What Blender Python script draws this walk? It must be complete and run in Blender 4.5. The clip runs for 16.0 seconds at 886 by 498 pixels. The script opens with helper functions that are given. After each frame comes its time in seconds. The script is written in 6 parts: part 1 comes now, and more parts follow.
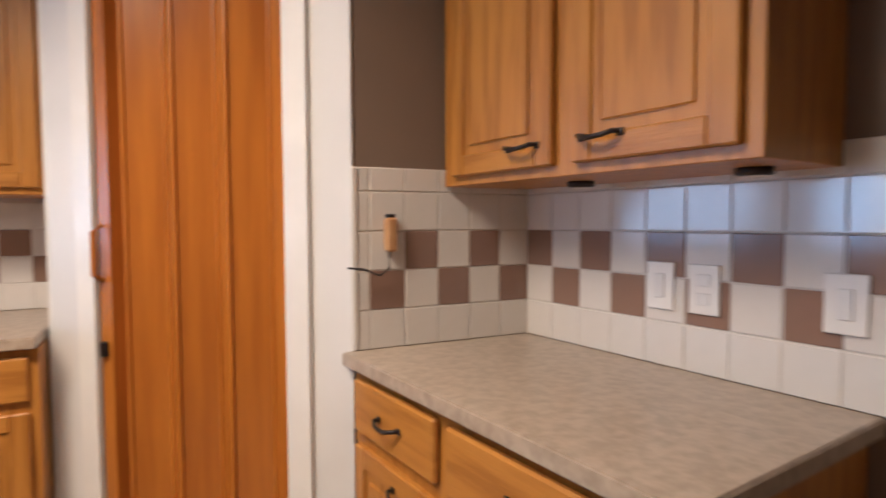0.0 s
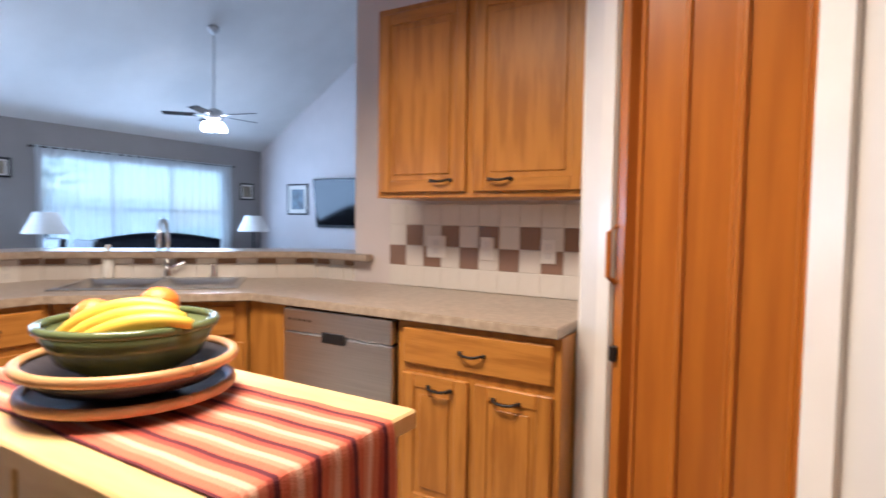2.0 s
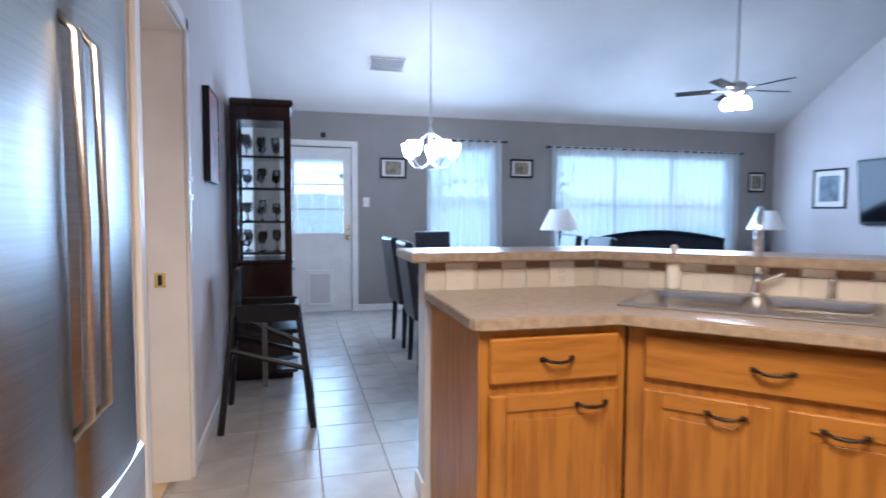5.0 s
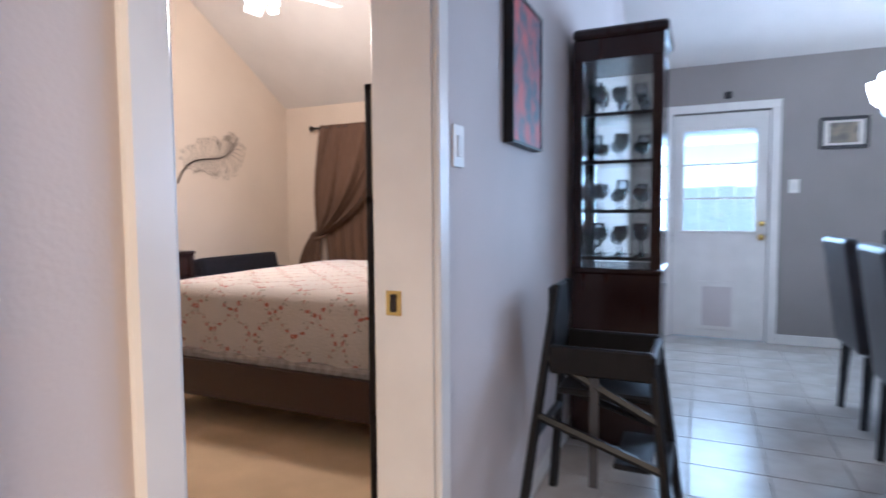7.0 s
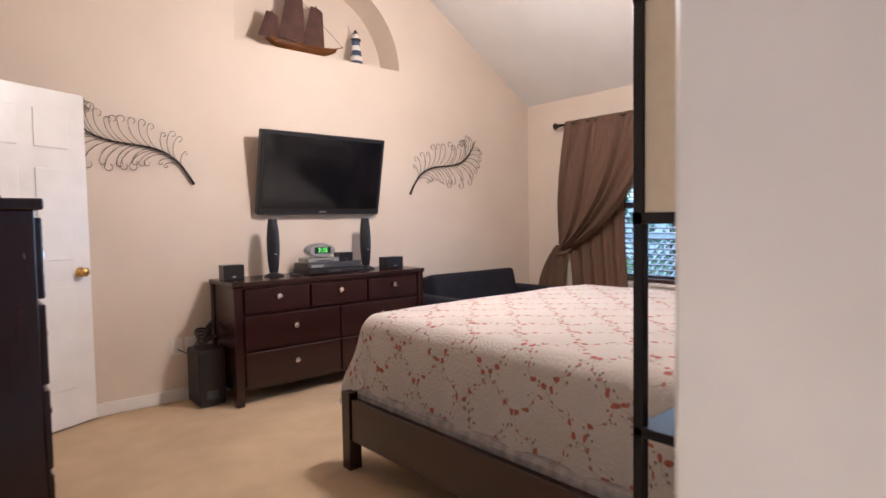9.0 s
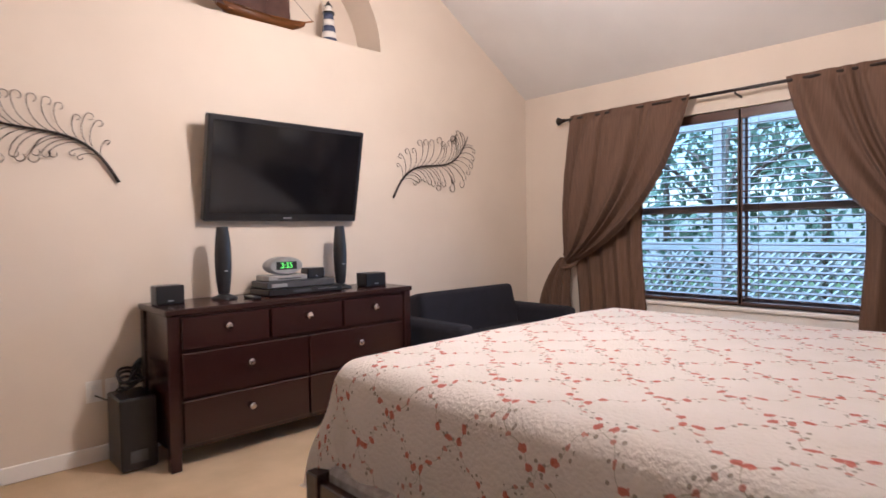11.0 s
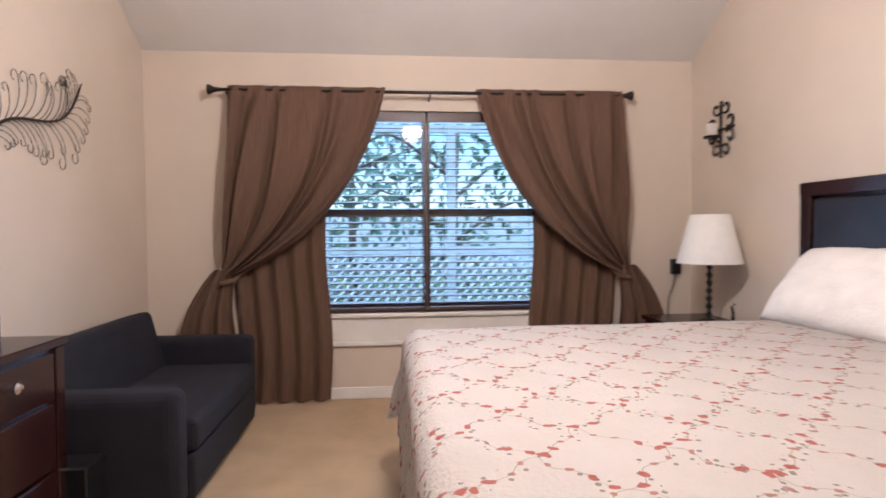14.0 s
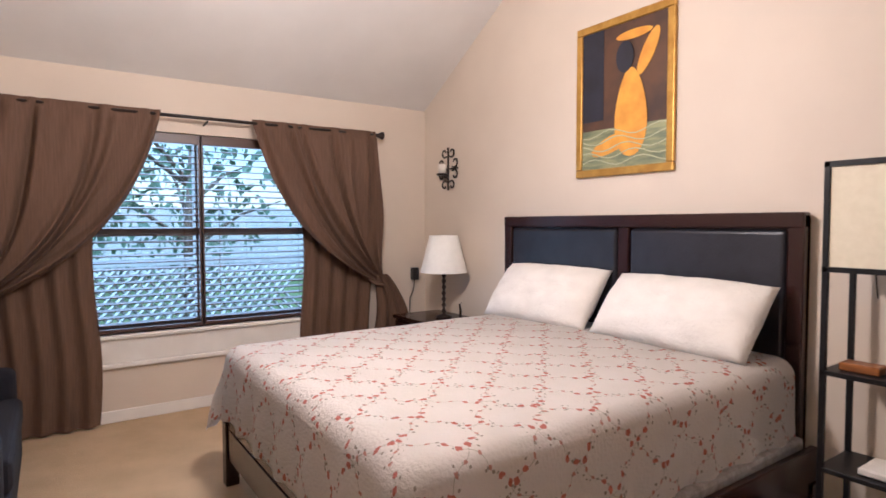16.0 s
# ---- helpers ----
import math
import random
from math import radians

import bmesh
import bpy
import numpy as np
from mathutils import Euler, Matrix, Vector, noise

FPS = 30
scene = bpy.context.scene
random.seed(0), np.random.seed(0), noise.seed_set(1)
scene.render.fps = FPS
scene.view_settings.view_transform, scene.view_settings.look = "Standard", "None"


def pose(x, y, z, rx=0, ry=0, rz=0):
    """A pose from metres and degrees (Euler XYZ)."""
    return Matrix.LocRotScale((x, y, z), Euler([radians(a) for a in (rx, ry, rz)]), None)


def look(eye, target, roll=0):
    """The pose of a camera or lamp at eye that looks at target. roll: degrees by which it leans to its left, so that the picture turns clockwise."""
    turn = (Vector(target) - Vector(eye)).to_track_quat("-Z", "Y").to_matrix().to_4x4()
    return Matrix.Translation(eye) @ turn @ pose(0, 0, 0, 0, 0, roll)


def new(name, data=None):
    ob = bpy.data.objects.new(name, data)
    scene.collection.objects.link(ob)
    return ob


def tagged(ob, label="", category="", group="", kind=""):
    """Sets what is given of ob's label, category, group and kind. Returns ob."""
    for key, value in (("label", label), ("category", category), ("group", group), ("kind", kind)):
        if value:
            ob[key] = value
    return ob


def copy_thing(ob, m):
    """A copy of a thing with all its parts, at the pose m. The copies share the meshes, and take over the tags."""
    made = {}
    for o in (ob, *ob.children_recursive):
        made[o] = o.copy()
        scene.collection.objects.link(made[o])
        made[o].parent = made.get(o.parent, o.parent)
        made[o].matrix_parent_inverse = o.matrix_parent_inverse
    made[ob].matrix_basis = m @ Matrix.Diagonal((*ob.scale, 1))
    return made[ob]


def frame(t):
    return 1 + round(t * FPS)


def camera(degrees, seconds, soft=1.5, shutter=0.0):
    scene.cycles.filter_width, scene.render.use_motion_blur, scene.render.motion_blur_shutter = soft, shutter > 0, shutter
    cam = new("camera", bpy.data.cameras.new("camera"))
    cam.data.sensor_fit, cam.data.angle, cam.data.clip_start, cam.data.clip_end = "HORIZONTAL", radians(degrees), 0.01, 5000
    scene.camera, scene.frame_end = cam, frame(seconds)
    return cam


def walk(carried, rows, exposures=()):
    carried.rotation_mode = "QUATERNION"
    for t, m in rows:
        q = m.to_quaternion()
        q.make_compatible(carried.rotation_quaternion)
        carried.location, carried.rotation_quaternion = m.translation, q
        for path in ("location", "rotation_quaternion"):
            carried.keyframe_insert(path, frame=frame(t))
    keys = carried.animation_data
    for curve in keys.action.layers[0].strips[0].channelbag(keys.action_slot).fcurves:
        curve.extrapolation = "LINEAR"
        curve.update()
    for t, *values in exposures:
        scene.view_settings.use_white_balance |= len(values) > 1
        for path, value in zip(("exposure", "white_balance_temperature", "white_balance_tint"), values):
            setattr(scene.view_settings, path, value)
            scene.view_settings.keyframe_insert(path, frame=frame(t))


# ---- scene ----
cam = camera(75.9, 16.0, soft=1.6, shutter=0.5)
PATH = [
    (0, (0.035, -0.115, 1.269), (0.905, 1.684, 1.172), -0.2),
    (0.5, (0.102, -0.005, 1.269), (0.54, 1.943, 1.151), 0.2),
    (1, (0.188, 0.150, 1.255), (0.134, 2.147, 1.146), 0.5),
    (1.5, (0.268, 0.216, 1.284), (-0.345, 2.117, 1.174), 0.4),
    (2, (0.295, 0.215, 1.27), (-0.739, 1.924, 1.168), 0.9),
    (2.5, (0.328, 0.176, 1.282), (-0.963, 1.699, 1.173), 0.9),
    (3, (0.265, 0.133, 1.296), (-1.202, 1.487, 1.181), 0.8),
    (3.5, (0.123, 0.096, 1.295), (-1.51, 1.244, 1.177), 0.8),
    (6, (-1.651, 0.601, 1.19), (-3.644, 0.497, 1.058), 0.1),
    (6.5, (-1.984, 0.604, 1.188), (-3.92, 0.118, 1.053), 0.1),
    (7, (-2.341, 0.553, 1.161), (-4.158, -0.272, 1.035), -0.4),
    (7.5, (-2.598, 0.505, 1.205), (-4.180, -0.710, 1.055), -1.2),
    (8, (-2.806, 0.358, 1.194), (-4.136, -1.131, 1.065), -1.3),
    (10.5, (-3.545, -0.518, 1.24), (-4.851, -2.031, 1.17), -1.0),
    (11, (-3.622, -0.691, 1.21), (-4.997, -2.142, 1.145), -0.9),
    (11.5, (-3.807, -0.966, 1.212), (-5.251, -2.348, 1.132), -0.6),
    (12, (-3.97, -1.207, 1.199), (-5.569, -2.405, 1.115), -0.3),
    (12.5, (-4.085, -1.499, 1.147), (-5.886, -2.367, 1.078), -0.7),
    (13, (-4.14, -1.916, 1.104), (-6.08, -2.397, 1.039), -0.6),
    (13.5, (-4.08, -2.215, 1.118), (-6.072, -2.392, 1.064), -0.2),
    (14, (-3.937, -2.492, 1.212), (-5.927, -2.305, 1.146), -0.4),
    (14.5, (-3.708, -2.792, 1.314), (-5.646, -2.303, 1.23), -0.4),
    (15, (-3.573, -2.992, 1.37), (-5.427, -2.247, 1.281), -0.4),
    (15.5, (-3.516, -3.124, 1.409), (-5.234, -2.104, 1.318), -0.2),
    (16, (-3.474, -3.175, 1.398), (-5.117, -2.038, 1.309), -0.1),
]
walk(cam, [(t, look(eye, target, roll)) for t, eye, target, roll in PATH], [(0, 0.60, 4900, 10), (1.5, 0.80, 4900, 10), (6, 0.85, 4900, 10), (7, 0.97, 4950, 10), (8, 0.92, 4950, 10), (10.5, 0.98, 4900, 10), (13, 0.90, 4900, 10), (16, 0.9, 4900, 10)])

# ---- light ----
world = bpy.data.worlds.new("world")
world.use_nodes = True
scene.world = world
wn = world.node_tree.nodes
sky = wn.new("ShaderNodeTexSky")
sky.sky_type, sky.sun_disc, sky.sun_elevation, sky.sun_rotation = "NISHITA", False, radians(40), radians(60)
wn["Background"].inputs["Strength"].default_value = 0.15
world.node_tree.links.new(sky.outputs[0], wn["Background"].inputs["Color"])

sun = new("sun", bpy.data.lights.new("sun", "SUN"))
sun.data.energy, sun.data.angle, sun.data.color = 5.0, radians(12), (0.62, 0.82, 1.0)
sun.matrix_world = look((0, 0, 20), (-9, 6, 0))


def area(name, eye, target, w, h, watts, colour):
    d = bpy.data.lights.new(name, "AREA")
    d.shape, d.size, d.size_y, d.energy, d.color = "RECTANGLE", w, h, watts, colour
    ob = new(name, d)
    ob.matrix_world = look(eye, target)
    return ob


def bulb(name, place, watts, colour, radius=0.05):
    d = bpy.data.lights.new(name, "POINT")
    d.energy, d.color, d.shadow_soft_size = watts, colour, radius
    ob = new(name, d)
    ob.location = place
    return ob


WARM, COOL = (1.0, 0.75, 0.54), (0.80, 0.90, 1.0)
DAY = (0.68, 0.83, 1.0)
kitchen_lamp = area("kitchen_ceiling_lamp", (-0.95, 0.75, 2.70), (-0.95, 0.80, 0), 1.2, 0.6, 56, (1.0, 0.70, 0.41))
kitchen_lamp.data.spread = radians(140)
area("window_light_living", (-7.90, 5.3, 1.5), (0, 5.3, 1.2), 2.8, 1.4, 44, DAY)
area("sky_light_living", (-8.13, 5.26, 1.35), (0, 5.26, 1.35), 2.8, 1.4, 20, DAY)
area("sky_light_dining", (-8.13, 2.5, 1.35), (0, 2.5, 1.35), 0.9, 1.4, 7, DAY)
area("window_light_dining", (-7.90, 2.5, 1.5), (0, 2.5, 1.2), 0.95, 1.4, 24, DAY)
area("window_light_door", (-8.07, 0.7, 1.4), (0, 0.7, 1.2), 0.55, 0.85, 14, DAY)
area("window_light_bedroom", (-8.24, -2.22, 1.35), (0, -2.22, 1.0), 1.7, 1.4, 22, DAY)
bulb("fan_bulb_bedroom", (-5.45, -2.2, 2.42), 95, WARM, 0.12)
bulb("fan_bulb_living", (-6.0, 4.94, 2.30), 16, (1, 0.9, 0.8), 0.08)
bulb("chandelier_bulb", (-6.55, 1.75, 1.98), 16, (0.9, 0.95, 1.0), 0.10)


# ---- materials ----
def mat(name, c1, c2=None, rough=0.5, scale=8.0, stretch=(1, 1, 1), bump=0.0, metal=0.0, fine=None, spec=0.5, detail=5):
    m = bpy.data.materials.new(name)
    m.use_nodes = True
    nt = m.node_tree
    b = nt.nodes["Principled BSDF"]
    b.inputs["Roughness"].default_value, b.inputs["Metallic"].default_value = rough, metal
    b.inputs["Specular IOR Level"].default_value = spec
    c2 = c2 or tuple(v * 0.88 for v in c1)
    tc = nt.nodes.new("ShaderNodeTexCoord")
    mp = nt.nodes.new("ShaderNodeMapping")
    mp.inputs["Scale"].default_value = stretch
    nt.links.new(tc.outputs["Object"], mp.inputs[0])
    n = nt.nodes.new("ShaderNodeTexNoise")
    n.inputs["Scale"].default_value, n.inputs["Detail"].default_value = scale, detail
    nt.links.new(mp.outputs[0], n.inputs["Vector"])
    r = nt.nodes.new("ShaderNodeValToRGB")
    r.color_ramp.elements[0].position, r.color_ramp.elements[1].position = 0.35, 0.65
    r.color_ramp.elements[0].color, r.color_ramp.elements[1].color = (*c2, 1), (*c1, 1)
    nt.links.new(n.outputs["Fac"], r.inputs[0])
    nt.links.new(r.outputs[0], b.inputs["Base Color"])
    if bump:
        n2 = nt.nodes.new("ShaderNodeTexNoise")
        n2.inputs["Scale"].default_value, n2.inputs["Detail"].default_value = fine or scale * 6, 3
        nt.links.new(mp.outputs[0], n2.inputs["Vector"])
        bp = nt.nodes.new("ShaderNodeBump")
        bp.inputs["Strength"].default_value, bp.inputs["Distance"].default_value = bump, 0.01
        nt.links.new(n2.outputs["Fac"], bp.inputs["Height"])
        nt.links.new(bp.outputs[0], b.inputs["Normal"])
    return m


def glow(name, colour, strength):
    m = mat(name, colour)
    b = m.node_tree.nodes["Principled BSDF"]
    b.inputs["Emission Color"].default_value, b.inputs["Emission Strength"].default_value = (*colour, 1), strength
    return m


def oak(name, c1, c2, vertical=True):
    m = mat(name, c1, c2, 0.33, 3.2, (9, 9, 0.9) if vertical else (0.9, 9, 9), 0.12, fine=26)
    nt = m.node_tree
    ramp = next(n for n in nt.nodes if n.type == "VALTORGB")
    ramp.color_ramp.elements[0].position, ramp.color_ramp.elements[1].position = 0.40, 0.58
    e = ramp.color_ramp.elements.new(0.49)
    e.color = (*[(a * 0.65 + b * 0.35) for a, b in zip(c1, c2)], 1)
    return m


OAK = oak("oak", (0.45, 0.195, 0.026), (0.335, 0.132, 0.015))
OAK_H = oak("oak_across", (0.45, 0.195, 0.026), (0.335, 0.132, 0.015), False)
PANTRY = mat("stained_vinyl_wood", (0.47, 0.165, 0.012), (0.36, 0.115, 0.008), 0.28, 3, (7, 7, 0.5), 0.05)
WHITE = mat("white_paint", (0.74, 0.72, 0.70), (0.68, 0.66, 0.64), 0.45, 3, bump=0.03)
TRIM = mat("gloss_white_trim", (0.80, 0.77, 0.73), (0.74, 0.71, 0.67), 0.28, 5)
CREAM = mat("cream_wall_paint", (0.66, 0.57, 0.47), (0.63, 0.54, 0.445), 0.75, 2.2, bump=0.08, fine=120)
CEIL = mat("ceiling_white", (0.70, 0.67, 0.64), (0.66, 0.63, 0.60), 0.85, 2.5, bump=0.12, fine=140)
WALLW = mat("pale_grey_wall", (0.64, 0.58, 0.565), (0.60, 0.545, 0.53), 0.7, 2.2, bump=0.08, fine=120)
GREY = mat("grey_accent_wall", (0.30, 0.27, 0.255), (0.27, 0.245, 0.23), 0.75, 2.2, bump=0.08, fine=120)
TAUPE = mat("taupe_kitchen_wall", (0.20, 0.145, 0.105), (0.18, 0.13, 0.095), 0.7, 2.2, bump=0.08, fine=120)
TILE_W = mat("white_glazed_tile", (0.72, 0.68, 0.63), (0.66, 0.62, 0.57), 0.12, 6)
TILE_B = mat("taupe_glazed_tile", (0.27, 0.17, 0.125), (0.24, 0.15, 0.11), 0.14, 6)
GROUT = mat("pale_grout", (0.64, 0.60, 0.55), (0.58, 0.54, 0.49), 0.9, 30)
COUNTER = mat("speckled_laminate", (0.44, 0.36, 0.28), (0.33, 0.265, 0.20), 0.28, 38, bump=0.02, detail=8)
FTILE = mat("cream_floor_tile", (0.43, 0.39, 0.35), (0.35, 0.315, 0.28), 0.27, 5, bump=0.03, fine=40, detail=7)
FGROUT = mat("floor_grout", (0.34, 0.30, 0.26), (0.28, 0.25, 0.21), 0.9, 40)
CARPET = mat("beige_carpet", (0.66, 0.49, 0.31), (0.57, 0.42, 0.26), 0.95, 3.5, bump=0.9, fine=260, spec=0.1)
STEEL = mat("brushed_steel", (0.62, 0.61, 0.60), (0.54, 0.53, 0.52), 0.30, 3, (1, 1, 60), 0.05, 1.0)
CHROME = mat("chrome", (0.80, 0.80, 0.80), (0.74, 0.74, 0.74), 0.10, 5, metal=1.0)
BRASS = mat("polished_brass", (0.80, 0.56, 0.18), (0.70, 0.47, 0.14), 0.18, 5, metal=1.0)
IRON = mat("dark_bronze", (0.035, 0.025, 0.022), (0.02, 0.015, 0.013), 0.38, 14, metal=0.5)
ESPRESSO = mat("espresso_wood", (0.026, 0.0085, 0.0075), (0.021, 0.007, 0.006), 0.22, 3, (8, 8, 1), 0.015)
BLACKW = mat("black_stained_wood", (0.011, 0.010, 0.011), (0.007, 0.0065, 0.0075), 0.42, 4, (6, 6, 1), 0.03, spec=0.3)
BLACKP = mat("black_plastic", (0.012, 0.012, 0.014), (0.008, 0.008, 0.010), 0.30, 20)
SCREEN = mat("tv_screen", (0.006, 0.006, 0.008), (0.005, 0.005, 0.006), 0.10, 2)
LEATHER = mat("black_leather", (0.020, 0.019, 0.026), (0.013, 0.012, 0.017), 0.35, 9, bump=0.15, fine=90)
NAVY = mat("dark_navy_fabric", (0.010, 0.010, 0.017), (0.007, 0.007, 0.012), 0.95, 10, bump=0.4, fine=220)
BROWNF = mat("brown_curtain_cloth", (0.135, 0.076, 0.047), (0.105, 0.058, 0.035), 0.85, 16, (1, 8, 0.4), 0.25, fine=160)
LINEN = mat("white_linen", (0.78, 0.73, 0.67), (0.72, 0.67, 0.61), 0.9, 9, bump=0.5, fine=60)
SHADE = mat("white_lampshade", (0.82, 0.80, 0.76), (0.78, 0.76, 0.72), 0.8, 20, bump=0.1)
MAPLE = mat("light_butcher_block", (0.74, 0.53, 0.25), (0.66, 0.45, 0.19), 0.35, 3, (2, 10, 10), 0.03)
GREENW = mat("green_glazed_stoneware", (0.13, 0.16, 0.065), (0.095, 0.12, 0.05), 0.15, 14)
SLATE = mat("slate_blue_stoneware", (0.075, 0.065, 0.075), (0.05, 0.045, 0.055), 0.35, 10, bump=0.1)
RIM = mat("tan_clay_rim", (0.52, 0.29, 0.12), (0.42, 0.22, 0.085), 0.4, 12)
ORANGE = mat("orange_peel", (0.80, 0.25, 0.015), (0.72, 0.19, 0.01), 0.4, 20, bump=0.3, fine=140)
BANANA = mat("banana_skin", (0.85, 0.60, 0.055), (0.78, 0.52, 0.04), 0.45, 6)
GOLD = mat("gilt_frame", (0.55, 0.32, 0.06), (0.42, 0.22, 0.035), 0.35, 18, bump=0.2, metal=0.6)
DARKGREY = mat("dark_grey_plastic", (0.06, 0.06, 0.065), (0.045, 0.045, 0.05), 0.4, 20)
SILVER = mat("silver_plastic", (0.38, 0.38, 0.38), (0.33, 0.33, 0.33), 0.35, 20, metal=0.5)
GREEN_LED = glow("green_digits", (0.25, 1.0, 0.15), 0.5)
BULBG = glow("lit_frosted_glass", (1.0, 0.95, 0.9), 9.0)
FOLI = mat("leaf_green", (0.14, 0.21, 0.13), (0.09, 0.14, 0.09), 0.6, 4)
BARK = mat("bark", (0.16, 0.12, 0.085), (0.09, 0.065, 0.045), 0.9, 12, bump=0.5)
GRASS = mat("lawn", (0.12, 0.16, 0.05), (0.07, 0.10, 0.03), 0.95, 3, bump=0.6)
FENCEW = mat("weathered_fence", (0.54, 0.53, 0.51), (0.42, 0.41, 0.39), 0.85, 5, (1, 1, 6), 0.2)
CANVAS_DARK = mat("canvas_dark_brown", (0.10, 0.045, 0.020), (0.045, 0.022, 0.014), 0.6, 6)


def glass(name, tint=(1, 1, 1), rough=0.0):
    m = bpy.data.materials.new(name)
    m.use_nodes = True
    nt = m.node_tree
    t = nt.nodes.new("ShaderNodeBsdfTransparent")
    t.inputs[0].default_value = (*tint, 1)
    g = nt.nodes.new("ShaderNodeBsdfGlossy")
    g.inputs["Roughness"].default_value = rough
    f = nt.nodes.new("ShaderNodeFresnel")
    f.inputs[0].default_value = 1.45
    mx = nt.nodes.new("ShaderNodeMixShader")
    for a, b in ((f.outputs[0], mx.inputs[0]), (t.outputs[0], mx.inputs[1]), (g.outputs[0], mx.inputs[2])):
        nt.links.new(a, b)
    nt.links.new(mx.outputs[0], nt.nodes["Material Output"].inputs[0])
    return m


GLASS = glass("clear_glass", (0.96, 0.98, 0.97), 0.02)


def sheer():
    m = bpy.data.materials.new("sheer_voile")
    m.use_nodes = True
    nt = m.node_tree
    t, d, tr = (nt.nodes.new(k) for k in ("ShaderNodeBsdfTransparent", "ShaderNodeBsdfDiffuse", "ShaderNodeBsdfTranslucent"))
    for n in (d, tr):
        n.inputs[0].default_value = (0.86, 0.88, 0.90, 1)
    m1, m2 = nt.nodes.new("ShaderNodeMixShader"), nt.nodes.new("ShaderNodeMixShader")
    m1.inputs[0].default_value, m2.inputs[0].default_value = 0.6, 0.42
    nt.links.new(d.outputs[0], m1.inputs[1])
    nt.links.new(tr.outputs[0], m1.inputs[2])
    nt.links.new(m1.outputs[0], m2.inputs[1])
    nt.links.new(t.outputs[0], m2.inputs[2])
    nt.links.new(m2.outputs[0], nt.nodes["Material Output"].inputs[0])
    return m


SHEER = sheer()


def quilt_cloth():
    """White quilt printed with a lattice of vines and small red blossoms."""
    m = mat("floral_quilt", (0.86, 0.80, 0.75), (0.82, 0.76, 0.70), 0.9, 6, bump=0.55, fine=75, spec=0.15)
    nt = m.node_tree
    b, tc = nt.nodes["Principled BSDF"], next(n for n in nt.nodes if n.type == "TEX_COORD")
    base = next(n for n in nt.nodes if n.type == "VALTORGB")
    uv = nt.nodes.new("ShaderNodeUVMap")
    uv.uv_map = "cloth"

    def math_(op, a, c=None):
        n = nt.nodes.new("ShaderNodeMath")
        n.operation = op
        for k, v in enumerate((a, c)):
            if isinstance(v, (int, float)):
                n.inputs[k].default_value = v
            elif v is not None:
                nt.links.new(v, n.inputs[k])
        return n.outputs[0]

    sep = nt.nodes.new("ShaderNodeSeparateXYZ")
    nt.links.new(uv.outputs[0], sep.inputs[0])
    leaf = nt.nodes.new("ShaderNodeTexVoronoi")
    leaf.inputs["Scale"].default_value = 42
    nt.links.new(uv.outputs[0], leaf.inputs["Vector"])
    petal = nt.nodes.new("ShaderNodeTexNoise")
    petal.inputs["Scale"].default_value = 75
    nt.links.new(uv.outputs[0], petal.inputs["Vector"])
    wob = nt.nodes.new("ShaderNodeTexNoise")
    wob.inputs["Scale"].default_value = 9
    nt.links.new(uv.outputs[0], wob.inputs["Vector"])
    ragged = math_("MULTIPLY", math_("SUBTRACT", petal.outputs["Fac"], 0.5), 0.018)

    def most(p, q):
        return q if p is None else math_("MAXIMUM", p, q)

    half = 0.100                                # half the lattice's spacing
    vine = leaves = red = pink = None
    for s in (1, -1):
        across = math_("MULTIPLY", math_("ADD", sep.outputs[0], math_("MULTIPLY", sep.outputs[1], s)), 0.7071)
        along = math_("MULTIPLY", math_("SUBTRACT", sep.outputs[0], math_("MULTIPLY", sep.outputs[1], s)), 0.7071)
        wave = math_("MULTIPLY", math_("SINE", math_("MULTIPLY", along, 50.27)), 0.010)
        wave = math_("ADD", wave, math_("MULTIPLY", math_("SUBTRACT", wob.outputs["Fac"], 0.5), 0.05))
        d = math_("PINGPONG", math_("ADD", across, wave), half)
        vine = most(vine, math_("LESS_THAN", d, 0.0009))
        leaves = most(leaves, math_("MULTIPLY", math_("LESS_THAN", leaf.outputs["Distance"], 0.24), math_("LESS_THAN", d, 0.028)))
        for at, size in ((0.045, 0.0115), (0.140, 0.0070)):
            e = math_("SUBTRACT", math_("PINGPONG", math_("ADD", along, at), half), 0.022)
            r = math_("SQRT", math_("ADD", math_("MULTIPLY", d, d), math_("MULTIPLY", e, e)))
            f = math_("LESS_THAN", math_("ADD", r, ragged), size)
            if size > 0.01:
                red = most(red, f)
            else:
                pink = most(pink, f)
    cur = base.outputs[0]
    for fac, col in ((vine, (0.42, 0.38, 0.29)), (leaves, (0.33, 0.28, 0.22)), (pink, (0.56, 0.24, 0.18)), (red, (0.55, 0.12, 0.075))):
        mx = nt.nodes.new("ShaderNodeMix")
        mx.data_type = "RGBA"
        mx.inputs["B"].default_value = (*col, 1)
        nt.links.new(math_("MULTIPLY", fac, 0.85), mx.inputs["Factor"])
        nt.links.new(cur, mx.inputs["A"])
        cur = mx.outputs["Result"]
    nt.links.new(cur, b.inputs["Base Color"])
    return m


QUILT = quilt_cloth()


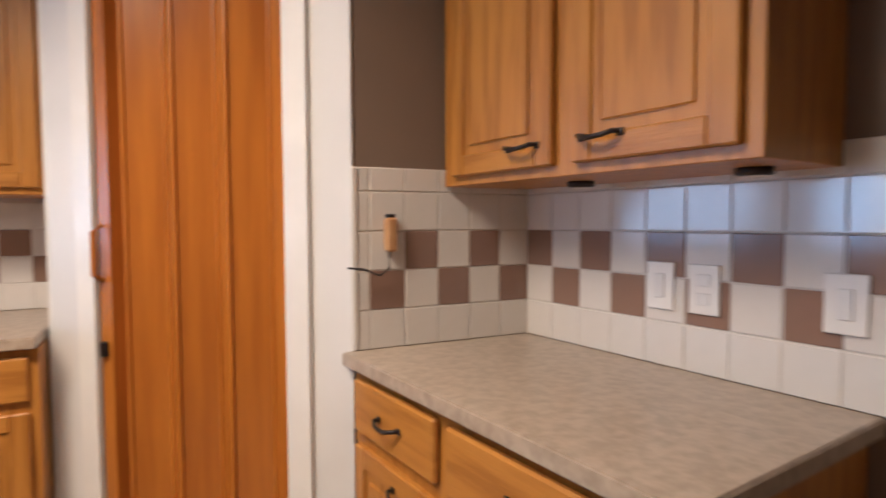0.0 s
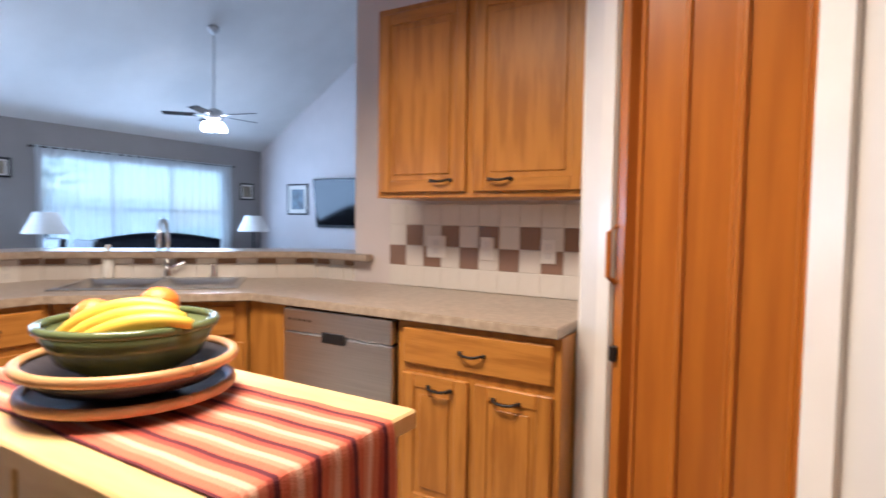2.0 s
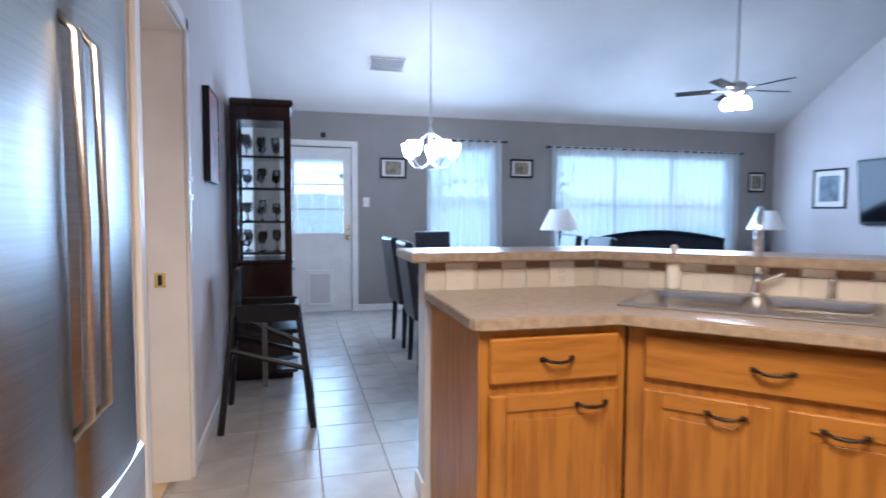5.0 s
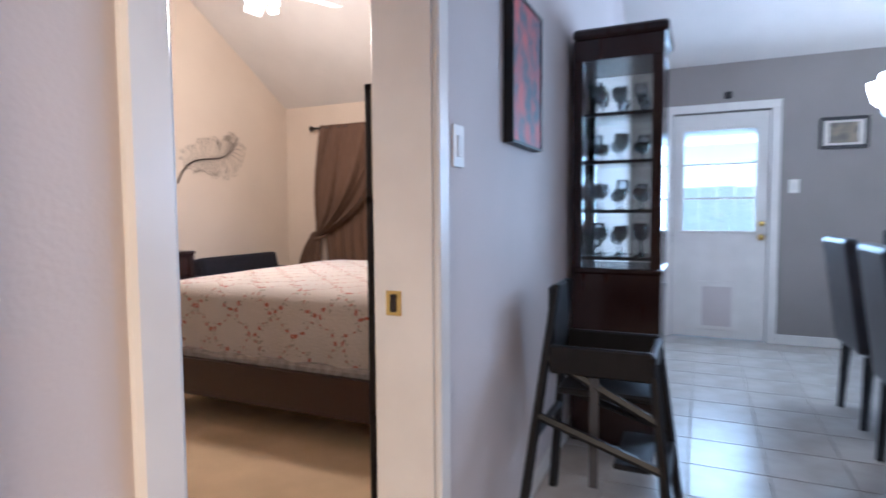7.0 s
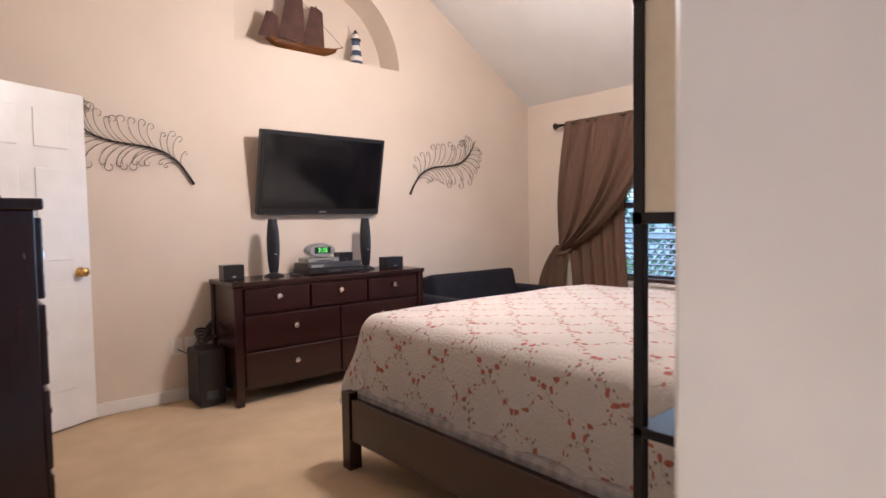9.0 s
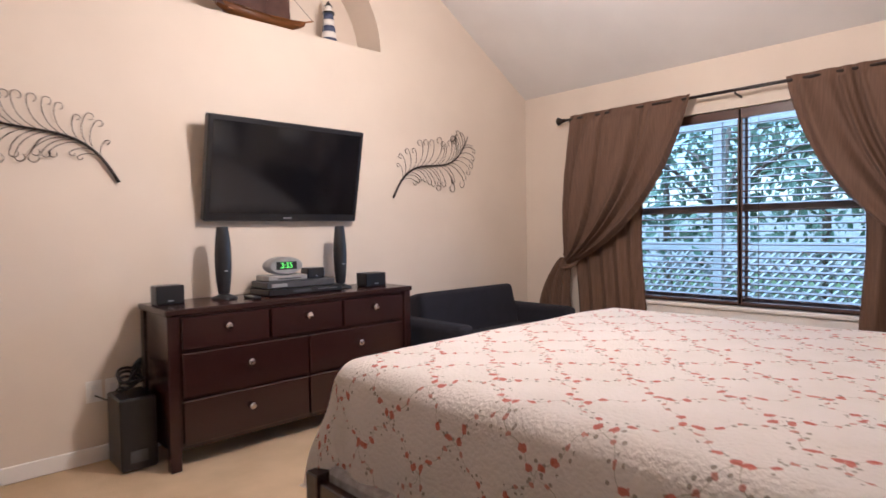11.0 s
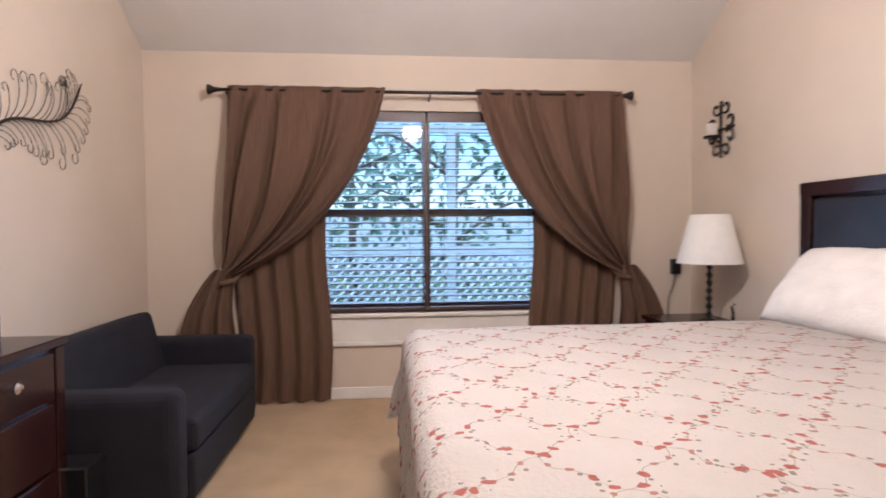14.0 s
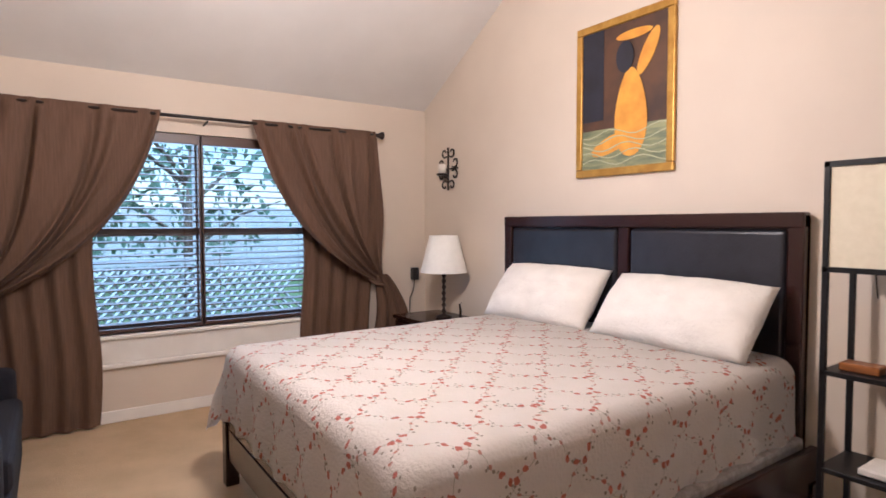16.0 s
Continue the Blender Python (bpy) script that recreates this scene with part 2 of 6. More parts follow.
def stripes():
    """Woven runner with lengthwise bands of red, rose and plum."""
    m = mat("striped_weave", (0.6, 0.2, 0.12), rough=0.9, scale=20, bump=0.5, fine=180)
    nt = m.node_tree
    b, tc = nt.nodes["Principled BSDF"], next(n for n in nt.nodes if n.type == "TEX_COORD")
    sep = nt.nodes.new("ShaderNodeSeparateXYZ")
    nt.links.new(tc.outputs["Object"], sep.inputs[0])
    mt = nt.nodes.new("ShaderNodeMath")
    mt.operation = "MULTIPLY"
    mt.inputs[1].default_value = 11.5
    nt.links.new(sep.outputs[1], mt.inputs[0])
    fr = nt.nodes.new("ShaderNodeMath")
    fr.operation = "FRACT"
    nt.links.new(mt.outputs[0], fr.inputs[0])
    r = nt.nodes.new("ShaderNodeValToRGB")
    r.color_ramp.interpolation = "CONSTANT"
    cols = [(0, (0.10, 0.012, 0.025)), (0.13, (0.55, 0.13, 0.07)), (0.34, (0.62, 0.24, 0.15)), (0.50, (0.72, 0.42, 0.30)), (0.66, (0.58, 0.17, 0.09)), (0.86, (0.36, 0.06, 0.04))]
    e = r.color_ramp.elements
    e[0].position, e[0].color = 0, (*cols[0][1], 1)
    e[1].position, e[1].color = cols[1][0], (*cols[1][1], 1)
    for p, c in cols[2:]:
        k = e.new(p)
        k.color = (*c, 1)
    nt.links.new(fr.outputs[0], r.inputs[0])
    nt.links.new(r.outputs[0], b.inputs["Base Color"])
    return m


STRIPES = stripes()


# ---- building helpers ----
def box(bm, x0, x1, y0, y1, z0, z1, bevel=0.0, seg=1):
    vs = [bm.verts.new((x, y, z)) for x in sorted((x0, x1)) for y in sorted((y0, y1)) for z in sorted((z0, z1))]
    fs = [bm.faces.new([vs[i] for i in q]) for q in ((0, 1, 3, 2), (4, 6, 7, 5), (0, 4, 5, 1), (2, 3, 7, 6), (0, 2, 6, 4), (1, 5, 7, 3))]
    if bevel:
        es = list({e for f in fs for e in f.edges})
        bmesh.ops.bevel(bm, geom=es, offset=bevel, segments=seg, affect="EDGES", profile=0.5)
    return bm


def prism(bm, pts, z0, z1, bevel=0.0):
    a = [bm.verts.new((x, y, z0)) for x, y in pts]
    b = [bm.verts.new((x, y, z1)) for x, y in pts]
    n = len(pts)
    fs = [bm.faces.new(a[::-1]), bm.faces.new(b)] + [bm.faces.new((a[i], a[(i + 1) % n], b[(i + 1) % n], b[i])) for i in range(n)]
    bmesh.ops.recalc_face_normals(bm, faces=fs)
    if bevel:
        bmesh.ops.bevel(bm, geom=list({e for f in fs[:2] for e in f.edges}), offset=bevel, segments=2, affect="EDGES")
    return bm


def lathe(bm, prof, c=(0, 0), n=28, close=True):
    rings = []
    for r, z in prof:
        rings.append([bm.verts.new((c[0] + r * math.cos(2 * math.pi * k / n), c[1] + r * math.sin(2 * math.pi * k / n), z)) for k in range(n)])
    for a, b in zip(rings, rings[1:]):
        for k in range(n):
            bm.faces.new((a[k], a[(k + 1) % n], b[(k + 1) % n], b[k]))
    if close:
        bm.faces.new(rings[0][::-1])
        bm.faces.new(rings[-1])
    bmesh.ops.recalc_face_normals(bm, faces=bm.faces[:])
    return bm


def tube(bm, pts, r, n=8, r1=None):
    pts = [Vector(p) for p in pts]
    rings = []
    for i, p in enumerate(pts):
        d = (pts[min(i + 1, len(pts) - 1)] - pts[max(i - 1, 0)]).normalized()
        u = d.cross(Vector((0, 0, 1)) if abs(d.z) < 0.9 else Vector((1, 0, 0))).normalized()
        v = d.cross(u)
        rr = r if r1 is None else r + (r1 - r) * i / (len(pts) - 1)
        rings.append([bm.verts.new(p + rr * (math.cos(2 * math.pi * k / n) * u + math.sin(2 * math.pi * k / n) * v)) for k in range(n)])
    for a, b in zip(rings, rings[1:]):
        for k in range(n):
            bm.faces.new((a[k], a[(k + 1) % n], b[(k + 1) % n], b[k]))
    bm.faces.new(rings[0][::-1])
    bm.faces.new(rings[-1])
    return bm


def sheet(bm, fn, nu, nv, uvfn=None):
    g = [[bm.verts.new(fn(i / nu, j / nv)) for j in range(nv + 1)] for i in range(nu + 1)]
    lay = bm.loops.layers.uv.new("cloth") if uvfn else None
    for i in range(nu):
        for j in range(nv):
            f = bm.faces.new((g[i][j], g[i + 1][j], g[i + 1][j + 1], g[i][j + 1]))
            f.smooth = True
            if lay:
                for lp, (a, b) in zip(f.loops, ((i, j), (i + 1, j), (i + 1, j + 1), (i, j + 1))):
                    lp[lay].uv = uvfn(a / nu, b / nv)
    return bm


def mesh_of(name, bm, material, smooth=False):
    me = bpy.data.meshes.new(name)
    if smooth:
        for f in bm.faces:
            f.smooth = True
    bm.to_mesh(me)
    bm.free()
    me.materials.append(material)
    return me


def part(name, bm, material, parent=None, label="", smooth=False):
    ob = new(name, mesh_of(name, bm, material, smooth))
    if parent is not None:
        ob.parent = parent
        up = parent
        while up is not None:
            if up.type == "EMPTY":
                ob.matrix_parent_inverse = Matrix.Translation(up.location).inverted()
                break
            up = up.parent
        if parent.type == "MESH":
            ob.matrix_parent_inverse = Matrix()
    if label:
        ob["label"] = label
    return ob


def smoothed(ob, angle=40):
    ob.data.shade_smooth()
    ob.data.set_sharp_from_angle(angle=radians(angle))
    return ob


def thing(name, place, label, category, group=""):
    ob = new(name)
    ob.location, ob.empty_display_size = place, 0.1
    return tagged(ob, label, category, group)


def B():
    return bmesh.new()


def wall(name, bm, material, label):
    return tagged(part(name, bm, material), label, "wall" if "wall" in name else name.split("_")[0], kind="structure")


def bx(*a, **k):
    return box(B(), *a, **k)


# ---- large structure ----
KX = 1.07            # east wall face at its corner
WX = -8.016          # living far wall face
BX = -8.05           # bedroom window wall face
NW = 2.76            # kitchen backsplash wall face
TW = 1.405           # short tiled wall face
SLOPE = 0.60
EAST = pose(KX, TW, 0, 0, 0, 7.9) @ pose(-KX, -TW, 0)   # the counter wall is out of square

wall("floor", bx(-8.2, 1.7, -0.16, 7.6, -0.12, -0.006), FGROUT, "pale grout bed under the cream floor tiles")
wall("floor_bedroom", bx(-8.2, -2.7, -4.9, -0.16, -0.12, 0.0), CARPET, "beige cut-pile carpet of the bedroom")


def ceiling(name, y0, y1, x0, x1, z0, cap, top, label):
    bm = B()
    vs = []
    for y in (y0, y1):
        vs.append([bm.verts.new(p) for p in ((x0, y, z0), (cap, y, z0 + SLOPE * (cap - x0)), (x1, y, z0 + SLOPE * (cap - x0)), (x1, y, z0 + SLOPE * (cap - x0) + 0.1), (cap, y, z0 + SLOPE * (cap - x0) + 0.1), (x0, y, z0 + 0.1))])
    a, b = vs
    for i in range(6):
        j = (i + 1) % 6
        bm.faces.new((a[i], a[j], b[j], b[i]))
    bm.faces.new(a)
    bm.faces.new(b[::-1])
    bmesh.ops.recalc_face_normals(bm, faces=bm.faces[:])
    return wall(name, bm, CEIL, label)


ceiling("ceiling_living", -0.14, 7.6, WX - 0.02, -1.9, 2.45, -4.8, 0, "white textured vaulted ceiling over living and dining")
ceiling("ceiling_bedroom", -4.9, -0.14, BX - 0.02, -2.7, 2.45, -5.0, 0, "white textured vaulted ceiling of the bedroom")
wall("ceiling_kitchen", bx(-1.9, 1.7, -2.0, 3.0, 2.74, 2.84), CEIL, "flat white kitchen ceiling")
wall("wall_drop", bx(-1.9, -1.8, -0.2, 3.0, 2.84, 4.6), WALLW, "white wall above the kitchen ceiling edge")


def holed(bm, axis, at, th, u0, u1, z0, z1, holes):
    """A wall along u, with openings (u0, u1, z0, z1); axis x: wall across x."""
    us = sorted({u0, u1, *[h[0] for h in holes], *[h[1] for h in holes]})
    zs = sorted({z0, z1, *[h[2] for h in holes], *[h[3] for h in holes]})
    for a, b in zip(us, us[1:]):
        for c, d in zip(zs, zs[1:]):
            if any(h[0] <= (a + b) / 2 <= h[1] and h[2] <= (c + d) / 2 <= h[3] for h in holes):
                continue
            if axis == "x":
                box(bm, at, at + th, a, b, c, d)
            else:
                box(bm, a, b, at, at + th, c, d)
    bmesh.ops.remove_doubles(bm, verts=bm.verts[:], dist=1e-5)
    return bm


wall("wall_west", holed(B(), "x", WX, -0.16, -0.14, 7.6, 0, 2.5, [(0.31, 1.09, 0, 2.04), (2.05, 2.98, 0.62, 2.10), (3.85, 6.68, 0.62, 2.08)]), GREY, "warm grey accent wall with door and windows")
wall("wall_west_bedroom", holed(B(), "x", BX, -0.2, -4.9, -0.14, 0, 2.5, [(-3.12, -1.33, 0.62, 2.07)]), CREAM, "cream bedroom wall round the window")
wall("wall_living_gable", bx(-8.2, -1.7, 7.44, 7.6, 0, 4.6), WALLW, "pale gable wall of the living room")
wall("wall_between", holed(B(), "y", -0.22, 0.07, -8.2, -2.66, 0, 4.6, [(-3.645, -2.85, 0, 2.04)]), CREAM, "cream wall behind the bed with the doorway")
wall("wall_hutch", holed(B(), "y", -0.15, 0.085, -8.2, -2.66, 0, 4.6, [(-3.645, -2.85, 0, 2.04)]), WALLW, "pale wall beside the dining space with the doorway")
wall("wall_niche", holed(B(), "y", -4.168, -0.10, -8.2, -2.7, 0, 4.6, [(-6.295, -4.81, 2.57, 3.30)]), CREAM, "cream bedroom wall with an arched niche")
wall("wall_niche_back", bx(-8.2, -2.7, -4.55, -4.45, 0, 4.6), CREAM, "plain back of the arched niche")
wall("niche_floor", bx(-6.33, -4.78, -4.45, -4.26, 2.52, 2.572), CREAM, "cream ledge of the arched niche")
bm = B()
NC, NR = -5.5525, 0.7425
for k in range(24):
    a0, a1 = math.pi * k / 24, math.pi * (k + 1) / 24
    q = [(NC + NR * math.cos(a), 2.572 + 0.70 * math.sin(a)) for a in (a0, a1)]
    top = 3.31
    for y0, y1 in ((-4.451, -4.165),):
        v = [bm.verts.new((x, y, z)) for y in (y1, y0) for x, z in (q[0], q[1], (q[1][0], top), (q[0][0], top))]
        for f in ((0, 1, 2, 3), (4, 7, 6, 5), (0, 4, 5, 1), (2, 6, 7, 3), (1, 5, 6, 2), (0, 3, 7, 4)):
            bm.faces.new([v[i] for i in f])
bmesh.ops.recalc_face_normals(bm, faces=bm.faces[:])
wall("niche_arch", bm, CREAM, "cream arch of the wall niche")
wall("wall_east_bedroom", bx(-2.75, -2.60, -4.9, -0.22, 0, 4.6), CREAM, "cream bedroom wall beside the door")
wall("wall_fridge_back", bx(-2.62, 1.7, -1.0, -0.85, 0, 2.8), TAUPE, "taupe kitchen wall behind the refrigerator")
wall("wall_fridge_side", bx(-2.66, -2.60, -0.85, -0.065, 0, 4.6), WALLW, "white wall end beside the refrigerator")
wall("wall_east", bx(KX, KX + 0.15, -1.4, 2.6, 0, 2.8), TAUPE, "taupe kitchen wall").matrix_world = EAST
wall("wall_tiled_short", bx(0.50, KX, TW, TW + 0.12, 0, 2.8), TAUPE, "taupe wall with a tiled splashback beside the pantry")
wall("wall_north", bx(-1.84, -0.34, NW, NW + 0.13, 0, 4.6), WALLW, "pale wall behind the kitchen cabinets")
wall("wall_pantry_side", bx(-0.34, -0.24, 2.212, NW + 0.13, 0, 2.8), WHITE, "white side wall of the pantry")
wall("wall_pantry_back", bx(-0.24, 1.2, 2.89, 3.0, 0, 2.8), WHITE, "plain back wall of the pantry")
wall("wall_living_east", bx(-1.9, -1.75, NW + 0.13, 7.5, 0, 4.6), WALLW, "pale wall of the living room")
wall("wall_fill_south", bx(-2.62, 1.7, -0.9, -0.80, 2.7, 4.6), WALLW, "plain wall above the kitchen")

# pantry: a wall set across the corner, with a folding door
PA, PB = Vector((0.49, 1.40, 0)), Vector((-0.33, 2.21, 0))
pdir = (PB - PA).normalized()
pin = Vector((pdir.y, -pdir.x, 0))            # into the pantry
if pin.y < 0:
    pin = -pin


def pquad(bm, s0, s1, d0, d1, z0, z1, bevel=0.0):
    p = [PA + pdir * s + pin * d for s, d in ((s0, d0), (s1, d0), (s1, d1), (s0, d1))]
    return prism(bm, [(v.x, v.y) for v in p], z0, z1, bevel)


PL = (PB - PA).length
D0, D1 = 0.205, 0.935
bm = B()
pquad(bm, 0.0, D0 - 0.005, 0.0, 0.11, 0, 2.8)
pquad(bm, D1 + 0.005, PL, 0.0, 0.11, 0, 2.8)
pquad(bm, D0, D1, 0.0, 0.11, 2.06, 2.8)
wall("wall_pantry", bm, WHITE, "white painted wall set across the pantry corner")
bm = B()
pquad(bm, D0 - 0.075, D0, -0.018, 0.0, 0, 2.11, 0.004)
pquad(bm, D1, D1 + 0.075, -0.018, 0.0, 0, 2.11, 0.004)
pquad(bm, D0 - 0.075, D1 + 0.075, -0.018, 0.0, 2.045, 2.115, 0.004)
wall("trim_pantry", bm, TRIM, "glossy white casing round the pantry opening")
fold = thing("folding_door", tuple(PA + pdir * 0.57), "honey-brown accordion folding door closed across the pantry", "door")
PN = 7
for k in range(PN):
    s0, s1 = D0 + 0.012 + (D1 - D0 - 0.024) * k / PN, D0 + 0.012 + (D1 - D0 - 0.024) * (k + 1) / PN
    dd = (0.012, 0.085) if k % 2 == 0 else (0.085, 0.012)
    p = [PA + pdir * s + pin * d for s, d in ((s0, dd[0]), (s1, dd[1]), (s1, dd[1] + 0.012), (s0, dd[0] + 0.012))]
    part("panel", prism(B(), [(v.x, v.y) for v in p], 0.02, 2.04, 0.003), PANTRY, fold)
    p = PA + pdir * s1 + pin * (dd[1] - 0.002)
    if k < PN - 1:
        part("hinge_strip", lathe(B(), [(0.008, 0.02), (0.008, 2.04)], (p.x, p.y), 8), PANTRY, fold)
p = PA + pdir * (D1 - 0.03) - pin * 0.012
lead = part("lead_post", pquad(B(), D1 - 0.06, D1 - 0.012, -0.004, 0.05, 0.02, 2.04, 0.006), PANTRY, fold)
part("handle", tube(B(), [(p.x, p.y, 1.08), (p.x - 0.02, p.y - 0.02, 1.10), (p.x - 0.02, p.y - 0.02, 1.24), (p.x, p.y, 1.26)], 0.009), PANTRY, fold)
part("latch", bx(p.x - 0.012, p.x + 0.012, p.y - 0.012, p.y + 0.012, 0.83, 0.88, bevel=0.003), IRON, fold)

# doorway to the bedroom
DL, DR = -2.85, -3.645
bm = B()
box(bm, DR - 0.002, DR + 0.018, -0.222, -0.062, 0, 2.04)
box(bm, DL - 0.018, DL + 0.002, -0.222, -0.062, 0, 2.04)
box(bm, DR, DL, -0.222, -0.062, 2.022, 2.042)
lining = wall("door_lining", bm, TRIM, "glossy white lining of the bedroom doorway")
for nm, y0, y1 in (("trim_doorway", -0.065, -0.045), ("trim_doorway_bedroom", -0.242, -0.221)):
    bm = B()
    for a, b in ((DR - 0.06, DR + 0.006), (DL - 0.006, DL + 0.06)):
        box(bm, a, b, y0, y1, 0, 2.10, 0.006)
    box(bm, DR - 0.06, DL + 0.06, y0, y1, 2.034, 2.10, 0.006)
    wall(nm, bm, TRIM, "glossy white casing round the bedroom doorway")
strike = thing("strike_plate", (DR + 0.018, -0.17, 0.92), "brass strike plate in the white door lining", "strike plate")
part("plate", bx(DR + 0.0175, DR + 0.021, -0.195, -0.15, 0.895, 0.96, bevel=0.001), BRASS, strike)
part("lip", bx(DR + 0.021, DR + 0.026, -0.18, -0.165, 0.905, 0.95), IRON, strike)

hg = part("hinge", bx(DL - 0.0215, DL - 0.018, -0.165, -0.085, 1.045, 1.135, bevel=0.0015), TRIM, lining, "white-painted butt hinge")
part("knuckle", lathe(B(), [(0.007, 1.045), (0.007, 1.135)], (DL - 0.022, -0.168), 10), TRIM, hg, smooth=True)
for y, z in ((-0.105, 1.065), (-0.135, 1.09), (-0.105, 1.115)):
    head = lathe(B(), [(0.006, 0), (0.004, 0.0015), (0.0, 0.0016)], n=10, close=False)
    bmesh.ops.transform(head, matrix=pose(DL - 0.0215, y, z, 0, -90), verts=head.verts[:])
    part("screw", head, SILVER, hg)


def panel_door(name, label, w=0.76, material=TRIM, knob=True):
    """A six-panel door, hinge at the origin, leaf along +x, face to -y."""
    d = thing(name, (0, 0, 0), label, "door")
    bm = bx(0.0, w, 0, 0.035, 0.012, 2.02, bevel=0.003)
    part("leaf", bm, material, d)
    for x0, x1 in ((0.11, w / 2 - 0.045), (w / 2 + 0.045, w - 0.11)):
        for z0, z1 in ((0.24, 0.86), (1.02, 1.56), (1.68, 1.90)):
            for y in (-0.003, 0.038):
                part("panel", bx(x0, x1, y - 0.003, y + 0.003, z0, z1, bevel=0.0028), material, d)
    if knob:
        for s in (-1, 1):
            y = -0.0 if s < 0 else 0.035
            kb = lathe(B(), [(0.030, 0), (0.030, 0.008), (0.012, 0.012), (0.012, 0.03), (0.024, 0.036), (0.028, 0.050), (0.020, 0.062), (0.0, 0.064)], n=18, close=False)
            bmesh.ops.transform(kb, matrix=pose(w - 0.07, y, 0.94, 90 * (1 if s < 0 else -1)), verts=kb.verts[:])
            part("knob", kb, BRASS, d, "polished brass knob", True)
    return d


bdoor = panel_door("door_1", "white panelled bedroom door standing open with brass knob")
bdoor.matrix_world = pose(DL - 0.012, -0.245, 0, 0, 0, -98)
for hz in (0.28, 1.02, 1.80):
    part("hinge", bx(-0.004, 0.05, -0.004, 0.0, hz - 0.05, hz + 0.05, bevel=0.003), TRIM, bdoor, "white painted hinge leaf")
closet = panel_door("door_2", "white six-panel closet door standing ajar with brass knob", 0.71)
closet.matrix_world = pose(-3.20, -3.80, 0, 0, 0, 180 + 27)

bm = B()
for a in ((-8.05, -2.75, -4.168, -4.154), ):
    box(bm, *a, 0, 0.085, 0.004)
box(bm, BX, BX + 0.014, -4.154, -0.22, 0, 0.085, 0.004)
box(bm, BX + 0.014, DR - 0.06, -0.234, -0.22, 0, 0.085, 0.004)
wall("baseboard_bedroom", bm, TRIM, "white bedroom baseboard")
bm = B()
box(bm, WX, WX + 0.014, 1.17, 7.44, 0, 0.085, 0.004)
box(bm, WX + 0.014, DR - 0.06, -0.065, -0.051, 0, 0.085, 0.004)
wall("baseboard", bm, TRIM, "white baseboard of the dining space")


# ---- kitchen ----
def pull(parent, x, y, z, ang=0, w=0.10, material=IRON):
    """A bow pull on a face that looks to -y, turned by ang about z."""
    bm = B()
    pts = [(-w / 2, 0, 0), (-w / 2 + 0.004, -0.018, 0.002), (-w / 4, -0.026, -0.004), (0, -0.028, -0.006), (w / 4, -0.026, -0.004), (w / 2 - 0.004, -0.018, 0.002), (w / 2, 0, 0)]
    tube(bm, pts, 0.0055)
    for s in (-1, 1):
        box(bm, s * w / 2 - 0.01, s * w / 2 + 0.01, -0.005, 0, -0.008, 0.008, 0.002)
    bmesh.ops.transform(bm, matrix=pose(x, y, z, 0, 0, ang), verts=bm.verts[:])
    return part("handle", bm, material, parent, "dark bronze bow handle", True)


def cab_door(parent, x0, x1, z0, z1, y, name="door"):
    """Framed door on a face that looks to -y."""
    f = 0.055
    d = part(name, bx(x0 + f - 0.004, x1 - f + 0.004, y - 0.012, y, z0 + f - 0.004, z1 - f + 0.004), OAK, parent)
    part("panel", bx(x0 + f + 0.025, x1 - f - 0.025, y - 0.017, y - 0.012, z0 + f + 0.025, z1 - f - 0.025, bevel=0.004), OAK, d)
    for a, b, c, e, m in ((x0, x0 + f, z0, z1, OAK), (x1 - f, x1, z0, z1, OAK), (x0 + f, x1 - f, z0, z0 + f, OAK_H), (x0 + f, x1 - f, z1 - f, z1, OAK_H)):
        part("rail", bx(a, b, y - 0.02, y, c, e, bevel=0.004), m, d)
    return d


def cabinet(name, w, depth, z0, z1, layout, label, upper=False):
    """Cabinet at the origin: width along +x, front at y=0 looking to -y, depth to +y. layout: columns of doors/drawers."""
    c = thing(name, (0, 0, 0), label, "cabinet")
    part("body", bx(0.002, w - 0.002, 0.0, depth, z0 if upper else 0.10, z1, bevel=0.002), OAK, c)
    if not upper:
        part("toe_kick", bx(0.004, w - 0.004, 0.07, depth, 0, 0.10), OAK, c)
    for kind, x0, x1, a, b, hx in layout:
        if kind == "drawer":
            d = part("drawer", bx(x0, x1, -0.02, 0.0, a, b, bevel=0.006), OAK_H, c)
            pull(d, (x0 + x1) / 2, -0.02, (a + b) / 2)
        elif kind == "door":
            d = cab_door(c, x0, x1, a, b, 0.0)
            pull(d, hx, -0.02, a + 0.05 if upper else b - 0.045)
    return c


CF = 2.075           # base cabinet face of the long run
c = cabinet("base_cabinet", 0.69, NW - CF - 0.005, 0.1, 0.87,
            [("drawer", 0.035, 0.66, 0.70, 0.845, 0), ("door", 0.035, 0.33, 0.13, 0.665, 0.21), ("door", 0.36, 0.66, 0.13, 0.665, 0.49)],
            "honey oak base cabinet with drawer and two doors")
c.matrix_world = pose(-1.035, CF, 0)
c = cabinet("upper_cabinet", 1.05, 0.36, 1.37, 2.25,
            [("door", 0.03, 0.49, 1.395, 2.22, 0.37), ("door", 0.53, 1.02, 1.395, 2.22, 0.66)],
            "honey oak wall cabinet with two raised-panel doors", True)
c.matrix_world = pose(-1.40, NW - 0.365, 0)
c = cabinet("upper_cabinet", 0.92, 0.29, 1.37, 2.25,
            [("door", 0.06, 0.455, 1.395, 2.22, 0.36), ("door", 0.515, 0.885, 1.395, 2.22, 0.60)],
            "honey oak wall cabinet above the coffee counter", True)
c.matrix_world = EAST @ pose(KX - 0.295, TW + 0.032, 0, 0, 0, -90)
